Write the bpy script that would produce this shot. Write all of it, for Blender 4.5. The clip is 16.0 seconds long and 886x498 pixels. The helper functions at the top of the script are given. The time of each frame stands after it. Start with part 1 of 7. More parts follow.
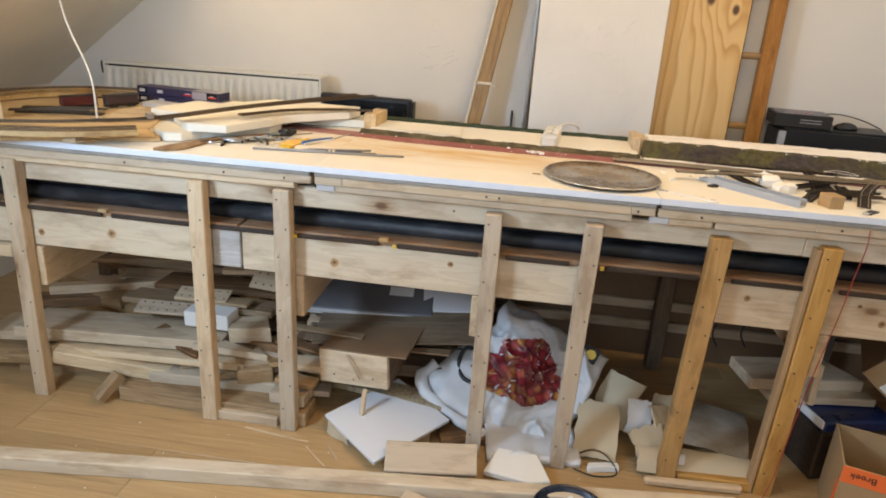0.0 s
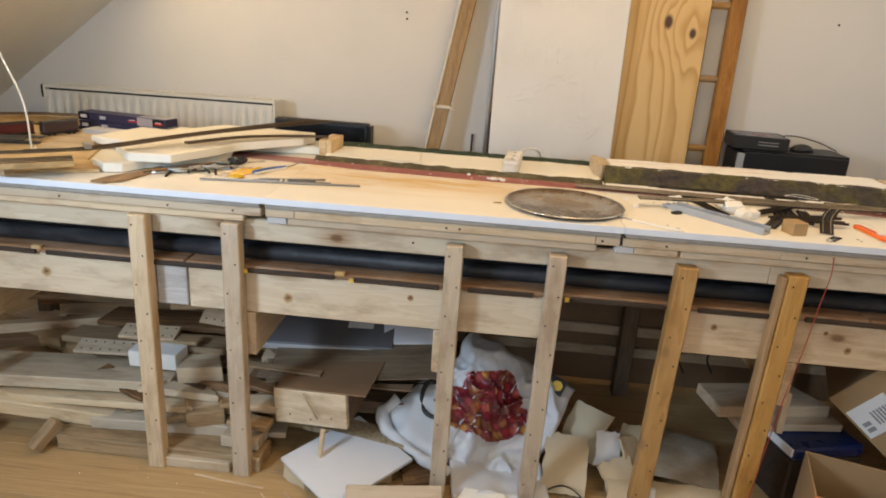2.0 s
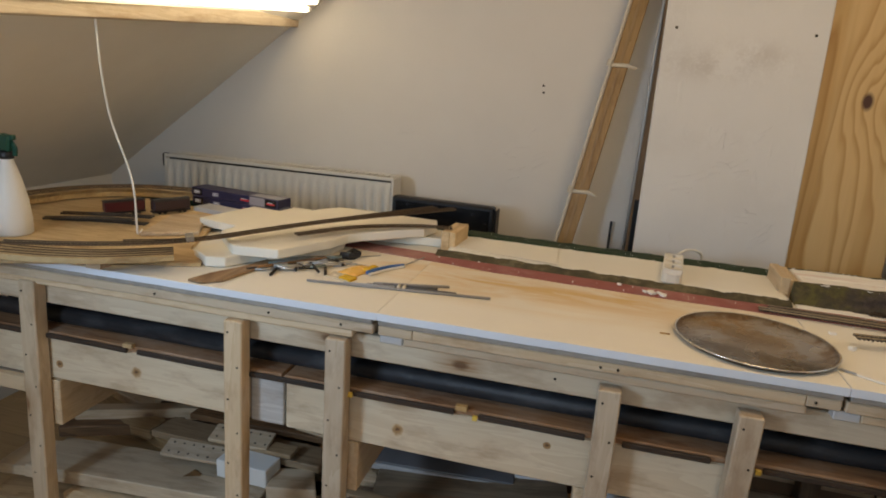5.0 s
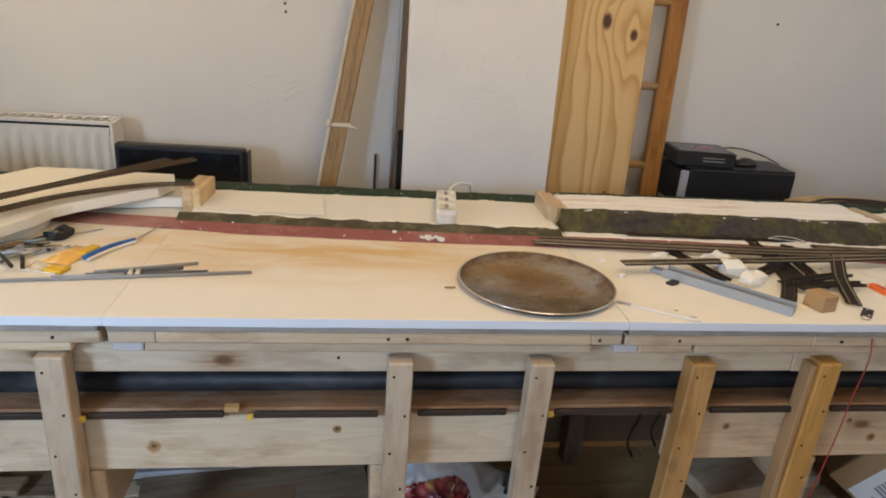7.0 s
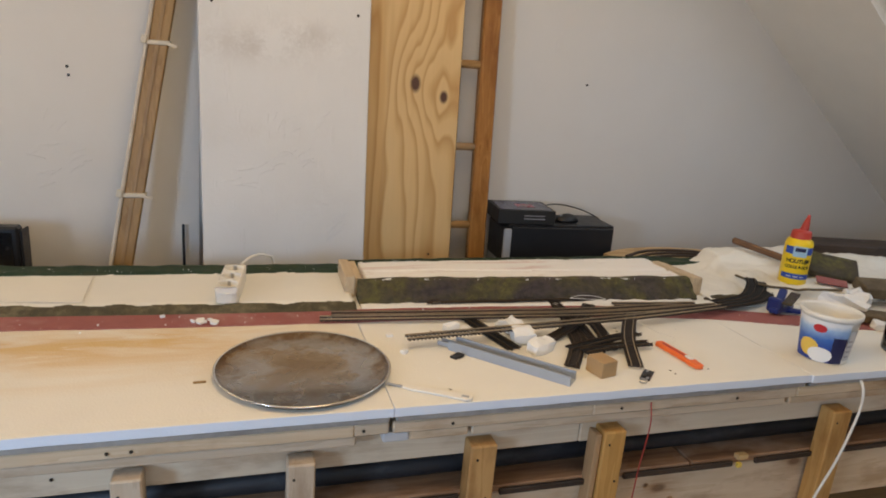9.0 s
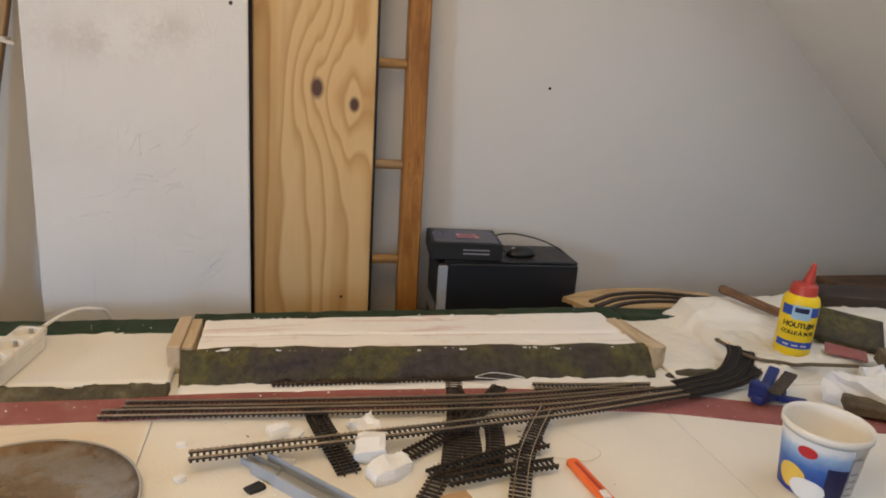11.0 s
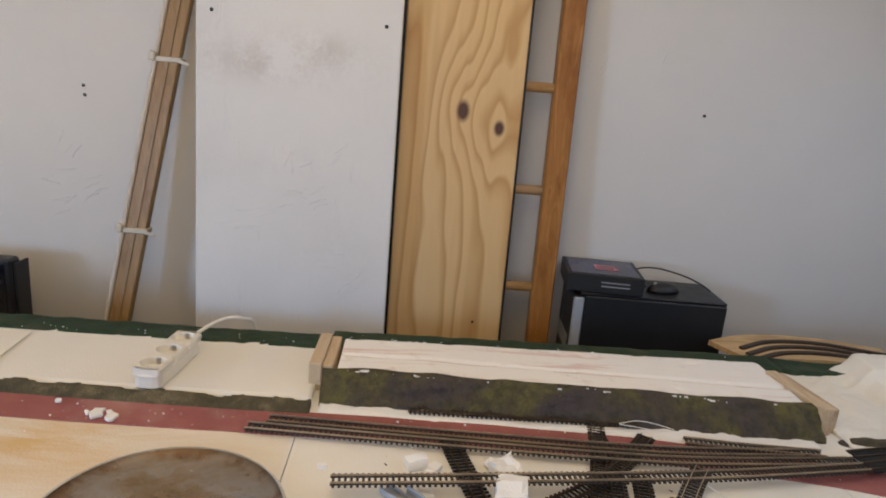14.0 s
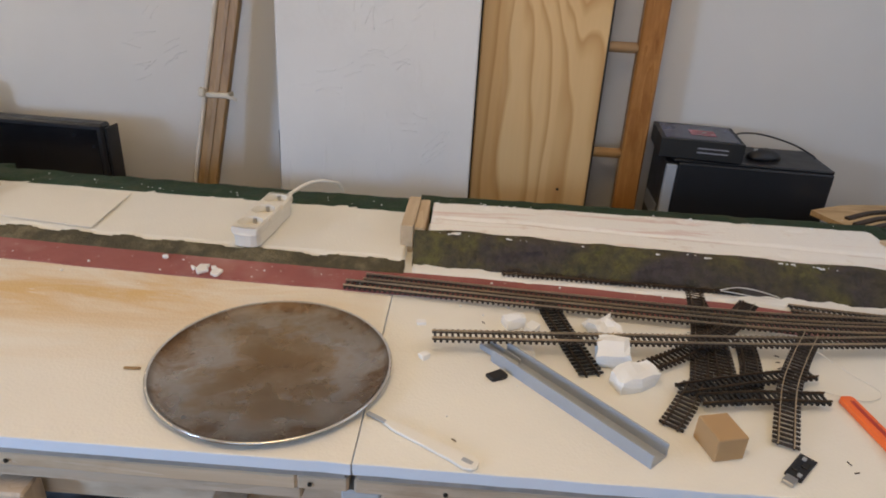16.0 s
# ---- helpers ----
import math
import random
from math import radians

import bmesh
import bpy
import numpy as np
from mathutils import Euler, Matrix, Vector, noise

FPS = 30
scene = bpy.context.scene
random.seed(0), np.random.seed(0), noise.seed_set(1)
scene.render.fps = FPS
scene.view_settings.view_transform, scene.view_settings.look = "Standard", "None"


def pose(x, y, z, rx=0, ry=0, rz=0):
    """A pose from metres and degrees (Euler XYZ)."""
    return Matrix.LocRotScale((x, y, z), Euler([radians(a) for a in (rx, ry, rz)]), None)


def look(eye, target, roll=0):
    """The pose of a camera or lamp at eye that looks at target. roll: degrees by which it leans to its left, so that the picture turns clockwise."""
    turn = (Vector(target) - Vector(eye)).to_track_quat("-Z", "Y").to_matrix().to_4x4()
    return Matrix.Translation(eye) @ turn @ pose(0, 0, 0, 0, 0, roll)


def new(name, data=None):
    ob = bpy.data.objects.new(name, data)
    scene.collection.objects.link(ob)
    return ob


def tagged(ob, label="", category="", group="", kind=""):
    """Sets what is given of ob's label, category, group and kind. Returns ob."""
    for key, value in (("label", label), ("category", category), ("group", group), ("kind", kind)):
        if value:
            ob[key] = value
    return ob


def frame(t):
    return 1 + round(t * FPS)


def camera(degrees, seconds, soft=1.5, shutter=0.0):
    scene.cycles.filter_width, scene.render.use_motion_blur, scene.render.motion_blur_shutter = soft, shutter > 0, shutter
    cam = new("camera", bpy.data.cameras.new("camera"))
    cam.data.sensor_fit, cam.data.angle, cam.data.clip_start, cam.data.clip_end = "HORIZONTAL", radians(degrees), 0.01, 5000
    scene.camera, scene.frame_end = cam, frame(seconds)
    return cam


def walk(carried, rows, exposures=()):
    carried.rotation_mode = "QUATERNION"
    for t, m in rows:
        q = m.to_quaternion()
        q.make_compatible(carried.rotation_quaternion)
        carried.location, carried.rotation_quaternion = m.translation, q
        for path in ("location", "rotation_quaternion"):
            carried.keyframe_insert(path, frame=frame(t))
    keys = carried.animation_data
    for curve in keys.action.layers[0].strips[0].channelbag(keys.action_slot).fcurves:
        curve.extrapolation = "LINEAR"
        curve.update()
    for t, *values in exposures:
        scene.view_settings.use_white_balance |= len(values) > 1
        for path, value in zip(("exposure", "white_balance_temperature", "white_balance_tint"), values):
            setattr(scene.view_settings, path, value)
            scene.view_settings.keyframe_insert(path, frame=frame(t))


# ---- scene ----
cam = camera(68.3, 16.0, 1.85)
PATH = [
    (0, (0.529, -1.53, 1.18), (0.302, 0.331, 0.485), 3.6),
    (0.5, (0.545, -1.522, 1.18), (0.389, 0.349, 0.493), 3.7),
    (1, (0.539, -1.506, 1.183), (0.462, 0.374, 0.503), 3.9),
    (1.5, (0.547, -1.487, 1.184), (0.455, 0.396, 0.516), 3.7),
    (2, (0.53, -1.453, 1.194), (0.407, 0.438, 0.554), 3.7),
    (2.5, (0.453, -1.422, 1.217), (0.338, 0.482, 0.617), 4.6),
    (3, (0.352, -1.418, 1.225), (0.134, 0.49, 0.666), 5.4),
    (3.2, (0.324, -1.411, 1.22), (-0.001, 0.486, 0.675), 5.4),
    (5.3, (0.405, -1.083, 1.261), (-0.042, 0.799, 0.754), 4.1),
    (5.5, (0.383, -1.044, 1.274), (0.08, 0.856, 0.728), 4.5),
    (6, (0.344, -0.998, 1.279), (0.386, 0.907, 0.673), 5.8),
    (6.5, (0.358, -0.953, 1.265), (0.565, 0.92, 0.596), 5.3),
    (7, (0.378, -0.946, 1.267), (0.654, 0.91, 0.573), 4.4),
    (7.5, (0.384, -0.944, 1.268), (0.702, 0.912, 0.592), 4.1),
    (8, (0.421, -0.938, 1.275), (0.78, 0.925, 0.641), 4.2),
    (8.5, (0.472, -0.929, 1.292), (0.98, 0.922, 0.73), 5.2),
    (9, (0.627, -0.891, 1.297), (1.206, 0.952, 0.778), 4.2),
    (9.2, (0.685, -0.865, 1.293), (1.292, 0.972, 0.786), 3.9),
    (11.3, (1.08, -0.575, 1.322), (1.461, 1.316, 0.794), 4.0),
    (11.5, (1.098, -0.579, 1.322), (1.395, 1.328, 0.8), 3.5),
    (12, (1.042, -0.561, 1.319), (1.3, 1.356, 0.808), 4.3),
    (12.5, (1.011, -0.561, 1.329), (1.214, 1.364, 0.825), 4.0),
    (13, (1.0, -0.561, 1.331), (1.178, 1.369, 0.839), 4.2),
    (13.5, (0.997, -0.55, 1.332), (1.15, 1.383, 0.842), 4.3),
    (14, (0.988, -0.536, 1.325), (1.109, 1.397, 0.829), 4.8),
    (14.5, (0.977, -0.528, 1.317), (1.055, 1.394, 0.769), 4.8),
    (15, (0.97, -0.502, 1.277), (1.001, 1.362, 0.554), 3.7),
    (15.5, (0.951, -0.502, 1.287), (0.987, 1.31, 0.441), 3.7),
    (16, (0.938, -0.514, 1.287), (0.897, 1.291, 0.426), 3.5),
]
# the clip's own exposure and white balance drift on the way
EXPOSURE = [(0.0, -0.24, 7650, 11), (1.5, -0.31, 7850, 11), (3.0, -0.49, 8350, 11), (3.4, -0.53, 8250, 11), (5.2, -1.20, 7600, 10), (5.7, -1.12, 7300, 10), (6.0, -0.95, 7200, 10), (7.0, -0.70, 6950, 11),
            (8.0, -0.72, 6900, 11), (9.0, -0.76, 6800, 11), (11.5, -0.73, 6700, 12), (12.5, -0.75, 6300, 12), (15.0, -0.75, 6100, 12), (16.0, -0.77, 6100, 12)]
walk(cam, [(t, look(eye, target, roll)) for t, eye, target, roll in PATH], EXPOSURE)

# ---- light ----
world = bpy.data.worlds.new("sky")
scene.world = world
world.use_nodes = True
wn = world.node_tree
sky = wn.nodes.new("ShaderNodeTexSky")
sky.sky_type, sky.sun_disc = "NISHITA", False
sky.sun_elevation, sky.sun_rotation = radians(38), radians(120)
wn.links.new(sky.outputs[0], wn.nodes["Background"].inputs[0])
wn.nodes["Background"].inputs[1].default_value = 0.12


def area_lamp(name, eye, target, sx, sy, watts, colour):
    data = bpy.data.lights.new(name, "AREA")
    data.shape, data.size, data.size_y, data.energy, data.color = "RECTANGLE", sx, sy, watts, colour
    ob = new(name, data)
    ob.matrix_world = look(eye, target)
    return ob


area_lamp("west_skylight_light", (-0.83, -1.22, 1.22), (1.7, 0.2, 0.75), 0.36, 0.36, 34, (0.45, 0.67, 1.0))
area_lamp("south_window_light", (0.4, -3.05, 1.55), (0.3, 0.0, 1.0), 1.9, 1.3, 24, (0.52, 0.72, 1.0))
area_lamp("east_skylight_light", (2.42, 0.2, 1.72), (1.55, 0.2, 0.65), 0.75, 0.85, 4.9, (0.70, 0.83, 1.0))
area_lamp("strip_light_light", (-0.63, 0.40, 1.445), (0.3, 0.85, 1.15), 1.3, 0.05, 1.9, (1.0, 0.64, 0.28))
bulb = bpy.data.lights.new("ceiling_lamp_light", "POINT")
bulb.energy, bulb.color, bulb.shadow_soft_size = 27, (1.0, 0.70, 0.36), 0.28
new("ceiling_lamp_light", bulb).location = (0.85, -0.24, 1.92)


# ---- materials ----
class Nodes:
    """Short way to write a node material."""

    def __init__(self, name, rough=0.6, metal=0.0):
        self.m = bpy.data.materials.new(name)
        self.m.use_nodes = True
        self.t = self.m.node_tree
        self.b = self.t.nodes["Principled BSDF"]
        self.b.inputs["Roughness"].default_value = rough
        self.b.inputs["Metallic"].default_value = metal

    def n(self, kind, ins=(), operation=None, use_clamp=False, blend_type=None):
        node = self.t.nodes.new("ShaderNode" + kind)
        if operation:
            node.operation = operation
        if use_clamp:
            node.use_clamp = True
        if blend_type:
            node.blend_type = blend_type
        for key, value in dict(ins).items():
            self.put(node.inputs[key], value)
        return node

    def put(self, socket, value):
        if isinstance(value, bpy.types.NodeSocket):
            self.t.links.new(value, socket)
        else:
            socket.default_value = value

    def math(self, op, a, b=0.0, clamp=False):
        return self.n("Math", {0: a, 1: b}, operation=op, use_clamp=clamp).outputs[0]

    def coords(self, scale=(1, 1, 1), kind="Object", shift=True):
        tc = self.n("TexCoord").outputs[kind]
        if shift:
            r = self.n("ObjectInfo").outputs["Random"]
            off = self.n("VectorMath", {0: self.n("CombineXYZ", {0: r, 1: r, 2: r}).outputs[0], "Scale": 37.0}, operation="SCALE").outputs[0]
            tc = self.n("VectorMath", {0: tc, 1: off}, operation="ADD").outputs[0]
        return self.n("Mapping", {"Vector": tc, "Scale": scale}).outputs[0]

    def noise(self, vec, scale, detail=4.0, rough=0.55, distort=0.0):
        return self.n("TexNoise", {"Vector": vec, "Scale": scale, "Detail": detail, "Roughness": rough, "Distortion": distort}).outputs[0]

    def ramp(self, fac, *stops):
        node = self.n("ValToRGB", {0: fac})
        e = node.color_ramp.elements
        while len(e) < len(stops):
            e.new(0.5)
        for el, (pos, col) in zip(e, stops):
            el.position = pos
            el.color = (*col, 1) if len(col) == 3 else col
        return node.outputs[0]

    def mix(self, fac, a, b, mode="MIX"):
        return self.n("MixRGB", {0: fac, 1: (*a, 1) if isinstance(a, tuple) else a, 2: (*b, 1) if isinstance(b, tuple) else b}, blend_type=mode).outputs[0]

    def bump(self, height, strength=0.3, dist=0.002):
        self.put(self.b.inputs["Normal"], self.n("Bump", {"Strength": strength, "Distance": dist, "Height": height}).outputs[0])

    def done(self, colour=None):
        if colour is not None:
            self.put(self.b.inputs["Base Color"], (*colour, 1) if isinstance(colour, tuple) else colour)
        return self.m


def wood(name, pale, dark, axis="x", knots=0.5, rough=0.62, vary=0.25):
    """Sawn softwood with the grain along one axis of the object."""
    k = Nodes(name, rough)
    s = {"x": (1.2, 16, 16), "y": (16, 1.2, 16), "z": (16, 16, 1.2)}[axis]
    c = k.coords(s)
    rings = k.noise(c, 1.6, 3, 0.5, 0.8)
    fibre = k.noise(k.coords(tuple(v * 7 for v in s)), 2.0, 3)
    band = k.math("FRACT", k.math("MULTIPLY", rings, 5.0))
    col = k.ramp(k.math("ADD", k.math("MULTIPLY", band, 0.55), k.math("MULTIPLY", fibre, 0.45)), (0.12, pale), (0.9, dark))
    stain = k.noise(k.coords(tuple(1 + 0.16 * v for v in s)), 5.0, 6, 0.62)
    col = k.mix(k.math("MULTIPLY", k.ramp(stain, (0.50, (0, 0, 0)), (0.66, (1, 1, 1))), 0.60), col, tuple(v * w for v, w in zip(dark, (0.62, 0.52, 0.45))))
    r = k.n("ObjectInfo").outputs["Random"]
    col = k.n("HueSaturation", {"Value": k.math("ADD", k.math("MULTIPLY", r, vary), 1.0 - vary * 0.6), "Saturation": k.math("ADD", k.math("MULTIPLY", r, 0.25), 0.88), "Color": col}).outputs[0]
    if knots:
        ks = {"x": (0.55, 0, 1), "y": (0, 0.55, 1), "z": (1, 0, 0.55)}[axis]
        flat = k.n("SeparateXYZ", {0: k.coords(ks)})
        v = k.n("TexVoronoi", {"Vector": k.n("CombineXYZ", {0: flat.outputs[1 if axis == "y" else 0], 1: flat.outputs[2]}).outputs[0], "Scale": 6.5, "Randomness": 1.0})
        v.voronoi_dimensions = "2D"
        some = k.math("GREATER_THAN", k.n("SeparateColor", {0: v.outputs["Color"]}).outputs[0], 0.58)
        knots = k.math("MULTIPLY", some, knots)
        halo = k.ramp(k.math("ADD", v.outputs["Distance"], k.math("MULTIPLY", k.math("SUBTRACT", stain, 0.5), 0.5)), (0.05, (1, 1, 1)), (0.24, (0, 0, 0)))
        col = k.mix(k.math("MULTIPLY", k.math("MULTIPLY", halo, k.math("MULTIPLY", fibre, 1.7)), knots, True), col, (0.33, 0.175, 0.075))
        spot = k.ramp(v.outputs["Distance"], (0.035, (1, 1, 1)), (0.075, (0, 0, 0)))
        col = k.mix(k.math("MULTIPLY", spot, knots), col, (0.15, 0.07, 0.03))
    k.bump(fibre, 0.25, 0.0015)
    return k.done(col)


def plain(name, colour, rough=0.5, metal=0.0, vary=0.12, scale=30.0, bump=0.1, spec=None):
    """A painted, plastic or metal surface with faint dirt at two scales."""
    k = Nodes(name, rough, metal)
    big, fine = k.noise(k.coords(), 5.0, 3), k.noise(k.coords(), scale, 4)
    f = k.math("ADD", k.math("MULTIPLY", big, 0.6), k.math("MULTIPLY", fine, 0.4))
    col = k.ramp(f, (0.3, tuple(v * (1 - vary) for v in colour)), (0.7, tuple(min(1, v * (1 + vary)) for v in colour)))
    k.put(k.b.inputs["Roughness"], k.math("ADD", k.math("MULTIPLY", fine, 0.25), rough - 0.12, True))
    if bump:
        k.bump(fine, bump, 0.001)
    return k.done(col)


def dusty(name, a, b, dust, rough=0.7):
    """A dark stored thing under patchy grey dust."""
    k = Nodes(name, rough)
    grain = k.noise(k.coords((2.0, 18, 18)), 2.4, 5, 0.6, 0.5)
    blot = k.noise(k.coords((1, 2, 2)), 7.0, 6, 0.65)
    col = k.ramp(grain, (0.32, a), (0.68, b))
    col = k.mix(k.ramp(blot, (0.50, (0, 0, 0)), (0.70, (0.75, 0.75, 0.75))), col, dust)
    k.bump(k.math("ADD", grain, blot), 0.4, 0.003)
    return k.done(col)


shelf_brown = dusty("rough_brown_shelf", (0.40, 0.225, 0.115), (0.17, 0.080, 0.038), (0.44, 0.31, 0.22))
pipe_black = dusty("dusty_black_pipe", (0.014, 0.015, 0.018), (0.024, 0.025, 0.030), (0.085, 0.087, 0.094), 0.55)
PALE, PDARK = (0.69, 0.555, 0.40), (0.585, 0.44, 0.29)
pine_x, pine_y, pine_z = (wood("pine_" + a, PALE, PDARK, a, 0.75) for a in "xyz")
honey_z = wood("honey_pine_z", (0.545, 0.335, 0.148), (0.44, 0.25, 0.10), "z", 0.35)
honey_x = wood("honey_pine_x", (0.545, 0.335, 0.148), (0.44, 0.25, 0.10), "x", 0.35)
grey_pine_x = wood("weathered_pine_x", (0.52, 0.365, 0.21), (0.31, 0.195, 0.10), "x", 0.4, vary=0.5)
pale_pine_x = wood("bleached_pine_x", (0.72, 0.615, 0.47), (0.62, 0.50, 0.36), "x", 0.9)
brown_x = wood("stained_board_x", (0.30, 0.17, 0.085), (0.09, 0.045, 0.025), "x", 0.2)
dark_x = wood("dark_strip_x", (0.06, 0.038, 0.026), (0.03, 0.02, 0.015), "x", 0.0)
dark_z = wood("dark_leg_z", (0.23, 0.165, 0.115), (0.14, 0.095, 0.065), "z", 0.0)
ply_x = wood("plywood_x", (0.66, 0.49, 0.28), (0.50, 0.34, 0.17), "x", 0.15)
pole_z = wood("varnished_lath_z", (0.38, 0.245, 0.115), (0.27, 0.165, 0.07), "z", 0.4, 0.45)
washed_x = wood("greywashed_board_x", (0.60, 0.585, 0.56), (0.46, 0.445, 0.43), "x", 0.3)
pile_pale_x = wood("pale_scrap_x", (0.76, 0.63, 0.45), (0.64, 0.49, 0.32), "x", 0.8)
veneer_x = wood("dusty_veneer_x", (0.30, 0.225, 0.15), (0.19, 0.135, 0.085), "x", 0.2)
cut_board = wood("cut_panel_x", (0.66, 0.52, 0.34), (0.54, 0.38, 0.22), "x", 0.2)


def plaster(name, colour, mottled=0.06):
    k = Nodes(name, 0.9)
    big, mid, fine = (k.noise(k.coords(shift=False), s, 4) for s in (1.1, 6.0, 90.0))
    f = k.math("ADD", k.math("MULTIPLY", big, 0.6), k.math("MULTIPLY", mid, 0.4))
    col = k.ramp(f, (0.32, tuple(v * (1 - mottled) for v in colour)), (0.68, tuple(min(1, v * (1 + mottled)) for v in colour)))
    k.bump(k.math("ADD", k.math("MULTIPLY", mid, 0.7), k.math("MULTIPLY", fine, 0.3)), 0.25, 0.004)
    return k.done(col)


wall_paint = plaster("wall_paint", (0.70, 0.68, 0.645), 0.03)
slope_paint = plaster("slope_paint", (0.86, 0.82, 0.74), 0.05)


def foam(name, colour, stain=None, rough=0.85, edge=None):
    """Bead foam: small dimples and faint grubby patches."""
    k = Nodes(name, rough)
    v = k.n("TexVoronoi", {"Vector": k.coords(), "Scale": 260.0})
    big = k.noise(k.coords(), 4.0, 4)
    col = k.ramp(big, (0.3, tuple(c * 0.93 for c in colour)), (0.7, colour))
    if stain:
        smear = k.noise(k.coords((2.0, 9.0, 2.0)), 1.7, 6, 0.66, 1.1)
        x, y, z = (k.n("SeparateXYZ", {0: k.coords(shift=False)}).outputs[i] for i in range(3))
        near = k.math("SUBTRACT", 1.0, k.math("DIVIDE", k.math("ABSOLUTE", k.math("SUBTRACT", y, 0.305)), 0.205), True)
        along = k.math("SUBTRACT", 1.0, k.math("DIVIDE", k.math("ABSOLUTE", k.math("SUBTRACT", x, 0.30)), 0.54), True)
        mask = k.math("MULTIPLY", k.math("MULTIPLY", near, k.math("POWER", along, 0.45)), k.ramp(smear, (0.36, (0.22, 0.22, 0.22)), (0.62, (1, 1, 1))))
        col = k.mix(k.math("MULTIPLY", mask, 1.25, True), col, stain)
        scrape = k.noise(k.coords((2.6, 15.0, 2.0)), 1.5, 5, 0.65, 1.2)
        col = k.mix(k.math("MULTIPLY", k.ramp(scrape, (0.60, (0, 0, 0)), (0.66, (1, 1, 1))), k.math("MULTIPLY", mask, 0.8, True)), col, (0.84, 0.80, 0.70))
    # sides by facing: white cut foam, with blue window light put into the colour
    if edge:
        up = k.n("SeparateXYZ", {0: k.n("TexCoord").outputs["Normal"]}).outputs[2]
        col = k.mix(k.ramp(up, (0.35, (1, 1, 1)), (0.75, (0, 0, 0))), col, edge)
    k.bump(k.math("ADD", v.outputs["Distance"], k.math("MULTIPLY", big, 0.5)), 0.25, 0.0012)
    return k.done(col)


# the bluish edge colours hold cool window light as well as pale cut foam
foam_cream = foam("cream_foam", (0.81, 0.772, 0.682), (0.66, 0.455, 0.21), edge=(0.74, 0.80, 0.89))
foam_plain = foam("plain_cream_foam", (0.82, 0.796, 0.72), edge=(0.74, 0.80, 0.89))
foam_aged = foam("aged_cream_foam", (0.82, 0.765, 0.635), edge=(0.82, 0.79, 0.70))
foam_soft = foam("soft_cream_foam", (0.82, 0.785, 0.69))
foam_white = foam("white_foam", (0.86, 0.84, 0.79))
k = Nodes("plateau_foam", 0.85)
co = k.coords(shift=False)
sep = k.n("SeparateXYZ", {0: co})
run = k.math("SUBTRACT", sep.outputs[1], k.math("ADD", k.math("MULTIPLY", k.math("SUBTRACT", sep.outputs[0], 0.9), -0.045), k.math("ADD", 0.549, k.math("MULTIPLY", k.noise(co, 4.0, 3), 0.018))))
pencil = k.ramp(k.math("ABSOLUTE", k.math("DIVIDE", run, 0.0035)), (0.5, (1, 1, 1)), (1.0, (0, 0, 0)))
blot = k.noise(co, 26.0, 5, 0.7)
smear = k.noise(k.n("Mapping", {"Vector": co, "Scale": (2.0, 22.0, 2.0)}).outputs[0], 1.6, 5, 0.6, 0.5)
col = k.ramp(blot, (0.28, (0.74, 0.68, 0.62)), (0.40, (0.86, 0.84, 0.80)))
col = k.mix(k.ramp(smear, (0.58, (0, 0, 0)), (0.66, (0.75, 0.75, 0.75))), col, (0.70, 0.54, 0.49))
col = k.mix(k.math("MULTIPLY", pencil, k.math("MULTIPLY", blot, 1.1)), col, (0.50, 0.36, 0.31))
k.bump(k.math("ADD", blot, k.n("TexVoronoi", {"Vector": co, "Scale": 200.0}).outputs["Distance"]), 0.22, 0.002)
foam_plateau_mat = k.done(col)
deck_grey = plain("grey_deck_board", (0.34, 0.31, 0.28), 0.85, vary=0.3, scale=60)
foam_beige = foam("beige_foam_offcut", (0.60, 0.50, 0.35))
foam_snow = foam("snow_white_foam", (0.86, 0.86, 0.84))


def scenery(name, a, b, c, scale=18.0, bump=1.0):
    """Flock, paint and scatter on the scenery."""
    k = Nodes(name, 0.95)
    co = k.coords()
    n1, n2 = k.noise(co, scale, 5, 0.65), k.noise(co, scale * 9, 3)
    col = k.ramp(n1, (0.32, a), (0.5, b), (0.68, c))
    col = k.mix(k.math("MULTIPLY", n2, 0.5), col, tuple(v * 0.35 for v in a))
    k.bump(k.math("ADD", n1, k.math("MULTIPLY", n2, 0.5)), bump, 0.006)
    return k.done(col)


k = Nodes("mossy_bank", 0.95)
co = k.coords()
patch, tuft, grit = k.noise(co, 7.0, 4, 0.6, 0.6), k.noise(co, 55.0, 5, 0.7), k.noise(co, 240.0, 3, 0.6)
col = k.ramp(patch, (0.36, (0.072, 0.056, 0.054)), (0.47, (0.086, 0.072, 0.040)), (0.56, (0.128, 0.115, 0.036)), (0.66, (0.098, 0.080, 0.044)))
col = k.mix(k.ramp(tuft, (0.40, (0.6, 0.6, 0.6)), (0.56, (0, 0, 0))), col, (0.040, 0.034, 0.026))
col = k.mix(k.ramp(grit, (0.62, (0, 0, 0)), (0.74, (0.35, 0.35, 0.35))), col, (0.18, 0.16, 0.07))
k.bump(k.math("ADD", tuft, k.math("MULTIPLY", grit, 0.6)), 1.0, 0.006)
moss = k.done(col)
green_paint = scenery("green_felt", (0.020, 0.034, 0.016), (0.020, 0.052, 0.022), (0.060, 0.070, 0.034), 22, 0.7)
olive_edge = scenery("olive_edge", (0.065, 0.054, 0.030), (0.105, 0.088, 0.045), (0.22, 0.18, 0.10), 30, 0.8)
earth = scenery("bare_earth", (0.10, 0.075, 0.045), (0.16, 0.12, 0.07), (0.24, 0.18, 0.11), 20, 0.6)
k = Nodes("oxide_red_paint", 0.9)
co = k.coords()
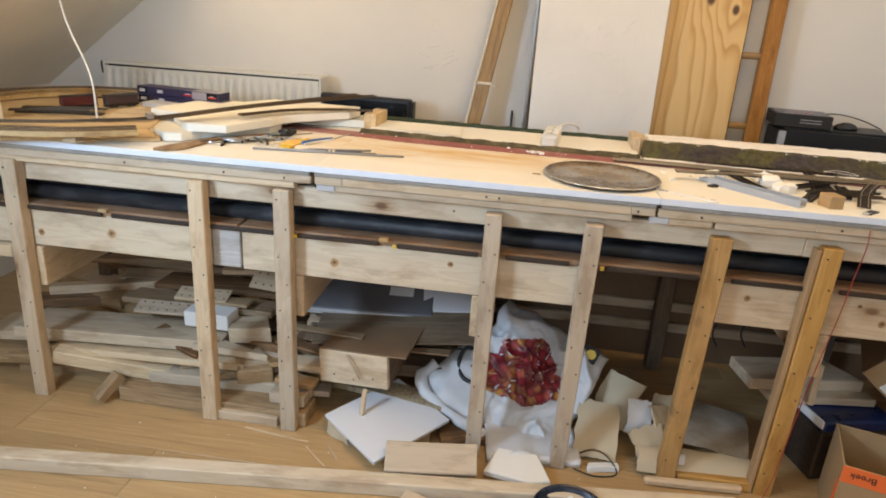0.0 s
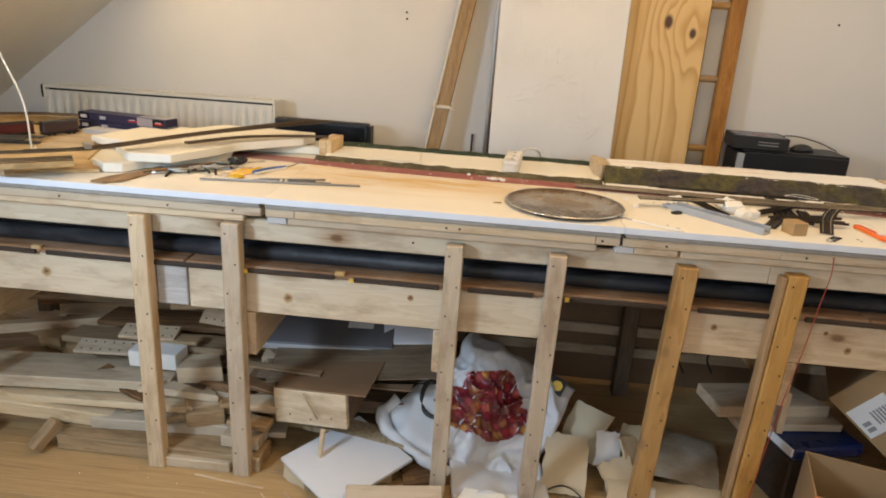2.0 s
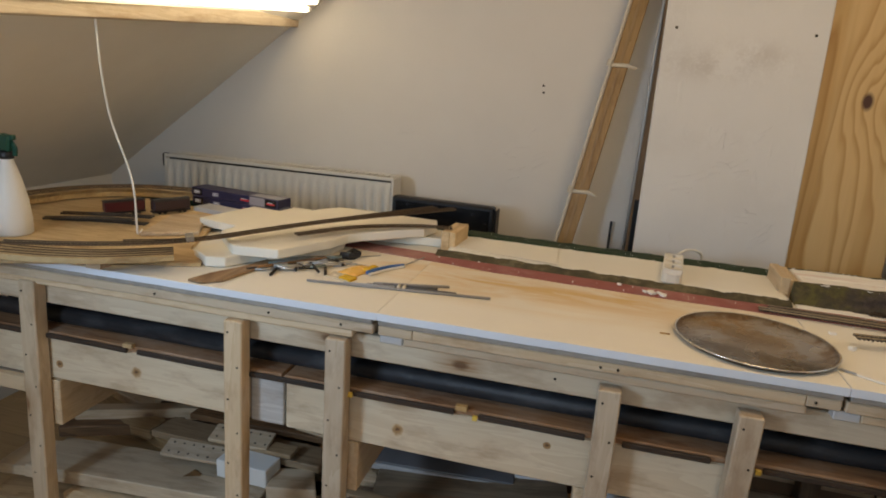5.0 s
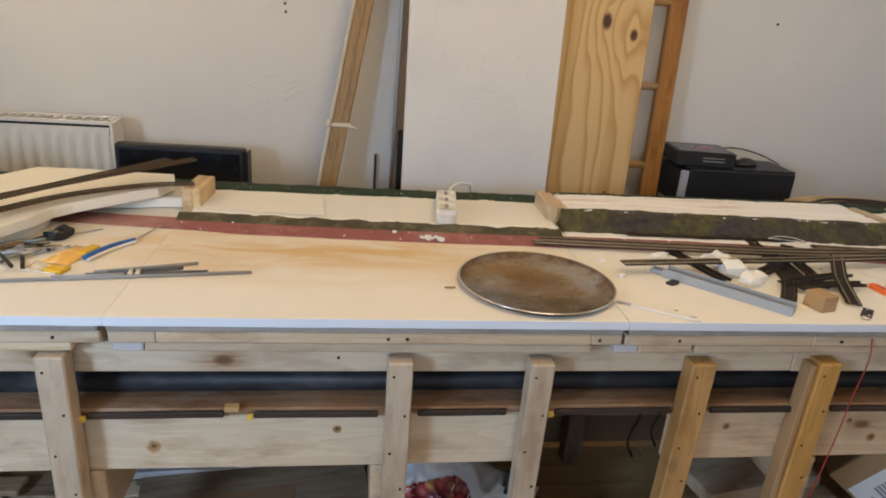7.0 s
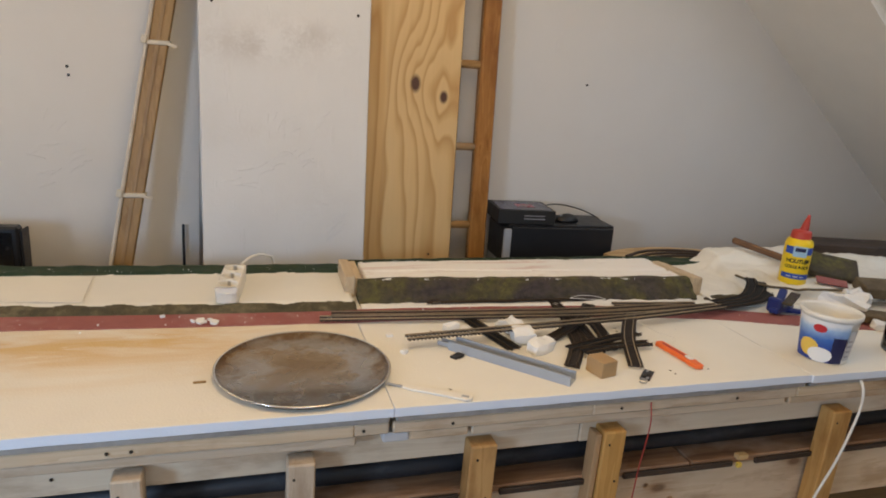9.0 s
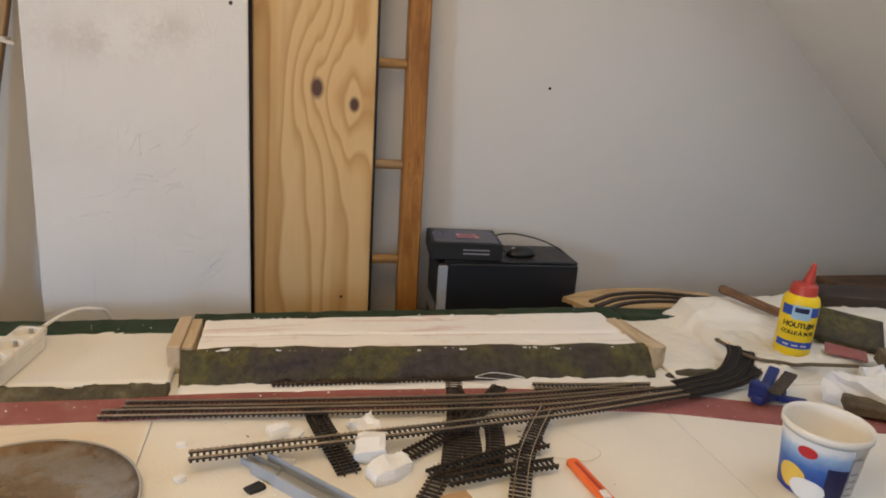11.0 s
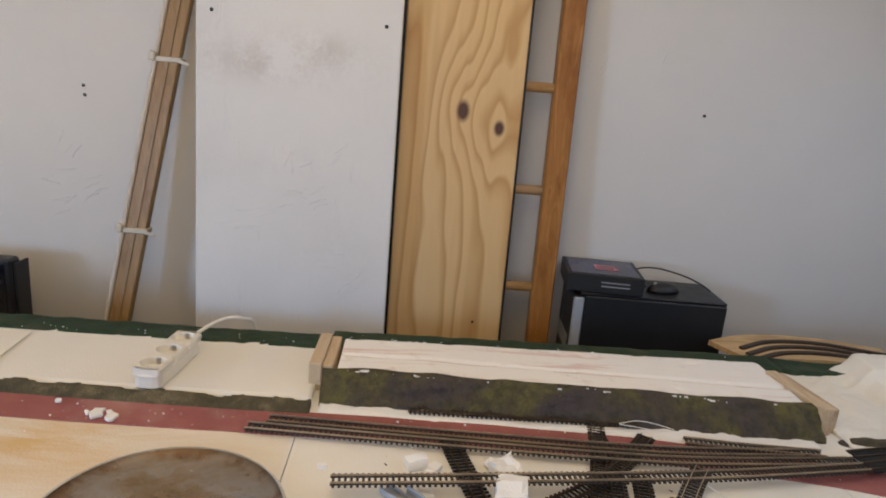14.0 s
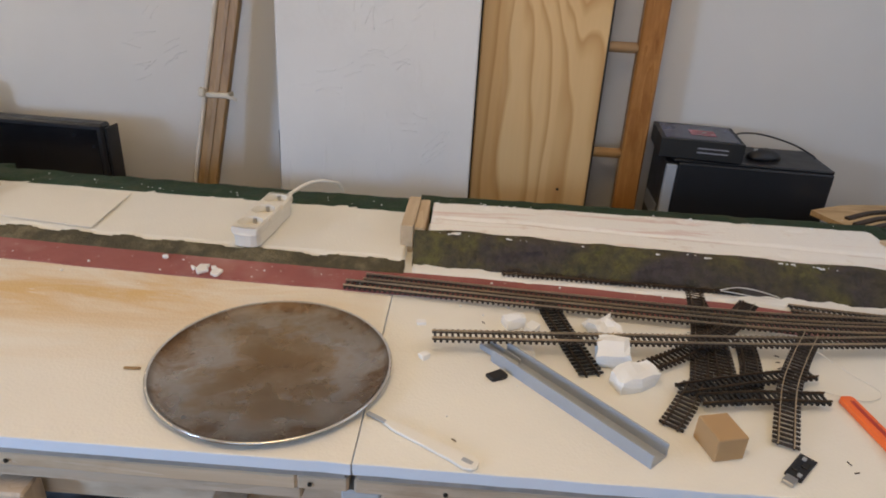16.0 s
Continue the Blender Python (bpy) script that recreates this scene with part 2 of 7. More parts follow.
n1, n2, haze = k.noise(co, 9.0, 5, 0.6), k.noise(co, 130.0, 3), k.noise(co, 3.4, 4, 0.65)
col = k.ramp(n1, (0.32, (0.26, 0.085, 0.075)), (0.5, (0.30, 0.10, 0.09)), (0.68, (0.35, 0.13, 0.115)))
col = k.mix(k.ramp(haze, (0.52, (0, 0, 0)), (0.70, (0.55, 0.55, 0.55))), col, (0.52, 0.34, 0.30))
col = k.mix(k.ramp(n2, (0.66, (0, 0, 0)), (0.74, (0.7, 0.7, 0.7))), col, (0.62, 0.50, 0.45))
k.bump(k.math("ADD", n1, n2), 0.2, 0.002)
red_strip_paint = k.done(col)

black_plastic = plain("black_plastic", (0.012, 0.012, 0.014), 0.42)
black_gloss = plain("black_gloss", (0.008, 0.008, 0.01), 0.22, bump=0)
sleeper_brown = plain("sleeper_plastic", (0.030, 0.021, 0.016), 0.6, vary=0.3)
sleeper_black = plain("black_sleeper_plastic", (0.012, 0.011, 0.011), 0.6, vary=0.3)
rail_brass = plain("rail_brass", (0.55, 0.44, 0.30), 0.42, 0.75, 0.3, 120)
rail_dark = plain("rail_tarnished", (0.12, 0.085, 0.055), 0.45, 0.8, 0.3, 120)
steel = plain("steel", (0.50, 0.50, 0.50), 0.32, 1.0)
grey_plastic = plain("grey_plastic", (0.36, 0.385, 0.42), 0.42)
white_plastic = plain("white_plastic", (0.80, 0.78, 0.72), 0.4, vary=0.04)
k = Nodes("white_board_paint", 0.7)
co = k.coords(shift=False)
sep = k.n("SeparateXYZ", {0: co})
cloud, fine = k.noise(co, 9.0, 5, 0.6), k.noise(co, 120.0, 3)
col = k.ramp(k.noise(co, 2.5, 4), (0.3, (0.65, 0.65, 0.64)), (0.7, (0.72, 0.715, 0.70)))
for sx, sz, wx, wz, much in ((-0.02, 1.345, 0.17, 0.055, 1.0), (-0.10, 1.33, 0.09, 0.035, 1.0), (0.05, 1.37, 0.06, 0.03, 1.0), (0.02, 1.60, 0.07, 0.07, 1.4), (-0.06, 1.12, 0.16, 0.05, 0.35), (-0.2, 1.5, 0.04, 0.3, 0.5), (0.1, 0.95, 0.12, 0.10, 0.3)):
    far = k.math("ADD", k.math("POWER", k.math("DIVIDE", k.math("SUBTRACT", sep.outputs[0], sx), wx), 2.0), k.math("POWER", k.math("DIVIDE", k.math("SUBTRACT", sep.outputs[2], sz), wz), 2.0))
    grit = k.ramp(k.math("ADD", k.math("MULTIPLY", cloud, 0.75), k.math("MULTIPLY", fine, 0.25)), (0.42, (0, 0, 0)), (0.58, (1, 1, 1)))
    col = k.mix(k.math("MULTIPLY", k.math("EXPONENT", k.math("MULTIPLY", far, -1.0)), k.math("MULTIPLY", grit, 0.36 * much)), col, (0.44, 0.41, 0.375))
trowel = k.noise(k.n("Mapping", {"Vector": co, "Rotation": (0, radians(35), 0), "Scale": (40, 1, 9)}).outputs[0], 1.0, 3)
k.bump(k.math("ADD", k.math("MULTIPLY", k.ramp(trowel, (0.60, (0, 0, 0)), (0.74, (1, 1, 1))), 0.7), k.math("MULTIPLY", fine, 0.3)), 0.55, 0.003)
white_board_paint = k.done(col)
enamel = plain("radiator_enamel", (0.72, 0.69, 0.62), 0.38, vary=0.03)
cardboard = plain("brown_cardboard", (0.40, 0.26, 0.135), 0.85, vary=0.1)
cardboard_in = plain("cardboard_inside", (0.33, 0.21, 0.11), 0.9, vary=0.1)
orange_plastic = plain("orange_plastic", (0.85, 0.16, 0.03), 0.35, vary=0.05)
tape_orange = plain("orange_tape", (0.88, 0.17, 0.045), 0.45, vary=0.04)
yellow_plastic = plain("yellow_plastic", (0.88, 0.62, 0.015), 0.35, vary=0.04)
red_plastic = plain("red_plastic", (0.46, 0.045, 0.03), 0.4, vary=0.06)
blue_paint = plain("blue_print", (0.02, 0.07, 0.36), 0.4, vary=0.1)
navy_print = plain("navy_print", (0.014, 0.018, 0.075), 0.4, vary=0.2)
white_print = plain("white_print", (0.82, 0.83, 0.84), 0.45, vary=0.03)
grey_print = plain("grey_print", (0.30, 0.30, 0.33), 0.5)
light_grey_print = plain("light_grey_print", (0.55, 0.55, 0.56), 0.5)
black_print = plain("black_print", (0.015, 0.015, 0.015), 0.5)
red_print = plain("red_print", (0.5, 0.02, 0.03), 0.45)
yellow_print = plain("yellow_print", (0.80, 0.55, 0.10), 0.45)
beech = wood("pale_block_y", (0.70, 0.54, 0.33), (0.58, 0.42, 0.24), "y", 0.0)
mdf = plain("fibreboard", (0.42, 0.27, 0.13), 0.75, vary=0.1)
paper_white = plain("white_card", (0.74, 0.76, 0.80), 0.6, vary=0.03)
grey_sheet = plain("grey_sheet", (0.13, 0.13, 0.14), 0.4, vary=0.15)
brown_sheet = plain("hardboard_sheet", (0.23, 0.14, 0.08), 0.55, vary=0.15)
cable_black = plain("black_cable", (0.02, 0.02, 0.022), 0.45)
cable_white = plain("white_cable", (0.78, 0.76, 0.70), 0.4, vary=0.05)
wire_red = plain("red_wire", (0.35, 0.04, 0.03), 0.4)
brass = plain("brass_screw", (0.45, 0.33, 0.12), 0.35, 1.0)
dark_metal = plain("dark_screw", (0.05, 0.045, 0.04), 0.45, 0.8)
teal_plastic = plain("dark_green_plastic", (0.012, 0.075, 0.05), 0.35)
loco_red = plain("maroon_body", (0.085, 0.012, 0.012), 0.35)
strip_white = plain("aged_white_plastic", (0.78, 0.74, 0.645), 0.38, vary=0.05)
tie_cream = plain("cream_tie_plastic", (0.62, 0.56, 0.45), 0.45, vary=0.1)
blue_clip = plain("blue_clip", (0.015, 0.03, 0.16), 0.35)


def clear(name, tint, rough=0.1):
    k = Nodes(name, rough)
    k.b.inputs["Transmission Weight"].default_value = 1.0
    k.b.inputs["IOR"].default_value = 1.35
    k.bump(k.noise(k.coords(), 40, 3), 0.15, 0.002)
    return k.done(tint)


glass = clear("clear_glass", (0.9, 0.93, 0.94), 0.02)
k = Nodes("milky_film", 0.22)
k.b.inputs["Transmission Weight"].default_value = 0.35
k.bump(k.noise(k.coords(), 16, 4), 0.5, 0.012)
milky_film = k.done(k.ramp(k.noise(k.coords(), 12, 4), (0.35, (0.42, 0.34, 0.25)), (0.65, (0.62, 0.55, 0.46))))

k = Nodes("frosted_bottle", 0.45)
k.b.inputs["Subsurface Weight"].default_value = 0.5
k.b.inputs["Subsurface Radius"].default_value = (0.02, 0.02, 0.02)
bottle_frost = k.done(k.ramp(k.noise(k.coords(), 6, 3), (0.3, (0.74, 0.72, 0.67)), (0.7, (0.80, 0.79, 0.75))))

k = Nodes("tube_glow", 0.4)
k.b.inputs["Emission Color"].default_value = (1.0, 0.86, 0.66, 1)
k.b.inputs["Emission Strength"].default_value = 12.0
tube_glow = k.done((0.9, 0.9, 0.88))

# burnt baking steel: brown streaky tempered metal, burnt darker near the edge; a paler grey ring paints in the
# reflected wall and skylight
k = Nodes("burnt_steel", 0.3, 0.95)
co = k.coords(shift=False)
n1 = k.noise(co, 16.0, 6, 0.62)
n2 = k.noise(co, 60.0, 4)
n3 = k.noise(k.n("Mapping", {"Vector": co, "Scale": (1.0, 2.2, 1.0), "Rotation": (0, 0, 0.5)}).outputs[0], 9.0, 5, 0.6, 0.5)
speck = k.noise(co, 85.0, 3, 0.5)
far = k.math("DIVIDE", k.n("VectorMath", {0: co}, operation="LENGTH").outputs["Value"], 0.15)
wob = k.math("ADD", k.math("MULTIPLY", far, 0.55), k.math("ADD", k.math("MULTIPLY", k.math("SUBTRACT", n3, 0.5), 0.8), k.math("MULTIPLY", k.math("SUBTRACT", n1, 0.5), 0.5)))
# the grey stop at 0.38 is reflected room light put into the colour
col = k.ramp(wob, (0.08, (0.30, 0.205, 0.115)), (0.26, (0.38, 0.29, 0.195)), (0.38, (0.45, 0.415, 0.375)), (0.48, (0.39, 0.335, 0.28)), (0.58, (0.27, 0.185, 0.115)), (0.72, (0.17, 0.10, 0.06)))
col = k.mix(k.ramp(speck, (0.68, (0, 0, 0)), (0.74, (0.6, 0.6, 0.6))), col, (0.12, 0.07, 0.045))
col = k.mix(k.ramp(far, (0.94, (0, 0, 0)), (0.99, (0.7, 0.7, 0.7))), col, (0.10, 0.075, 0.055))
k.put(k.b.inputs["Roughness"], k.math("ADD", k.math("MULTIPLY", n1, 0.24), 0.15))
k.bump(n2, 0.06, 0.0008)
pan_steel = k.done(col)
rim_steel = plain("polished_rim", (0.72, 0.72, 0.71), 0.18, 1.0)

# laminate floor boards
k = Nodes("oak_laminate", 0.38)
c = k.coords((1.1, 14, 14))
grain = k.noise(c, 2.2, 5, 0.6, 0.7)
pore = k.noise(k.coords((1.6, 60, 60)), 2.4, 4, 0.6, 0.3)
r = k.n("ObjectInfo").outputs["Random"]
col = k.ramp(grain, (0.30, (0.58, 0.40, 0.205)), (0.46, (0.49, 0.315, 0.15)), (0.58, (0.53, 0.35, 0.175)), (0.72, (0.36, 0.215, 0.095)))
col = k.mix(k.math("MULTIPLY", k.ramp(pore, (0.50, (0, 0, 0)), (0.68, (1, 1, 1))), 0.35), col, (0.27, 0.15, 0.065))
col = k.n("HueSaturation", {"Value": k.math("ADD", k.math("MULTIPLY", r, 0.2), 0.9), "Color": col}).outputs[0]
k.bump(grain, 0.08, 0.001)
laminate = k.done(col)

# knotty furniture board: cathedral grain that swells round two knots
k = Nodes("knotty_board", 0.5)
co = k.coords(shift=False)
sep = k.n("SeparateXYZ", {0: co})
x, z = sep.outputs[0], sep.outputs[2]
flow = k.noise(k.n("Mapping", {"Vector": co, "Scale": (3.0, 1.0, 0.55)}).outputs[0], 1.7, 3, 0.5, 0.3)
phase = k.math("ADD", k.math("MULTIPLY", x, 21.0), k.math("MULTIPLY", flow, 6.5))
spots = None
for kx, kz, wx, wz in ((0.0, 1.262, 0.016, 0.026), (0.088, 1.228, 0.013, 0.019), (0.03, 1.80, 0.016, 0.022)):
    dx, dz = k.math("SUBTRACT", x, kx), k.math("SUBTRACT", z, kz)
    far = k.math("ADD", k.math("POWER", k.math("DIVIDE", dx, 0.055), 2.0), k.math("POWER", k.math("DIVIDE", dz, 0.12), 2.0))
    phase = k.math("ADD", phase, k.math("MULTIPLY", k.math("EXPONENT", k.math("MULTIPLY", far, -1.0)), 1.9))
    d2 = k.math("SQRT", k.math("ADD", k.math("POWER", k.math("DIVIDE", dx, wx), 2.0), k.math("POWER", k.math("DIVIDE", dz, wz), 2.0)))
    s = k.ramp(k.math("MULTIPLY", d2, 0.5), (0.3, (1, 1, 1)), (0.58, (0, 0, 0)))
    spots = s if spots is None else k.math("MAXIMUM", spots, s)
line = k.math("FRACT", phase)
fine = k.noise(k.n("Mapping", {"Vector": co, "Scale": (60, 60, 2.5)}).outputs[0], 2.0, 3)
col = k.ramp(line, (0.0, (0.70, 0.49, 0.235)), (0.5, (0.68, 0.465, 0.215)), (0.86, (0.50, 0.285, 0.10)), (1.0, (0.69, 0.475, 0.22)))
col = k.mix(k.math("MULTIPLY", fine, 0.35), col, (0.52, 0.32, 0.13))
col = k.mix(spots, col, (0.085, 0.035, 0.02))
knotty = k.done(col)

# bag picture: glossy print of red and yellow sweets-like blobs
k = Nodes("bag_print", 0.25)
v = k.n("TexVoronoi", {"Vector": k.coords(), "Scale": 34.0})
big = k.noise(k.coords(), 9.0, 3)
col = k.ramp(k.math("ADD", k.math("MULTIPLY", k.n("SeparateColor", {0: v.outputs["Color"]}).outputs[0], 0.6), k.math("MULTIPLY", big, 0.5)),
             (0.2, (0.07, 0.01, 0.015)), (0.42, (0.36, 0.025, 0.035)), (0.6, (0.50, 0.09, 0.08)), (0.72, (0.66, 0.32, 0.08)), (0.82, (0.42, 0.06, 0.07)), (0.92, (0.75, 0.52, 0.42)))
col = k.mix(k.ramp(v.outputs["Distance"], (0.25, (0, 0, 0)), (0.6, (0.8, 0.8, 0.8))), col, (0.13, 0.012, 0.02))
k.bump(k.noise(k.coords(), 30, 3), 0.4, 0.004)
bag_print = k.done(col)
k = Nodes("woven_bag", 0.5)
k.bump(k.math("ADD", k.noise(k.coords(), 14, 4), k.math("MULTIPLY", k.noise(k.coords(), 160, 2), 0.2)), 0.5, 0.006)
woven = k.done(k.ramp(k.noise(k.coords(), 6, 3), (0.3, (0.60, 0.61, 0.63)), (0.7, (0.72, 0.73, 0.75))))
k = Nodes("chipboard", 0.8)
chip = k.done(k.ramp(k.noise(k.coords(), 70, 4, 0.7), (0.3, (0.20, 0.14, 0.085)), (0.5, (0.36, 0.28, 0.18)), (0.7, (0.48, 0.39, 0.27))))


# ---- mesh helpers ----
def part(name, bm, material, parent=None, label="", smooth=False, kind=""):
    """Links a bmesh as one mesh object, under a thing or under a part."""
    if smooth:
        for f in bm.faces:
            f.smooth = True
    me = bpy.data.meshes.new(name)
    bm.to_mesh(me)
    bm.free()
    me.materials.append(material)
    ob = new(name, me)
    ob.parent = parent
    return tagged(ob, label, "", "", kind)


def thing(name, label, category, m=None, group="", kind=""):
    """An Empty at the base of a thing, which parents its parts."""
    ob = new(name)
    ob.empty_display_size = 0.05
    if m is not None:
        ob.matrix_basis = m
    return tagged(ob, label, category, group, kind)


def solo(name, bm, material, label, category, m=None, group="", kind="", smooth=False):
    """A thing that is one mesh."""
    ob = part(name, bm, material, None, "", smooth)
    if m is not None:
        ob.matrix_basis = m
    return tagged(ob, label, category, group, kind)


def box(x0, x1, y0, y1, z0, z1, bevel=0.0015, bm=None):
    """A bevelled box between two corners."""
    one = bmesh.new()
    bmesh.ops.create_cube(one, size=1.0)
    for v in one.verts:
        v.co = Vector(((x0 + x1) / 2 + v.co.x * (x1 - x0), (y0 + y1) / 2 + v.co.y * (y1 - y0), (z0 + z1) / 2 + v.co.z * (z1 - z0)))
    if bevel:
        bmesh.ops.bevel(one, geom=one.edges[:], offset=min(bevel, 0.3 * min(x1 - x0, y1 - y0, z1 - z0)), segments=1, affect="EDGES")
    return join(bm, one)


def join(bm, one):
    if bm is None:
        return one
    me = bpy.data.meshes.new("tmp")
    one.to_mesh(me)
    one.free()
    bm.from_mesh(me)
    bpy.data.meshes.remove(me)
    return bm


def rough_box(lx, ly, lz, bevel=0.002, warp=0.002, seed=0, cut=None):
    """A sawn board round its own centre, with slightly warped faces. cut: how far the far end is sawn off aslant."""
    one = bmesh.new()
    bmesh.ops.create_cube(one, size=1.0)
    for v in one.verts:
        v.co = Vector((v.co.x * lx, v.co.y * ly, v.co.z * lz))
        if cut and v.co.x > 0 and v.co.y > 0:
            v.co.x -= cut
    long = [e for e in one.edges if e.calc_length() > 0.7 * max(lx, ly, lz) and not cut]
    if long:
        bmesh.ops.subdivide_edges(one, edges=long, cuts=4, use_grid_fill=True)
    bmesh.ops.bevel(one, geom=[e for e in one.edges if len(e.link_faces) == 2 and e.calc_face_angle(0) > 0.5], offset=min(bevel, 0.25 * min(lx, ly, lz)), segments=1, affect="EDGES")
    for v in one.verts:
        v.co += noise.noise_vector(v.co * 4.0 + Vector((seed * 3.1, 0, 0))) * warp
    return one


def frames(pts, up):
    """Points with their sideways directions."""
    out = []
    for i, p in enumerate(pts):
        a, b = pts[max(0, i - 1)], pts[min(len(pts) - 1, i + 1)]
        t = (b - a).normalized()
        side = t.cross(up)
        side = side.normalized() if side.length > 1e-6 else Vector((1, 0, 0))
        out.append((p, side, side.cross(t).normalized(), t))
    return out


def curve_points(pts, steps=8):
    """A smooth line through the points."""
    p = [Vector(q) for q in pts]
    p = [p[0] * 2 - p[1]] + p + [p[-1] * 2 - p[-2]]
    out = []
    for i in range(1, len(p) - 2):
        for s in range(steps):
            t = s / steps
            out.append(0.5 * (2 * p[i] + (p[i + 1] - p[i - 1]) * t + (2 * p[i - 1] - 5 * p[i] + 4 * p[i + 1] - p[i + 2]) * t * t + (3 * p[i] - p[i - 1] - 3 * p[i + 1] + p[i + 2]) * t ** 3))
    return out + [p[-2]]


def sweep(pts, profile, bm=None, up=Vector((0, 0, 1)), closed=True):
    """A profile of (side, up) pairs drawn along the points, with end caps."""
    bm = bm or bmesh.new()
    rings = [[bm.verts.new(p + s * a + u * b) for a, b in profile] for p, s, u, _ in frames(pts, up)]
    n = len(profile)
    for r0, r1 in zip(rings, rings[1:]):
        for i in range(n if closed else n - 1):
            bm.faces.new((r0[i], r0[(i + 1) % n], r1[(i + 1) % n], r1[i]))
    if closed:
        bm.faces.new(rings[0][::-1])
        bm.faces.new(rings[-1])
    bmesh.ops.recalc_face_normals(bm, faces=bm.faces[:])
    return bm


def round_profile(r, n=8):
    return [(r * math.cos(2 * math.pi * i / n), r * math.sin(2 * math.pi * i / n)) for i in range(n)]


def rect_profile(w, h, up0=0.0):
    return [(-w / 2, up0), (w / 2, up0), (w / 2, up0 + h), (-w / 2, up0 + h)]


def cord(pts, r, n=8, steps=8):
    return sweep(curve_points(pts, steps), round_profile(r, n))


def lathe(profile, n=40, bm=None):
    """A turned shape from (radius, height) pairs."""
    bm = bm or bmesh.new()
    rings = []
    for r, z in profile:
        rings.append([bm.verts.new((r * math.cos(2 * math.pi * i / n), r * math.sin(2 * math.pi * i / n), z)) for i in range(n)] if r > 1e-6 else [bm.verts.new((0, 0, z))])
    for a, b in zip(rings, rings[1:]):
        for i in range(n):
            j = (i + 1) % n
            if len(a) == 1 and len(b) > 1:
                bm.faces.new((a[0], b[j], b[i]))
            elif len(b) == 1 and len(a) > 1:
                bm.faces.new((a[i], a[j], b[0]))
            elif len(a) > 1:
                bm.faces.new((a[i], a[j], b[j], b[i]))
    bmesh.ops.recalc_face_normals(bm, faces=bm.faces[:])
    return bm


def plate(outline, z0, z1, bevel=0.0, bm=None):
    """A flat plate with the given outline in x and y."""
    one = bmesh.new()
    low = [one.verts.new((x, y, z0)) for x, y in outline]
    top = [one.verts.new((x, y, z1)) for x, y in outline]
    one.faces.new(low[::-1])
    one.faces.new(top)
    n = len(outline)
    for i in range(n):
        one.faces.new((low[i], low[(i + 1) % n], top[(i + 1) % n], top[i]))
    bmesh.ops.recalc_face_normals(one, faces=one.faces[:])
    if bevel:
        bmesh.ops.bevel(one, geom=[e for e in one.edges if e.calc_face_angle(0) > 0.5], offset=bevel, segments=1, affect="EDGES")
    return join(bm, one)


def relief(x0, x1, y0, y1, height, nx, ny, base):
    """A closed lump: a height field over a rectangle, with walls down to base."""
    bm = bmesh.new()
    g = [[bm.verts.new((x0 + (x1 - x0) * i / nx, y0 + (y1 - y0) * j / ny, height(x0 + (x1 - x0) * i / nx, y0 + (y1 - y0) * j / ny))) for j in range(ny + 1)] for i in range(nx + 1)]
    for i in range(nx):
        for j in range(ny):
            bm.faces.new((g[i][j], g[i + 1][j], g[i + 1][j + 1], g[i][j + 1]))
    rim = [g[i][0] for i in range(nx + 1)] + [g[nx][j] for j in range(1, ny + 1)] + [g[i][ny] for i in range(nx - 1, -1, -1)] + [g[0][j] for j in range(ny - 1, 0, -1)]
    low = [bm.verts.new((v.co.x, v.co.y, base)) for v in rim]
    n = len(rim)
    for i in range(n):
        bm.faces.new((rim[i], low[i], low[(i + 1) % n], rim[(i + 1) % n]))
    bm.faces.new(low[::-1])
    bmesh.ops.recalc_face_normals(bm, faces=bm.faces[:])
    return bm


def chunk(size, seed, level=3, rough=0.42):
    """A broken lump of foam."""
    bm = bmesh.new()
    bmesh.ops.create_cube(bm, size=1.0)
    bmesh.ops.subdivide_edges(bm, edges=bm.edges[:], cuts=level, use_grid_fill=True)
    for v in bm.verts:
        v.co = v.co.lerp(v.co.normalized() * 0.60, 0.22)
        v.co = Vector([c * s for c, s in zip(v.co, size)])
        v.co += noise.noise_vector(v.co * 40 + Vector((seed * 7.7, seed, 0))) * rough * min(size)
    return bm


def letters(words, size, m, material, parent, name="lettering", label="", align="CENTER"):
    """Writing laid on a face, turned into a mesh."""
    cu = bpy.data.curves.new("tmp", "FONT")
    cu.body, cu.size, cu.extrude, cu.align_x, cu.align_y = words, size, 0.0003, align, "CENTER"
    ob = new("tmp", cu)
    me = bpy.data.meshes.new_from_object(ob.evaluated_get(bpy.context.evaluated_depsgraph_get()))
    bpy.data.objects.remove(ob)
    bm = bmesh.new()
    bm.from_mesh(me)
    bm.transform(m)
    return part(name, bm, material, parent, label)


def bent_letters(words, size, radius, z, material, parent, turn=0.0):
    """Writing wrapped round an upright cylinder; turn is the angle that it faces."""
    cu = bpy.data.curves.new("tmp", "FONT")
    cu.body, cu.size, cu.extrude, cu.align_x, cu.align_y = words, size, 0.0, "CENTER", "CENTER"
    cu.offset, cu.space_character = size * 0.03, 0.92
    ob = new("tmp", cu)
    me = bpy.data.meshes.new_from_object(ob.evaluated_get(bpy.context.evaluated_depsgraph_get()))
    bpy.data.objects.remove(ob)
    bm = bmesh.new()
    bm.from_mesh(me)
    for v in bm.verts:
        a = turn + v.co.x / radius
        v.co = Vector((radius * math.cos(a), radius * math.sin(a), z + v.co.y))
    return part("lettering", bm, material, parent)


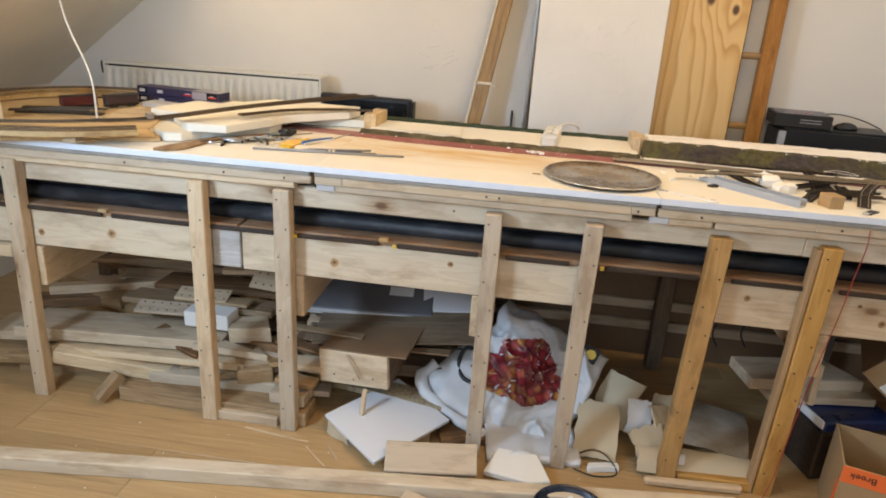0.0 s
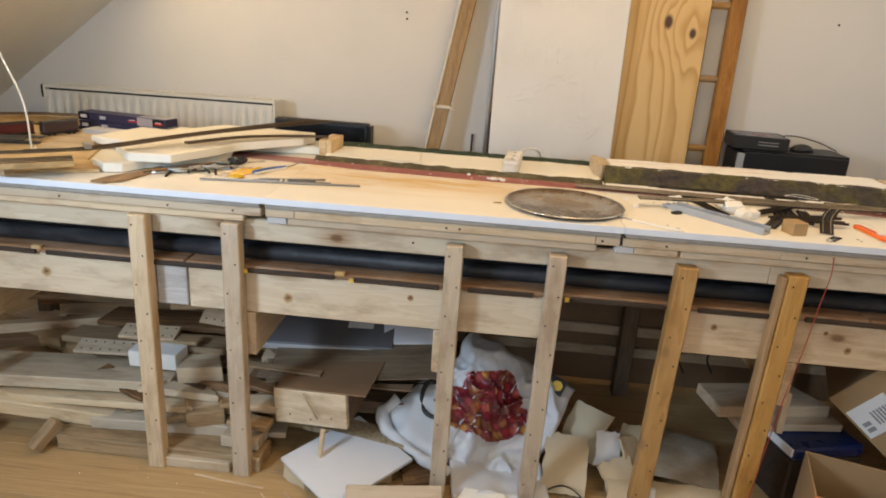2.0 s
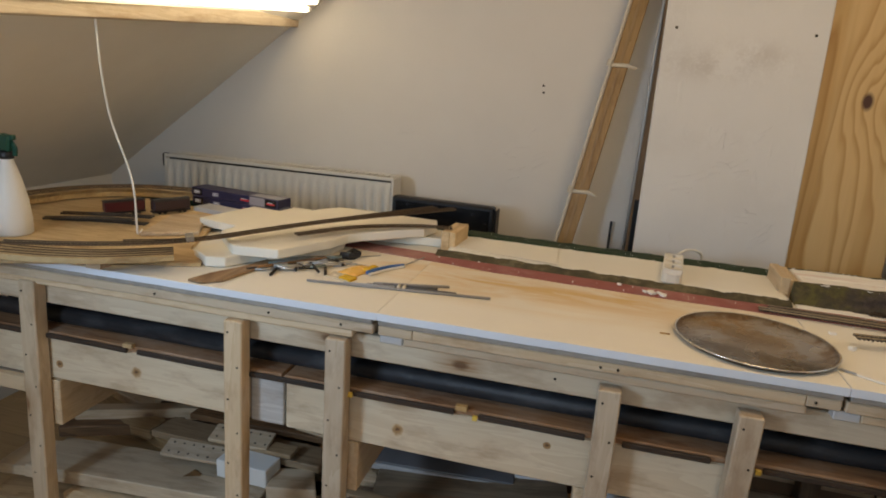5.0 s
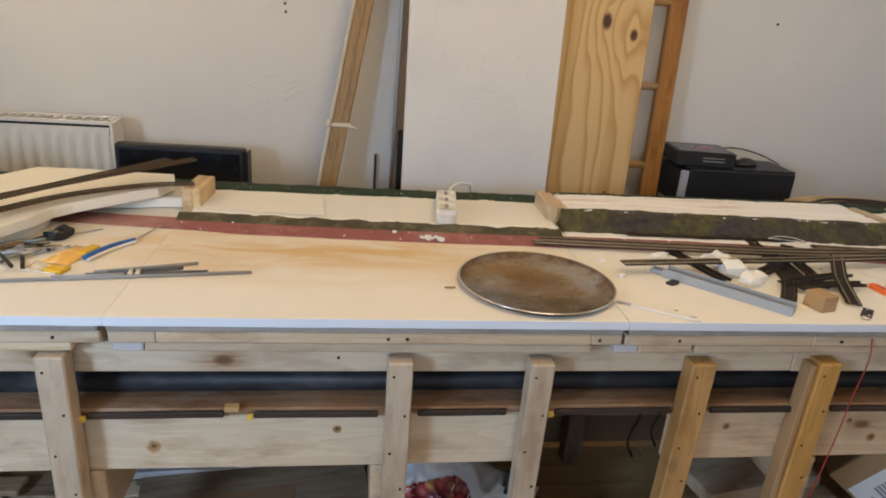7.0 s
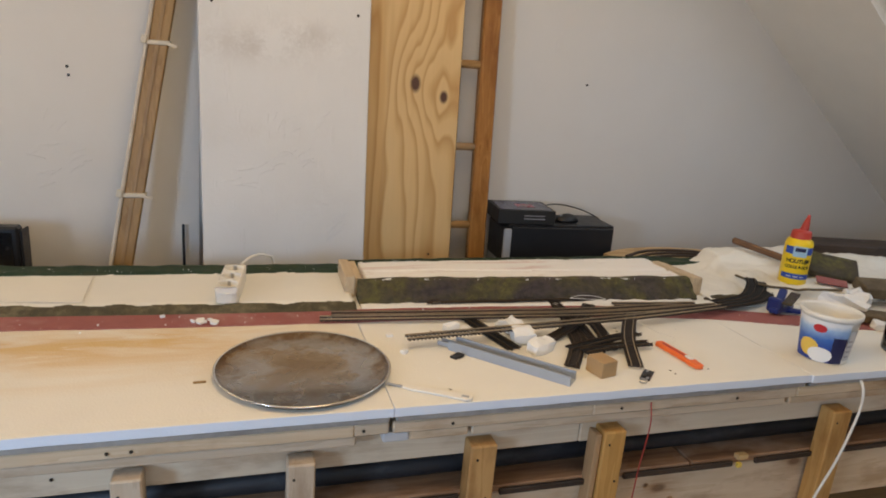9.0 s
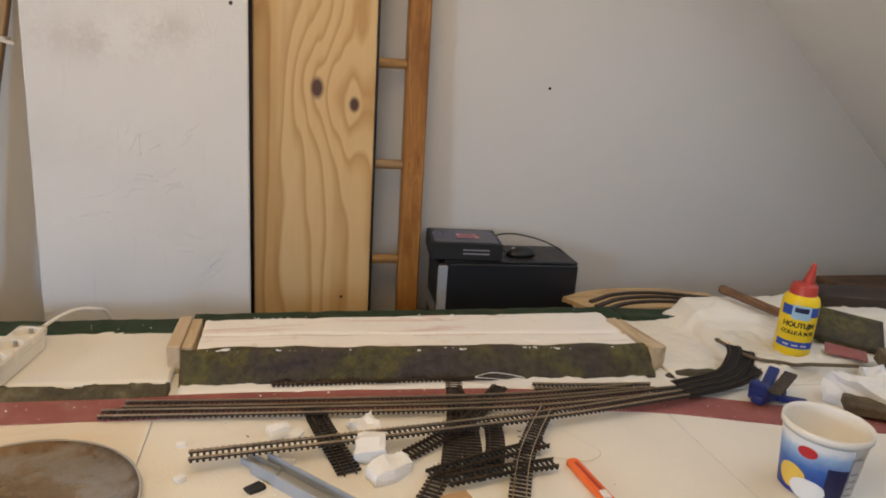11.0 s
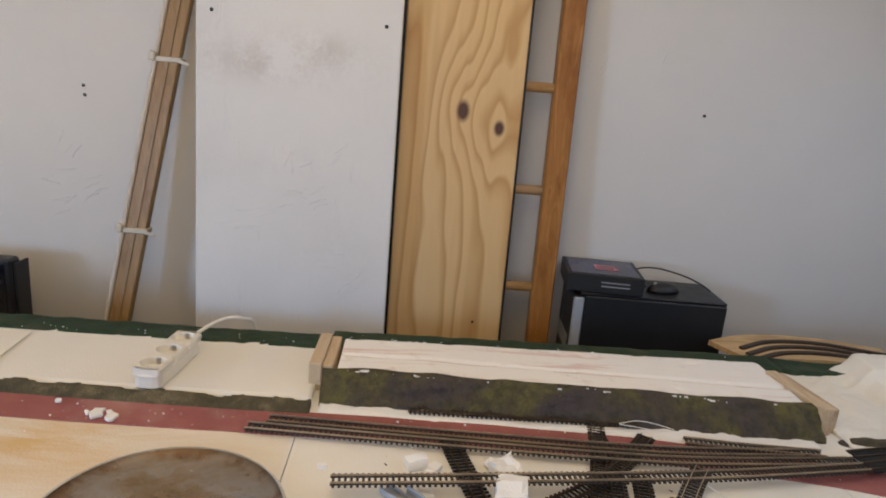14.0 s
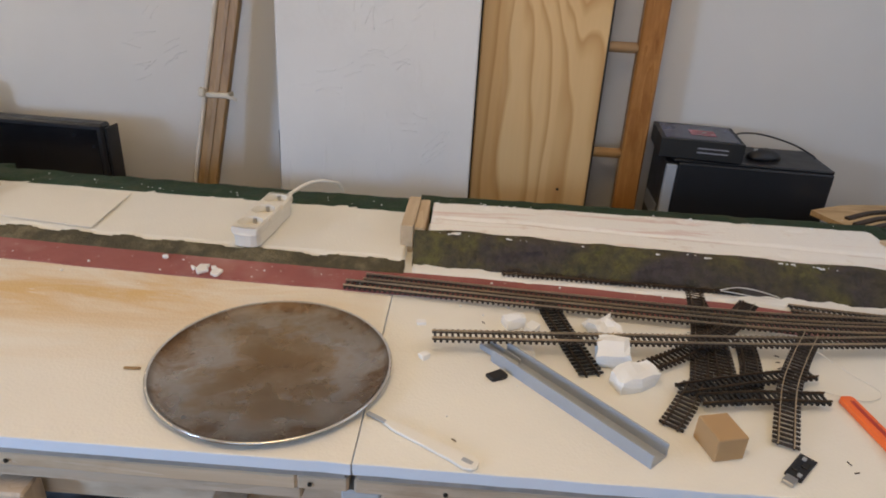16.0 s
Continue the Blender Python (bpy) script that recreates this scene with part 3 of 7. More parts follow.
def wrap(radius0, radius1, z0, z1, a0, a1, n=24):
    """A label patch round a tapering cylinder."""
    bm = bmesh.new()
    rows = []
    for i in range(n + 1):
        a = a0 + (a1 - a0) * i / n
        rows.append((bm.verts.new((radius0 * math.cos(a), radius0 * math.sin(a), z0)), bm.verts.new((radius1 * math.cos(a), radius1 * math.sin(a), z1))))
    for a, b in zip(rows, rows[1:]):
        bm.faces.new((a[0], b[0], b[1], a[1]))
    return bm


def aim(p0, p1, roll=0.0):
    """The pose of a board whose long x axis runs from p0 to p1, centred between them, and the length."""
    a, b = Vector(p0), Vector(p1)
    x = (b - a).normalized()
    y = Vector((0, 0, 1)).cross(x)
    y = y.normalized() if y.length > 1e-4 else Vector((0, 1, 0))
    z = x.cross(y)
    rot = Matrix((x, y, z)).transposed().to_4x4()
    return Matrix.Translation((a + b) / 2) @ rot @ pose(0, 0, 0, roll), (b - a).length


def board(name, label, p0, p1, w, t, material, category="board", roll=0.0, seed=0, cut=None, group="", bevel=0.0025, warp=0.002):
    """A loose board or stick between two end points, w wide and t thick."""
    m, length = aim(p0, p1, roll)
    return solo(name, rough_box(length, w, t, bevel, warp, seed, cut), material, label, category, m, group)


# ---- the attic room ----
WALL, SOUTH = 1.19, -3.2
LEFT, RIGHT = -1.62, 3.30


def slope_left(x):
    return 0.797 + 0.768 * (x + 1.563)


def slope_right(x):
    return 1.605 - 0.814 * (x - 2.359)


RX = 0.966
RZ = slope_left(RX)


def gable(y0, y1, hole=None):
    """A gable wall; hole: a window opening x0, x1, z0, z1."""
    bm = bmesh.new()
    outline = [(LEFT - 0.15, -0.05), (RIGHT + 0.15, -0.05), (RIGHT + 0.15, slope_right(RIGHT) + 0.02), (RX, RZ + 0.15), (LEFT - 0.15, slope_left(LEFT) + 0.02)]
    if not hole:
        pieces = [outline]
    else:
        a, b, c, d = hole
        pieces = [[outline[0], (a, -0.05), (a, slope_left(a) + 0.14), outline[4]],
                  [(b, -0.05), outline[1], outline[2], (b, slope_right(b) + 0.14)],
                  [(a, -0.05), (b, -0.05), (b, c), (a, c)],
                  [(a, d), (b, d), (b, slope_right(b) + 0.14), (RX, RZ + 0.15), (a, slope_left(a) + 0.14)]]
    for p in pieces:
        f = [bm.verts.new((x, y0, z)) for x, z in p]
        g = [bm.verts.new((x, y1, z)) for x, z in p]
        bm.faces.new(f)
        bm.faces.new(g[::-1])
        n = len(p)
        for i in range(n):
            bm.faces.new((f[i], g[i], g[(i + 1) % n], f[(i + 1) % n]))
    bmesh.ops.recalc_face_normals(bm, faces=bm.faces[:])
    return bm


solo("wall_north", gable(WALL, WALL + 0.12), wall_paint, "off-white plastered gable wall with small drilled holes", "wall", kind="structure")
WIN = (-0.5, 1.3, 0.95, 2.05)
solo("wall_south", gable(SOUTH - 0.12, SOUTH, WIN), wall_paint, "off-white plastered gable wall with a window", "wall", kind="structure")
solo("wall_west", box(LEFT - 0.12, LEFT, SOUTH, WALL, -0.05, slope_left(LEFT) + 0.03, 0), slope_paint, "low off-white knee wall under the roof slope", "wall", kind="structure")
solo("wall_east", box(RIGHT, RIGHT + 0.12, SOUTH, WALL, -0.05, slope_right(RIGHT) + 0.03, 0), slope_paint, "low off-white knee wall under the roof slope", "wall", kind="structure")


def slope(side, holes=()):
    """A sloping ceiling of strips along the room; holes: (x0, x1, y0, y1)."""
    f = slope_left if side < 0 else slope_right
    xa, xb = (LEFT - 0.12, RX) if side < 0 else (RX, RIGHT + 0.12)
    bm = bmesh.new()

    def slab(x0, x1, y0, y1):
        v = [bm.verts.new((x, y, f(x) + dz)) for dz in (0, 0.12) for x, y in ((x0, y0), (x1, y0), (x1, y1), (x0, y1))]
        for q in ((3, 2, 1, 0), (4, 5, 6, 7), (0, 1, 5, 4), (1, 2, 6, 5), (2, 3, 7, 6), (3, 0, 4, 7)):
            bm.faces.new([v[i] for i in q])

    if holes:
        x0, x1, y0, y1 = holes
        slab(xa, x0, SOUTH, WALL)
        slab(x1, xb, SOUTH, WALL)
        slab(x0, x1, SOUTH, y0)
        slab(x0, x1, y1, WALL)
    else:
        slab(xa, xb, SOUTH, WALL)
    bmesh.ops.recalc_face_normals(bm, faces=bm.faces[:])
    return bm


SKY = (2.02, 2.78, -0.25, 0.71)
WEST = (-1.35, -0.60, -1.5, -0.4)
solo("ceiling_west", slope(-1, WEST), slope_paint, "sloping off-white plastered attic ceiling", "ceiling", kind="structure")
solo("ceiling_east", slope(1, SKY), slope_paint, "sloping off-white plastered attic ceiling with a skylight", "ceiling", kind="structure")

# skylight in the east slope
win = thing("window_1", "roof window with a pale frame in the sloping ceiling", "window", kind="structure")
for name, y0, y1, xa, xb in (("window_frame", SKY[2], SKY[2] + 0.05, SKY[0], SKY[1]), ("window_frame", SKY[3] - 0.05, SKY[3], SKY[0], SKY[1]),
                             ("window_frame", SKY[2] + 0.05, SKY[3] - 0.05, SKY[0], SKY[0] + 0.05), ("window_frame", SKY[2] + 0.05, SKY[3] - 0.05, SKY[1] - 0.05, SKY[1])):
    bm = bmesh.new()
    v = [bm.verts.new((x, y, slope_right(x) + dz)) for dz in (0.03, 0.10) for x, y in ((xa, y0), (xb, y0), (xb, y1), (xa, y1))]
    for q in ((3, 2, 1, 0), (4, 5, 6, 7), (0, 1, 5, 4), (1, 2, 6, 5), (2, 3, 7, 6), (3, 0, 4, 7)):
        bm.faces.new([v[i] for i in q])
    bmesh.ops.recalc_face_normals(bm, faces=bm.faces[:])
    part(name, bm, white_plastic, win)

# south window behind the camera
win = thing("window_2", "white framed window in the gable wall", "window", kind="structure")
a, b, c, d = WIN
for x0, x1, z0, z1 in ((a, b, c, c + 0.06), (a, b, d - 0.06, d), (a, a + 0.06, c + 0.06, d - 0.06), (b - 0.06, b, c + 0.06, d - 0.06), ((a + b) / 2 - 0.03, (a + b) / 2 + 0.03, c + 0.06, d - 0.06)):
    part("window_frame", box(x0, x1, SOUTH - 0.09, SOUTH - 0.03, z0, z1), white_plastic, win)

# purlin and light tube on the west slope: the old board sags towards the room
def beam_low(y):
    return 1.308 + 0.066 * y


beam = box(-0.805, -0.762, -0.38, WALL, 0, 1, 0.0)
for v in beam.verts:
    v.co.z = beam_low(v.co.y) + (0.036 + 0.018 * max(0, v.co.y)) * v.co.z
bmesh.ops.bevel(beam, geom=beam.edges[:], offset=0.004, segments=1, affect="EDGES")
solo("roof_beam", beam, wood("painted_beam_y", (0.62, 0.54, 0.42), (0.52, 0.43, 0.31), "y", 0.1), "cream painted sagging roof beam under the sloping ceiling", "beam", kind="structure")
Y0, Y1 = -0.36, 1.14
Z0, Z1 = beam_low(Y0) + 0.036, beam_low(Y1) + 0.036 + 0.018 * Y1
tube = thing("strip_light", "pair of glowing white light tubes along the beam", "lamp", pose(0, 0, 0))
for dx, dz in ((0.0, 0.0), (0.034, 0.027)):
    a, b = Vector((-0.772 + dx, Y0 + 0.02, Z0 + 0.016 + dz)), Vector((-0.700 + dx, Y1 - 0.02, 1.446 + dz))
    one = part("tube", sweep([a, b], round_profile(0.010, 12)), tube_glow, tube, "glowing tube", True)
    part("end_cap", sweep([a - (b - a).normalized() * 0.02, a], round_profile(0.0115, 12)), white_plastic, one, "white end cap")
    part("end_cap", sweep([b, b + (b - a).normalized() * 0.02], round_profile(0.0115, 12)), white_plastic, one, "white end cap")
trim = box(-0.7615, -0.758, -0.38, WALL - 0.001, 0, 1, 0.0)
for v in trim.verts:
    v.co.z = beam_low(v.co.y) + (0.036 + 0.018 * max(0, v.co.y)) - 0.008 + 0.011 * v.co.z
solo("beam_trim", trim, slope_paint, "narrow cream edge strip on the roof beam", "trim", kind="structure")

# raised roller and trowel marks in the wall paint
rnd = random.Random(23)
bm = None
for cx, cz, ang, count, ln in ((0.12, 0.93, 20, 5, 0.030), (0.20, 0.99, 35, 5, 0.026), (0.07, 1.02, 5, 4, 0.024), (1.60, 1.42, 70, 4, 0.020), (1.47, 1.40, 50, 4, 0.018), (0.10, 1.10, 60, 3, 0.02), (-0.35, 1.05, 20, 4, 0.03)):
    for i in range(count):
        a, x0, z0, h = radians(ang + rnd.uniform(-20, 20)), cx + rnd.uniform(-0.04, 0.04), cz + rnd.uniform(-0.03, 0.03), ln * rnd.uniform(0.5, 1.1)
        bow = rnd.uniform(-0.006, 0.006)
        line = [Vector((x0 + h * q * math.cos(a) + bow * q * q, WALL - 0.0002, z0 + h * q * math.sin(a))) for q in (-1.0, -0.5, 0.0, 0.5, 1.0)]
        bm = join(bm, sweep(line, round_profile(rnd.uniform(0.0006, 0.0012), 6), up=Vector((0, 1, 0))))
tagged(part("paint_ridges", bm, wall_paint, bpy.data.objects["wall_north"], "raised paint ridges", True), kind="stuff")

# drilled holes with plugs on the north wall
for hx, hz in ((0.161, 1.242), (0.163, 1.219), (1.755, 1.292)):
    bm = lathe([(0.0, 0.0), (0.0042, 0.0), (0.0042, 0.003), (0.0, 0.003)], 12)
    bm.transform(pose(hx, WALL + 0.0005, hz, 90))
    solo("wall_plug", bm, dark_metal, "small dark plug in a drilled wall hole", "wall plug", group="wall plugs")


# ---- the bench ----
TOP, BED = 0.7925, 0.7765          # top and underside of the foam
BACK = 0.72

bench = thing("workbench", "long pale pine bench frame of nailed posts and boards", "workbench", pose(0, 0, 0))
# (x at top, x at foot, front y, width, top z, wood)
POSTS = [(-1.066, -1.104, 0.0, 0.044, 0.735, pine_z), (-0.838, -0.856, 0.0, 0.044, 0.735, pine_z), (-0.309, -0.315, -0.004, 0.043, 0.724, pine_z), (-0.078, -0.076, -0.004, 0.044, 0.722, pine_z),
         (0.463, 0.461, -0.004, 0.042, 0.713, pine_z), (0.706, 0.697, -0.004, 0.042, 0.711, pine_z), (1.005, 0.990, 0.004, 0.047, 0.706, honey_z), (1.253, 1.244, 0.004, 0.044, 0.708, honey_z),
         (1.765, 1.75, 0.0, 0.046, 0.705, honey_z), (2.30, 2.28, 0.0, 0.046, 0.705, pine_z)]
for i, (xt, xf, y, w, zt, wd) in enumerate(POSTS):
    bm = rough_box(w, 0.036, zt, 0.0025, 0.0015, i)
    for v in bm.verts:
        v.co += Vector((xf + (xt - xf) * (v.co.z / zt + 0.5), y + 0.013, zt / 2))
    post = part("post", bm, wd, bench)
    # a row of screw heads down the front of the post
    for s in range(9):
        z = zt - 0.025 - s * zt / 9.3
        bm = lathe([(0.0, 0.0015), (0.0022, 0.001), (0.0024, 0.0)], 8)
        bm.transform(pose(xf + (xt - xf) * z / zt + (0.011 if s % 2 else -0.011), y - 0.0052, z, 90))
        part("screw", bm, dark_metal, post)
# the lath doubled onto the seventh post
bm = rough_box(0.012, 0.03, 0.70, 0.002, 0.001, 31)
for v in bm.verts:
    v.co += Vector((1.212 + 0.012 * (v.co.z / 0.7 + 0.5), 0.02, 0.35))
part("lath", bm, honey_z, bench)


def bench_board(name, x0, x1, y0, y1, z0, z1, material, seed=0):
    bm = rough_box(x1 - x0, y1 - y0, z1 - z0, 0.0025, 0.0015, seed)
    bm.transform(pose((x0 + x1) / 2, (y0 + y1) / 2, (z0 + z1) / 2))
    return part(name, bm, material, bench)


# edge strips under the foam, two rows of laths
MODS = [(-0.93, -0.004), (0.008, 0.841), (0.851, 1.655), (1.665, 2.75)]
for i, (a, b) in enumerate(MODS):
    bench_board("deck_board", a, b, -0.0025, BACK - 0.03, 0.7650, BED - 0.0003, deck_grey, i)
for i, (a, b) in enumerate([(-0.93, -0.001), (0.008, 0.079), (0.0795, 0.785), (0.7855, 0.841), (0.8475, 1.20), (1.2006, 1.64), (1.641, 2.75)]):
    bench_board("edge_lath", a, b, 0.0, 0.028, 0.744, 0.7645, pine_x, i + 10)
for i, (a, b) in enumerate([(-0.93, -0.046), (0.012, 0.060), (0.0605, 0.79), (0.832, 0.875), (0.8755, 0.975), (0.982, 1.62), (1.63, 2.75)]):
    bench_board("edge_lath", a, b, 0.005, 0.03, 0.7265, 0.7435, light_grey_print if i in (1, 3) else pine_x, i + 20)
# apron behind the post heads, lower shelf with its dark strips, and the wide face boards
for i, (a, b) in enumerate([(-1.06, 1.20), (1.2006, 2.75)]):
    bench_board("apron", a, b, 0.034, 0.054, 0.672, 0.7262, pale_pine_x, i + 30)
for i, (a, b) in enumerate([(-1.06, -0.215), (-0.21, 0.72), (0.725, 1.45), (1.453, 2.75)]):
    bench_board("shelf", a, b, 0.030, 0.40, 0.590, 0.604, shelf_brown, i + 40)
for i, (a, b) in enumerate([(-1.05, -0.60), (-0.575, -0.10), (-0.05, 0.17), (0.22, 0.43), (0.50, 0.66), (0.75, 0.975), (1.05, 1.22), (1.30, 1.545), (1.60, 2.70)]):
    bench_board("shelf_edge", a, b, 0.022, 0.0295, 0.588, 0.600, dark_x, i + 50)
for i, (a, b, wd, z0) in enumerate([(-1.06, -0.295, pale_pine_x, 0.480), (-0.293, -0.213, washed_x, 0.478), (-0.207, 0.715, pale_pine_x, 0.476), (0.985, 1.80, pine_x, 0.474), (1.803, 2.75, pine_x, 0.474)]):
    bench_board("face_board", a, b, 0.036, 0.056, z0, 0.587, wd, i + 60)
# joists from the posts back to the rear legs
for i, x in enumerate((-0.82, -0.05, 0.435, 1.30, 1.80)):
    bench_board("joist", x - 0.013, x + 0.013, 0.034, 0.62, 0.355, 0.474, pine_y, i + 70)
    bench_board("joist", x - 0.013, x + 0.013, 0.058, 0.66, 0.69, 0.762, pine_y, i + 80)
bench_board("stretcher", -1.07, -0.88, 0.008, 0.028, 0.445, 0.482, pine_x, 90)
bench_board("stretcher", -0.304, -0.112, 0.002, 0.030, 0.0, 0.030, pine_x, 91)
bench_board("stretcher", 1.02, 1.215, 0.006, 0.034, 0.0, 0.030, honey_x, 92)
for i, x in enumerate((-1.05, -0.55, 0.0, 0.52, 1.05, 1.60, 2.20)):
    bm = rough_box(0.05, 0.05, 0.765, 0.003, 0.001, i + 95)
    bm.transform(pose(x, 0.64, 0.3825))
    part("rear_leg", bm, dark_z, bench)
for i, z in enumerate((0.13, 0.21, 0.70)):
    bench_board("rear_rail", -1.05, 2.25, 0.672, 0.69, z, z + 0.034, pine_x, i + 105)
bench_board("rear_sheet", 0.35, 2.25, 0.692, 0.696, 0.02, 0.70, brown_sheet, 110)
# branch knots in the boards
k = Nodes("branch_knot", 0.6)
co = k.coords(shift=False)
ring = k.math("ADD", k.math("MULTIPLY", k.n("VectorMath", {0: co}, operation="LENGTH").outputs["Value"], 62.0), k.math("MULTIPLY", k.math("SUBTRACT", k.noise(co, 90.0, 4), 0.5), 0.9))
knot_wood = k.done(k.ramp(ring, (0.12, (0.13, 0.065, 0.03)), (0.30, (0.36, 0.20, 0.09)), (0.55, (0.42, 0.25, 0.12)), (0.80, (0.62, 0.46, 0.29)), (1.0, (0.69, 0.565, 0.41))))


def knot(x, y, z, rx, rz, parent=None, flat=False):
    """A knot: a slightly uneven oval disc set into the face of a board."""
    bm = bmesh.new()
    ring = [bm.verts.new((rx * (1 + 0.12 * noise.noise(Vector((i, x * 9, z * 9)))) * math.cos(i * math.pi / 8), rz * (1 + 0.12 * noise.noise(Vector((i, z * 9, 3)))) * math.sin(i * math.pi / 8), 0.0)) for i in range(16)]
    hub = bm.verts.new((0, 0, 0.0008))
    for a, b in zip(ring, ring[1:] + ring[:1]):
        bm.faces.new((a, b, hub))
    ob = part("knot", bm, knot_wood, parent or bench, "brown branch knot", True)
    ob.matrix_basis = pose(x, y, z, 0 if flat else 90)


for x, y, z, rx, rz in ((-0.586, 0.0349, 0.538, 0.016, 0.018), (0.050, 0.0349, 0.525, 0.013, 0.022), (0.36, 0.0349, 0.555, 0.008, 0.008), (1.10, 0.0349, 0.55, 0.008, 0.009), (1.42, 0.0349, 0.52, 0.009, 0.010), (1.36, 0.0349, 0.56, 0.006, 0.006), (-0.80, 0.0349, 0.52, 0.010, 0.010)):
    knot(x, y, z, rx, rz)
# screws in the edge laths and yellow edge markers
for x, z in ((0.471, 0.754), (0.44, 0.754), (-0.07, 0.754), (0.80, 0.754), (0.945, 0.754), (-0.5, 0.754), (1.255, 0.754), (1.5, 0.754), (0.36, 0.70), (-0.23, 0.754)):
    bm = lathe([(0.0, 0.002), (0.0024, 0.0015), (0.0028, 0.0)], 10)
    bm.transform(pose(x, -0.0005 if z > 0.72 else 0.0335, z, 90))
    part("screw", bm, dark_metal, bench)
for x in (-0.052, 0.214, 0.74, 1.555):
    part("marker", box(x - 0.005, x + 0.005, 0.014, 0.0215, 0.589, 0.599, 0.001), yellow_print, bench, "yellow plastic end marker")
for x in (-0.59, 0.19, 1.572):
    part("edge_clip", box(x - 0.018, x + 0.006, 0.02, 0.034, 0.602, 0.612, 0.001), ply_x, bench)

# black drain pipes and track lengths stored on the shelf
for i, (y, r, z) in enumerate(((0.085, 0.020, 0.0245), (0.128, 0.020, 0.0245), (0.108, 0.019, 0.0585))):
    bm = sweep([Vector((-1.02, y, 0.6 + z)), Vector((2.7, y + 0.01, 0.6 + z))], round_profile(r, 14))
    solo("black_pipe", bm, pipe_black, "long black plastic pipe lying on the bench shelf", "pipe", group="pipes on the shelf", smooth=True)

# red wire and drilled hole on the edge lath
bm = cord([(1.312, -0.003, 0.762), (1.311, -0.012, 0.72), (1.304, -0.010, 0.64), (1.296, -0.012, 0.55), (1.278, -0.014, 0.40), (1.264, -0.016, 0.25), (1.25, -0.02, 0.08), (1.23, -0.03, 0.004)], 0.0012)
solo("red_wire", bm, wire_red, "thin red wire hanging down the bench front", "wire", smooth=True)
bm = cord([(1.786, -0.006, 0.772), (1.781, -0.020, 0.756), (1.780, -0.024, 0.722), (1.768, -0.026, 0.673), (1.743, -0.030, 0.608), (1.701, -0.035, 0.527), (1.66, -0.04, 0.40), (1.70, -0.04, 0.2), (1.78, -0.04, 0.008)], 0.0027)
solo("white_cable", bm, cable_white, "white power cable hanging over the bench front", "cable", smooth=True)


# ---- foam top and scenery base ----
def foam_board(x0, x1, y0, y1, z0, z1, material, label, jag=0.0015, seed=0):
    """A foam sheet with cut, slightly wavy edges."""
    n = 26
    pts = [(x0 + (x1 - x0) * i / n, y0 + jag * noise.noise(Vector((i * 1.7, seed, 0)))) for i in range(n + 1)]
    pts += [(x1 - (x1 - x0) * i / n, y1 + 2 * jag * noise.noise(Vector((i * 1.7, seed, 5)))) for i in range(n + 1)]
    return solo("foam_board", plate(pts, z0, z1, 0.0008), material, label, "foam board", group="foam boards on the bench")


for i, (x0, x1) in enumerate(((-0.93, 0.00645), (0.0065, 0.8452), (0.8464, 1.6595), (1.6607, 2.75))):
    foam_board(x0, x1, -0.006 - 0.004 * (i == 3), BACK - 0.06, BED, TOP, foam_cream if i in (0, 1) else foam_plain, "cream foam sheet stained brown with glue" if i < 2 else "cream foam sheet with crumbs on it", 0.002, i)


def drift(x):
    """How far the lines along the bench bow to its back at its west end."""
    return 0.040 * max(0.0, min(1.3, (0.8 - x) / 0.8)) ** 1.4


def skew(bm, k=1.0):
    """Bows a mesh so that lines along the bench run slightly towards its front."""
    for v in bm.verts:
        v.co.y += k * drift(v.co.x)
    return bm


# oxide red painted strip across the boards
mid = curve_points([(-0.25, 0.466, 0), (0.0, 0.435, 0), (0.20, 0.411, 0), (0.50, 0.395, 0), (0.80, 0.386, 0), (1.15, 0.376, 0), (1.45, 0.350, 0), (1.677, 0.312, 0), (1.80, 0.274, 0), (1.90, 0.240, 0), (2.1, 0.19, 0)], 6)
bm = sweep([Vector((p.x, p.y, TOP - 0.0005)) for p in mid], rect_profile(0.070, 0.0025))
for v in bm.verts:
    v.co.y += 0.005 * noise.noise(Vector((v.co.x * 9, v.co.y * 3, 0)))
solo("painted_strip", bm, red_strip_paint, "thin oxide red painted track bed strip", "track bed")

# raised cream terrace with an olive painted edge and a green felt border behind
terr = thing("terrace", "raised cream foam terrace with an olive painted edge", "foam terrace", pose(0, 0, 0))
part("slab", skew(relief(0.026, 0.853, 0.444, 0.665, lambda x, y: 0.8055 + 0.002 * noise.noise(Vector((x * 5, y * 5, 1))) - (0.004 if y < 0.451 + 0.006 * noise.noise(Vector((x * 16, 2, 0))) else 0), 120, 40, BED + 0.002)), foam_plain, terr, "", True)
bm = relief(0.0, 0.855, 0.416, 0.452, lambda x, y: TOP + 0.0025 + max(0, min(0.0115, (y - 0.416) * 0.40)) + 0.0015 * noise.noise(Vector((x * 30, y * 30, 3))) - (0.014 if y > 0.444 + 0.007 * noise.noise(Vector((x * 22, 7, 0))) else 0), 140, 12, TOP - 0.002)
part("painted_edge", skew(bm), olive_edge, terr, "narrow olive brown painted edge", True)


def border(x0, x1, y0, y1, z):
    return skew(relief(x0, x1, y0, y1, lambda x, y: z + 0.003 * noise.noise(Vector((x * 25, y * 25, 9))) - (0.003 if y < y0 + 0.006 * (1 + noise.noise(Vector((x * 40, 3, 0)))) else 0), int((x1 - x0) * 90), 10, 0.70), 0.5)


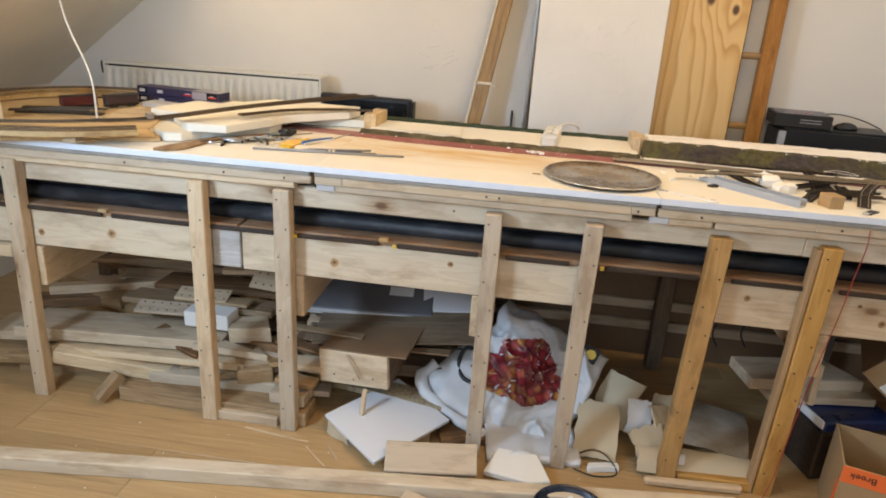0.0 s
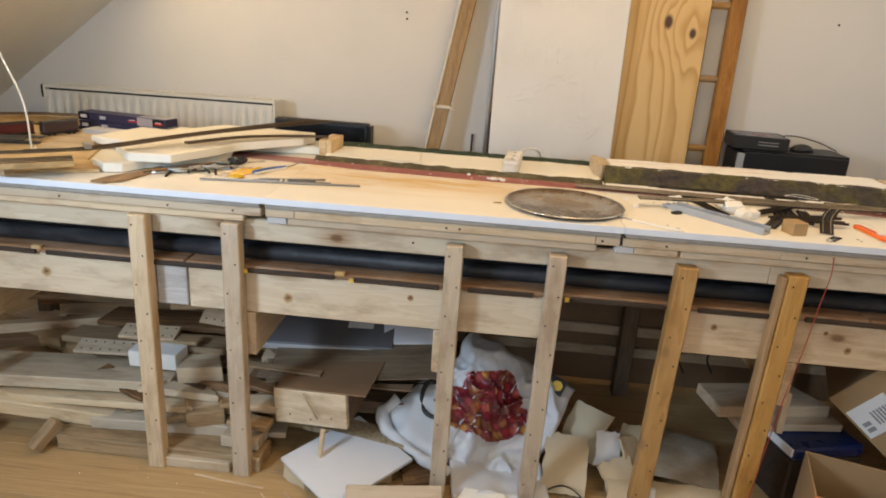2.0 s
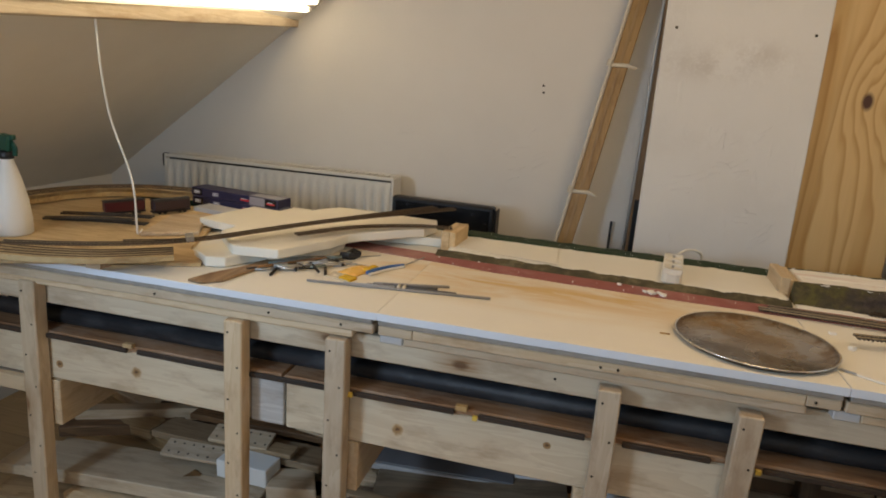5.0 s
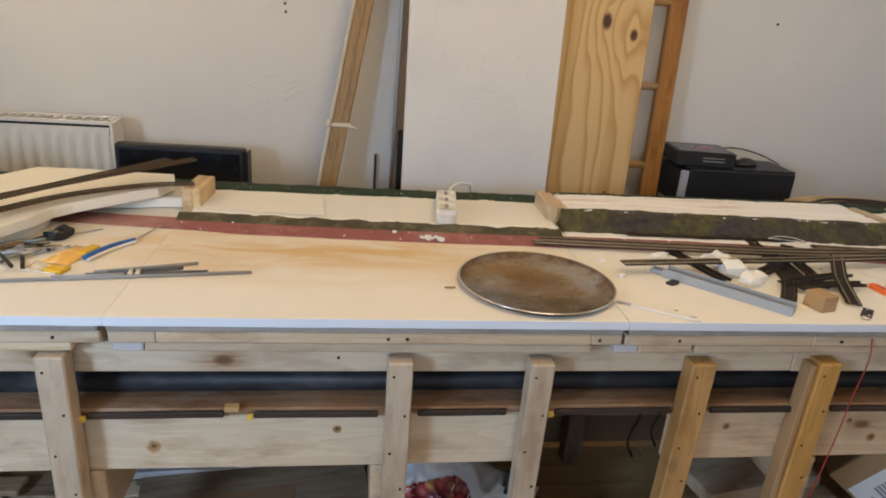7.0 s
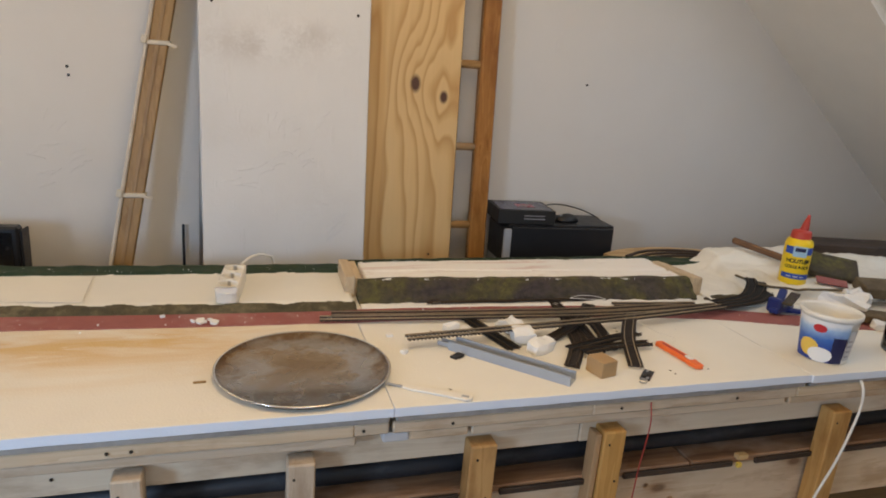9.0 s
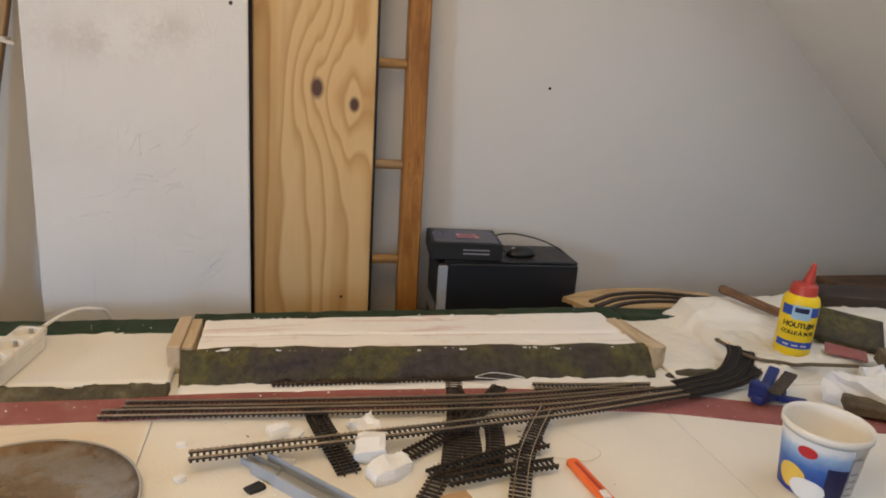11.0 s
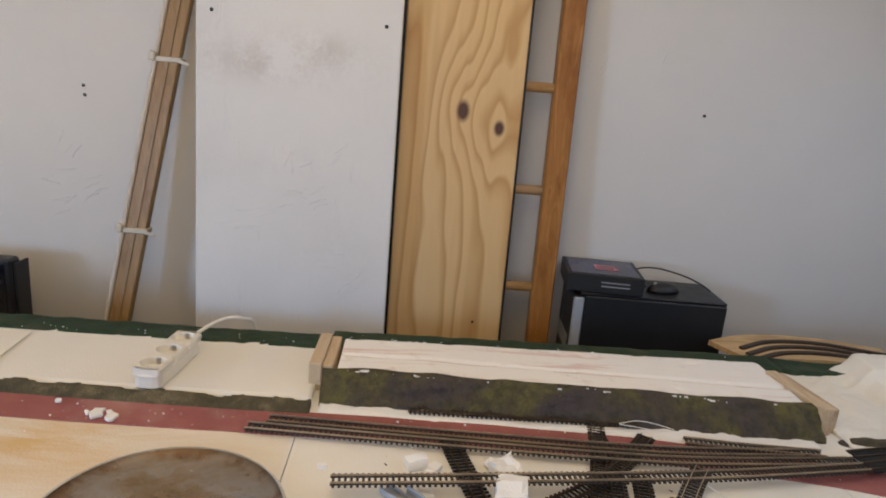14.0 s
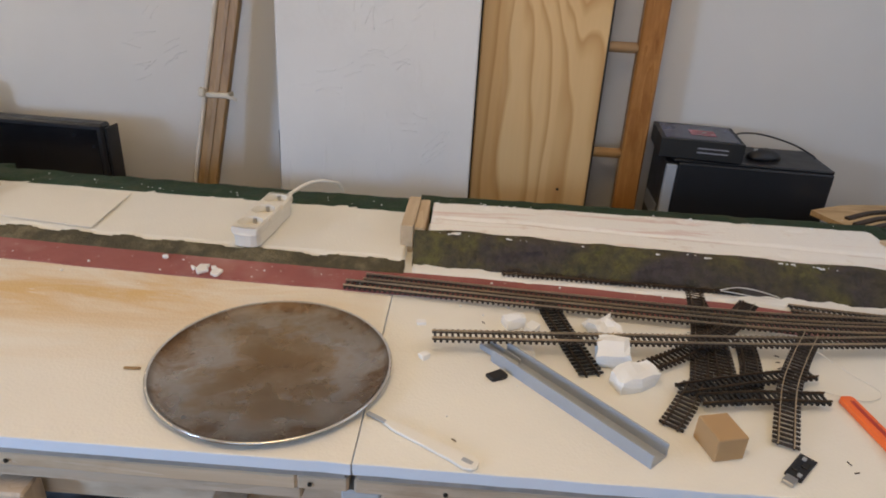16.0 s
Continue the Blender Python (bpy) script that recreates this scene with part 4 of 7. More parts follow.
solo("green_border", border(-0.02, 0.862, 0.648, 0.714, 0.8085), green_paint, "dark green felt border along the bench back", "scenery edge", group="green borders", smooth=True)
solo("green_border", border(0.862, 1.76, 0.632, 0.705, 0.822), green_paint, "dark green felt border behind the embankment", "scenery edge", group="green borders", smooth=True)
solo("green_border", border(-1.25, -0.02, 0.70, 0.765, 0.797), green_paint, "dark green felt border along the bench back", "scenery edge", group="green borders", smooth=True)
bm = relief(1.76, 2.75, 0.64, 0.70, lambda x, y: 0.822 + 0.012 * noise.noise(Vector((x * 8, y * 8, 4))), 60, 8, BED)
solo("green_border", bm, green_paint, "dark green felt border along the bench back", "scenery edge", group="green borders", smooth=True)

# embankment: white foam plateau with a dark mossy front
def groove(x, y):
    g = 0.562 - 0.02 * (x - 0.9) + 0.006 * noise.noise(Vector((x * 5, 0, 0)))
    return 0.0035 * (abs(y - g) < 0.005) + 0.002 * max(0.0, noise.noise(Vector((x * 30, y * 40, 5))) - 0.25) * 4 * (y < 0.52 or y > 0.61)


emb = thing("embankment", "model embankment with a mossy front and white foam top", "embankment", pose(0, 0, 0))
plateau = relief(0.890, 1.700, 0.493, 0.634, lambda x, y: 0.8365 + 0.0015 * noise.noise(Vector((x * 9, y * 9, 0))) - groove(x, y), 200, 48, TOP - 0.001)
for v in plateau.verts:
    v.co.y -= 0.047 * (v.co.x - 0.89) * (0.634 - v.co.y) / 0.141
part("plateau", plateau, foam_plateau_mat, emb, "white foam top with a cut groove", True)
bm = bmesh.new()
nx, ny = 210, 16
g = []
for i in range(nx + 1):
    x = 0.866 + (1.712 - 0.866) * i / nx
    col = []
    for j in range(ny + 1):
        s = j / ny
        y = 0.448 - 0.040 * (x - 0.866) / 0.846 + 0.040 * s
        z = TOP + (0.0480 + 0.0015 * noise.noise(Vector((x * 7, 8, 1)))) * s ** 0.8
        d = noise.noise(Vector((x * 22, s * 2.2, 3))) * 0.007 + noise.noise(Vector((x * 60, s * 5, 3))) * 0.005 + noise.noise(Vector((x * 140, s * 12, 3))) * 0.002
        if j == ny:
            z += 0.0015 * noise.noise(Vector((x * 30, 1, 1)))
            y += 0.010 + 0.014 * noise.noise(Vector((x * 11, 4, 1)))
        col.append(bm.verts.new((x, y - d, z + d * 0.5)))
    col.append(bm.verts.new((x, 0.50, TOP + 0.001)))
    g.append(col)
for i in range(nx):
    for j in range(ny + 2):
        bm.faces.new((g[i][j], g[i + 1][j], g[i + 1][(j + 1) % (ny + 2)], g[i][(j + 1) % (ny + 2)]))
bm.faces.new(g[0])
bm.faces.new(g[-1][::-1])
bmesh.ops.recalc_face_normals(bm, faces=bm.faces[:])
part("mossy_front", bm, moss, emb, "dark moss green front with purple brown patches", True)
bm = relief(0.868, 1.69, 0.412, 0.462, lambda x, y: TOP + 0.003 + 0.0025 * noise.noise(Vector((x * 14, y * 30, 8))) - 0.006 * (y < 0.424 + 0.008 * noise.noise(Vector((x * 9, 1, 0)))), 90, 12, TOP - 0.003)
for v in bm.verts:
    v.co.y -= 0.045 * (v.co.x - 0.868)
part("foot_strip", bm, foam_white, emb, "thin white foam strip at the foot", True)


def end_block(x, y0, y1, z1, turn, label, drop=0.005):
    """A wooden end block with a lower back half."""
    t = thing("wood_block", label, "wood block", pose(x, (y0 + y1) / 2, TOP, 0, 0, turn), group="end blocks")
    h, d = z1 - TOP, y1 - y0
    part("front", box(-0.020, 0.002, -d / 2, d / 2, 0, h, 0.0015), beech, t)
    part("ledge", box(0.0025, 0.020, -d / 2 + 1.6 * drop, d / 2, 0, h - drop, 0.0015), beech, t)
    return t


end_block(0.862, 0.500, 0.640, 0.8425, -1, "pale wooden end block beside the embankment")
end_block(1.722, 0.435, 0.588, 0.8425, 8, "pale wooden end block beside the embankment")
end_block(0.022, 0.520, 0.645, 0.846, -4, "pale wooden end block beside the foam offcuts", 0.0004)


# ---- things on the bench: track ----
SLEEPERS = {}


def sleeper_mesh(material, wide):
    """One sleeper, shared by all of its kind."""
    if (material.name, wide) not in SLEEPERS:
        bm = box(-wide / 2, wide / 2, -0.0017, 0.0017, 0, 0.0028, 0.0003)
        me = bpy.data.meshes.new("sleeper")
        bm.to_mesh(me)
        bm.free()
        me.materials.append(material)
        SLEEPERS[material.name, wide] = me
    return SLEEPERS[material.name, wide]


def track(name, label, pts, sleeper, rail, steps=8, gauge=0.0165, wide=0.029, pitch=0.0078, bed=False):
    """Model railway track: two rails and their sleepers along a smooth line."""
    line = curve_points(pts, steps)
    t = thing(name, label, "model track", Matrix.Translation(line[0]), group="model tracks")
    line = [p - line[0] for p in line]
    fr = frames(line, Vector((0, 0, 1)))
    for s in (-1, 1):
        part("rail", sweep([p + side * s * gauge / 2 for p, side, u, _ in fr], rect_profile(0.0011, 0.0026, 0.0028)), rail, t)
    walked, due = 0.0, pitch / 2
    for (p, side, u, d), (q, *_) in zip(fr, fr[1:]):
        seg = (q - p).length
        while due < walked + seg:
            c = p + (q - p) * ((due - walked) / seg)
            ob = new("sleeper", sleeper_mesh(sleeper, wide))
            ob.parent = t
            ob.matrix_basis = Matrix.Translation(c) @ Matrix((side, d, u)).transposed().to_4x4()
            due += pitch
        walked += seg
    for s in (-1, 1):
        part("rail_web", sweep([p + side * s * gauge / 2 for p, side, u, _ in fr], rect_profile(0.0022, 0.0012, 0.0004)), sleeper, t)
    return t


Z = TOP + 0.002
LONG = "long straight brown model railway track with brass rails"
track("model_track", LONG, [(0.770, 0.362, Z + 0.003), (1.10, 0.334, Z + 0.006), (1.42, 0.316, Z + 0.008), (1.715, 0.338, Z + 0.008)], sleeper_brown, rail_brass)
track("model_track", LONG, [(0.797, 0.390, Z + 0.001), (1.10, 0.366, Z + 0.003), (1.40, 0.350, Z + 0.004), (1.64, 0.362, Z + 0.004)], sleeper_brown, rail_brass)
track("model_track", LONG, [(0.914, 0.212, Z + 0.018), (1.15, 0.231, Z + 0.020), (1.45, 0.266, Z + 0.018), (1.711, 0.312, Z + 0.015)], sleeper_brown, rail_brass)
track("model_track", "short brown model railway track by the embankment foot", [(1.014, 0.440, Z + 0.003), (1.2, 0.436, Z + 0.003), (1.395, 0.432, Z + 0.003)], sleeper_brown, rail_dark)
track("model_track", "black sleepered model railway track piece", [(1.075, 0.365, Z), (1.097, 0.27, Z), (1.122, 0.172, Z)], sleeper_black, rail_dark, wide=0.034)
track("model_track", "curved dark model railway track piece", [(1.324, 0.425, Z), (1.304, 0.325, Z), (1.276, 0.23, Z), (1.252, 0.150, Z)], sleeper_brown, rail_dark)
track("model_track", "curved dark model railway track piece", [(1.17, 0.184, Z + 0.001), (1.255, 0.235, Z + 0.006), (1.33, 0.30, Z + 0.006), (1.40, 0.395, Z)], sleeper_brown, rail_dark)
track("model_track", "curved dark model railway track piece", [(1.282, 0.138, Z), (1.302, 0.22, Z), (1.316, 0.31, Z + 0.001), (1.318, 0.39, Z)], sleeper_brown, rail_dark)
track("model_track", "dark model railway track piece lying flat", [(1.352, 0.282, Z), (1.338, 0.22, Z), (1.311, 0.145, Z)], sleeper_brown, rail_dark)
track("model_track", "short dark model railway track piece", [(1.196, 0.085, Z), (1.222, 0.122, Z + 0.003), (1.248, 0.165, Z + 0.007)], sleeper_brown, rail_dark)
track("model_track", "black sleepered model railway track piece", [(1.222, 0.148, Z + 0.007), (1.31, 0.176, Z + 0.008), (1.410, 0.203, Z + 0.008)], sleeper_black, rail_dark, wide=0.026)
track("model_track", "black sleepered model railway track piece", [(1.242, 0.130, Z + 0.008), (1.32, 0.143, Z + 0.009), (1.405, 0.153, Z + 0.007)], sleeper_black, rail_dark, wide=0.026)
track("model_track", "curved dark model railway track piece", [(1.440, 0.282, Z + 0.018), (1.400, 0.225, Z + 0.016), (1.360, 0.16, Z + 0.011), (1.319, 0.066, Z + 0.001)], sleeper_brown, rail_brass)
track("model_track", LONG, [(1.46, 0.388, Z + 0.001), (1.56, 0.374, Z + 0.002), (1.68, 0.366, Z + 0.002)], sleeper_brown, rail_brass)
# three tracks sweep together round the hill foot on the next board
for i, (a, b) in enumerate(((0.0, 0.0), (0.036, 0.006), (0.072, 0.012))):
    track("model_track", "curved dark model railway track climbing round the hill foot", [(1.715, 0.316 + a * 0.45, Z + 0.013), (1.83, 0.345 + a * 0.5, Z + 0.012), (1.905 - a * 0.3, 0.383 + a * 0.5, Z + 0.016 + b), (1.948 - a * 0.6, 0.425 + a * 0.4, Z + 0.024 + b)], sleeper_black, rail_dark, pitch=0.0052)

# ---- baking plate and small tools ----
pan = thing("baking_plate", "round burnt steel baking plate lying on the foam", "baking plate", pose(0.721, 0.146, TOP + 0.0012, 0, 0, 20) @ Matrix.Scale(0.968, 4))
part("disc", lathe([(0.0, 0.0), (0.138, 0.0), (0.1475, 0.0085), (0.1495, 0.0095), (0.1505, 0.008), (0.141, -0.0008), (0.0, -0.0009)], 72), pan_steel, pan, "", True)
part("rim", lathe([(0.1475, 0.0080), (0.1500, 0.0105), (0.1525, 0.0080), (0.1500, 0.0065), (0.1475, 0.0080)], 72), rim_steel, pan, "bare steel rolled rim", True)

knife = thing("spatula", "flat white plastic handled spatula slid under the baking plate", "spatula", aim((0.864, 0.064, TOP + 0.0030), (0.972, 0.002, TOP + 0.0030))[0])
part("handle", plate([(-0.052, -0.0035), (-0.036, -0.0070), (-0.012, -0.0072), (0.035, -0.0085), (0.056, -0.0108), (0.065, -0.007), (0.067, 0.0), (0.065, 0.007), (0.056, 0.0108), (0.035, 0.0085), (-0.012, 0.0072), (-0.036, 0.0070), (-0.052, 0.0035)], -0.0025, 0.0015, 0.001), white_plastic, knife)
part("hanging_slot", plate([(0.048, -0.0028), (0.060, -0.0028), (0.060, 0.0028), (0.048, 0.0028)], 0.0016, 0.0020), grey_plastic, knife, "grey hanging slot")
part("shank", plate([(-0.078, -0.0030), (-0.0522, -0.0022), (-0.0522, 0.0022), (-0.078, 0.0030)], -0.001, 0.0005), grey_plastic, knife, "grey metal shank")

m, l = aim((1.004, 0.205, TOP), (1.170, 0.030, TOP))
rail = thing("plastic_channel", "grey plastic cable channel lying open side up", "cable channel", m)
prof = [(-0.0155, 0), (0.0155, 0), (0.0155, 0.018), (0.0135, 0.018), (0.0135, 0.002), (-0.0135, 0.002), (-0.0135, 0.018), (-0.0155, 0.018)]
part("channel", sweep([Vector((-l / 2, 0, 0)), Vector((l / 2, 0, 0))], prof), grey_plastic, rail)
part("connector", sweep([Vector((-l / 2 - 0.028, 0, 0.0021)), Vector((-l / 2 + 0.03, 0, 0.0021))], [(-0.009, 0), (0.009, 0), (0.009, 0.008), (0.007, 0.008), (0.007, 0.002), (-0.007, 0.002), (-0.007, 0.008), (-0.009, 0.008)]), grey_plastic, rail, "darker grey end connector")

solo("wood_cube", rough_box(0.036, 0.042, 0.030, 0.001, 0.0005, 3), mdf, "small brown fibreboard block", "wood block", pose(1.243, 0.062, TOP + 0.015, 0, 0, 14))

usb = thing("circuit_stick", "small black circuit board with a metal plug", "circuit board", aim((1.297, 0.010, TOP), (1.340, 0.054, TOP))[0])
part("board", box(-0.016, 0.030, -0.009, 0.009, 0.001, 0.003, 0.0005), black_plastic, usb)
part("plug", box(-0.030, -0.0165, -0.006, 0.006, 0.001, 0.0055, 0.0006), steel, usb, "bright metal plug")
for x, y, s in ((0.0, 0.003, 0.004), (0.012, -0.003, 0.005), (0.022, 0.002, 0.003), (-0.008, -0.004, 0.003)):
    part("chip", box(x - s, x + s, y - s * 0.7, y + s * 0.7, 0.003, 0.0045, 0.0003), grey_plastic if s < 0.004 else black_gloss, usb)

m, l = aim((1.434, 0.164, TOP), (1.449, 0.046, TOP))
cutter = thing("snap_knife", "orange plastic snap-off knife", "knife", m @ Matrix.Scale(0.82, 4))
part("body", plate([(-0.074, -0.008), (-0.070, -0.012), (0.03, -0.0125), (0.05, -0.0155), (0.068, -0.013), (0.074, -0.004), (0.072, 0.006), (0.04, 0.011), (-0.068, 0.011), (-0.074, 0.006)], 0.0, 0.011, 0.002), orange_plastic, cutter)
part("slot", plate([(-0.060, -0.003), (0.02, -0.003), (0.02, 0.003), (-0.060, 0.003)], 0.0111, 0.0117), red_plastic, cutter, "dark slide slot")
part("slider", plate([(0.022, -0.007), (0.04, -0.009), (0.044, 0.004), (0.024, 0.005)], 0.0111, 0.015, 0.001), white_plastic, cutter, "pale slide button")

# foam chunks, crumbs and scraps
for x, y, z, sx, sy, sz, r, s in ((1.026, 0.286, 0.008, 0.028, 0.021, 0.015, 20, 1), (1.052, 0.276, 0.006, 0.020, 0.016, 0.010, 50, 2), (1.150, 0.276, 0.011, 0.040, 0.046, 0.024, 8, 3), (1.152, 0.216, 0.012, 0.042, 0.046, 0.026, -6, 4),
                               (1.172, 0.168, 0.010, 0.058, 0.030, 0.020, 28, 5), (1.040, 0.218, 0.006, 0.020, 0.016, 0.010, 5, 6), (0.905, 0.19, 0.003, 0.012, 0.010, 0.007, 40, 7), (0.895, 0.275, 0.003, 0.012, 0.009, 0.007, 10, 8)):
    solo("foam_chunk", chunk((sx, sy, sz), s), foam_snow, "broken chunk of white foam", "foam chunk", pose(x, y, TOP + z, 0, 0, r), "foam chunks")
def chip_shape(size, seed):
    """The jagged outline of a broken chip."""
    turn = random.Random(seed)
    return [(size * (0.55 + 0.6 * turn.random()) * math.cos(i * 0.7), 0.62 * size * (0.55 + 0.6 * turn.random()) * math.sin(i * 0.7)) for i in range(9)]


for x, y, size, s in ((0.543, 0.378, 0.019, 11), (0.567, 0.372, 0.016, 12), (0.560, 0.384, 0.009, 14), (0.528, 0.380, 0.007, 15), (0.470, 0.411, 0.008, 16), (0.792, 0.372, 0.007, 17)):
    solo("foam_chunk", plate(chip_shape(size, s), 0, 0.005, 0.001), foam_snow, "small white foam chip on the red strip", "foam chunk", pose(x, y, TOP + 0.0022, 2, 3, s * 9), "foam chunks")
rnd = random.Random(4)
bm = bmesh.new()
for i in range(110):
    x, y = rnd.uniform(0.0, 1.68), rnd.choice((rnd.uniform(0.06, 0.45), rnd.gauss(0.50, 0.03) - 0.085 * x, rnd.gauss(0.2, 0.1)))
    if y < 0.0 or (x - 0.713) ** 2 + (y - 0.152) ** 2 < 0.028 or (x < 0.86 and y < 0.3) or y > 0.50:
        continue
    s = rnd.uniform(0.0008, 0.0026)
    one = chunk((s * 1.5, s, s), i, 0, 0.4)
    one.transform(pose(x, y, TOP + 0.003 + s * 0.4, 0, 0, rnd.uniform(0, 180)))
    bm = join(bm, one)
for i in range(44):
    x = rnd.uniform(0.05, 1.72)
    y, z = (0.648 + drift(x) * 0.5, 0.8105) if x < 0.86 else (0.634, 0.824)
    s = rnd.uniform(0.0007, 0.0018)
    one = chunk((s * 1.6, s, s * 0.7), i + 300, 0, 0.4)
    one.transform(pose(x, y + abs(rnd.gauss(0.004, 0.022)), z + s * 0.3, 0, 0, rnd.uniform(0, 180)))
    bm = join(bm, one)
for i in range(120):
    x = rnd.uniform(0.89, 1.70)
    front = rnd.random() < 0.6
    y = (0.490 - 0.047 * (x - 0.89) + rnd.gauss(0, 0.004)) if front else 0.628 + rnd.gauss(0, 0.005)
    s = rnd.uniform(0.0008, 0.0028)
    one = chunk((s * rnd.uniform(1.4, 3.2), s * 1.2, s * 0.8), i + 500, 0, 0.4)
    one.transform(pose(x, y, 0.8372 + s * 0.25, 0, 0, rnd.uniform(-25, 25)))
    bm = join(bm, one)
solo("foam_crumbs", bm, foam_snow, "scattered white foam crumbs on the bench", "crumbs", kind="stuff")
bm = bmesh.new()
for i in range(12):
    x, y = rnd.uniform(0.86, 1.5), rnd.uniform(0.03, 0.30)
    one = box(-0.003, 0.003, -0.0005, 0.0006, 0, 0.001, 0)
    one.transform(pose(x, y, TOP + 0.0004, 0, 0, rnd.uniform(0, 180)))
    bm = join(bm, one)
solo("shavings", bm, dark_x, "tiny dark shavings scattered on the foam", "shavings", kind="stuff")
solo("plastic_scrap", chunk((0.022, 0.015, 0.006), 21), sleeper_black, "small torn black plastic scrap", "scrap", pose(1.000, 0.160, TOP + 0.003, 0, 0, 30))
solo("wood_splinter", box(-0.011, 0.009, -0.002, 0.002, 0, 0.003), pole_z, "small brown wood splinter beside the plate rim", "splinter", pose(0.556, 0.122, TOP, 0, 0, 3))
bm = cord([(1.36, 0.415, Z + 0.012), (1.39, 0.42, Z + 0.016), (1.42, 0.412, Z + 0.016), (1.45, 0.405, Z + 0.010), (1.42, 0.398, Z + 0.012), (1.38, 0.404, Z + 0.014), (1.36, 0.413, Z + 0.012)], 0.0007, 6)
solo("thin_wire", bm, cable_white, "thin pale wire curled in front of the embankment", "wire", smooth=True)
bm = cord([(1.43, 0.24, Z + 0.02), (1.47, 0.225, Z), (1.49, 0.185, Z), (1.46, 0.165, Z), (1.41, 0.18, Z)], 0.0006, 6)
solo("thin_wire", bm, cable_white, "thin pale wire curled on the foam", "wire", smooth=True)

# ---- power strip ----
m, l = aim((0.589, 0.452, 0.806), (0.605, 0.606, 0.806))
strip = thing("power_strip", "white three-socket power strip on the terrace", "power strip", m)
HW, LOW, HIGH = 0.0235, 0.022, 0.036
def rounded_end(x0, x1, s):
    """An outline with a well rounded short side at x1."""
    return [(x0, -HW * s), (x1 - 0.014 * s, -HW * s), (x1 - 0.005 * s, -HW * 0.82), (x1 - s * 0.001, -HW * 0.45), (x1, 0), (x1 - s * 0.001, HW * 0.45), (x1 - 0.005 * s, HW * 0.82), (x1 - 0.014 * s, HW * s), (x0, HW * s)]


part("housing", plate(rounded_end(0.0, l / 2 + 0.003, 1)[::1] + [(-q[0] - 0.002, -q[1]) for q in rounded_end(0.0, l / 2 + 0.003, 1)][1:-1], 0.0, LOW, 0.0012), strip_white, strip)
part("end_cap", plate(rounded_end(0.0826, l / 2 + 0.003, 1), LOW + 0.0002, HIGH, 0.003), strip_white, strip)
part("end_cap", plate([(-q[0], -q[1]) for q in rounded_end(0.0826, l / 2 + 0.005, 1)], LOW + 0.0002, HIGH, 0.003), strip_white, strip)


def socket_block(x):
    """A block of the cover with a round well sunk into it."""
    bm = bmesh.new()
    n = 32
    rings = []
    for kind, r, z in (("square", 1.0, LOW + 0.0002), ("square", 1.0, HIGH - 0.003), ("square", 0.90, HIGH), ("round", 0.0205, HIGH), ("round", 0.0190, LOW + 0.002), ("round", 0.002, LOW + 0.002)):
        ring = []
        for i in range(n):
            a = 2 * math.pi * (i + 0.5) / n
            c, s = math.cos(a), math.sin(a)
            if kind == "square":
                q = max(abs(c), abs(s))
                ring.append(bm.verts.new((x + 0.0273 * c / q, HW * r * s / q, z)))
            else:
                ring.append(bm.verts.new((x + r * c, r * s, z)))
        rings.append(ring)
    for a, b in zip(rings, rings[1:]):
        for i in range(n):
            bm.faces.new((a[i], a[(i + 1) % n], b[(i + 1) % n], b[i]))
    bm.faces.new(rings[-1])
    return bm


for x in (-0.055, 0.0, 0.055):
    so = part("socket", socket_block(x), strip_white, strip)
    for dy in (-0.0095, 0.0095):
        part("pin_hole", box(x - 0.0025, x + 0.0025, dy - 0.0025, dy + 0.0025, LOW + 0.0021, LOW + 0.0026, 0), black_print, so)
    for dx in (-0.0182, 0.0182):
        part("earth_clip", box(x + dx - 0.001, x + dx + 0.001, -0.003, 0.003, LOW + 0.002, HIGH - 0.002, 0), steel, so)
bm = cord([(0.605, 0.610, 0.825), (0.617, 0.640, 0.832), (0.645, 0.690, 0.838), (0.675, 0.715, 0.832), (0.695, 0.745, 0.80), (0.70, 0.76, 0.65), (0.72, 0.78, 0.3), (0.75, 0.8, 0.005)], 0.0035)
solo("strip_cable", bm, cable_white, "white cable of the power strip dropping behind the bench", "cable", smooth=True)

solo("thin_sheet", plate([(0.050, 0.512), (0.314, 0.478), (0.304, 0.640), (0.068, 0.642)], 0.8066, 0.8080, 0.0003), foam_soft, "thin cream foam sheet lying on the terrace", "foam sheet")

# ---- hills, glue, bucket on the next boards ----
def hill(x, y):
    z = TOP + 0.003 + 0.014 * min(1.0, max(0.0, (y - 0.40) / 0.24)) ** 1.3
    crease = 0.585 - 0.22 * max(0.0, x - 1.93) + 0.016 * noise.noise(Vector((x * 14, 2, 0)))
    z += 0.016 * min(1.0, max(0.0, (y - crease) / 0.014)) * min(1.0, max(0.0, (x - 1.875) / 0.03))
    z += 0.012 * math.exp(-(((x - 1.985) / 0.05) ** 2 + ((y - 0.615) / 0.05) ** 2))
    z += 0.022 * math.exp(-(((x - 2.35) / 0.2) ** 2 + ((y - 0.55) / 0.12) ** 2))
    edge = 0.39 + 0.03 * math.sin(x * 9) - 0.35 * max(0, x - 2.05)
    if x > 1.90:
        z += 0.025 * min(1, max(0, (y - edge) / 0.010)) * min(1, (x - 1.90) / 0.02)
    return z + 0.004 * noise.noise(Vector((x * 15, y * 15, 0))) + 0.006 * abs(noise.noise(Vector((x * 11, y * 11, 3)))) + 0.006 * abs(noise.noise(Vector((x * 26, y * 26, 8)))) + 0.002 * noise.noise(Vector((x * 70, y * 70, 0)))


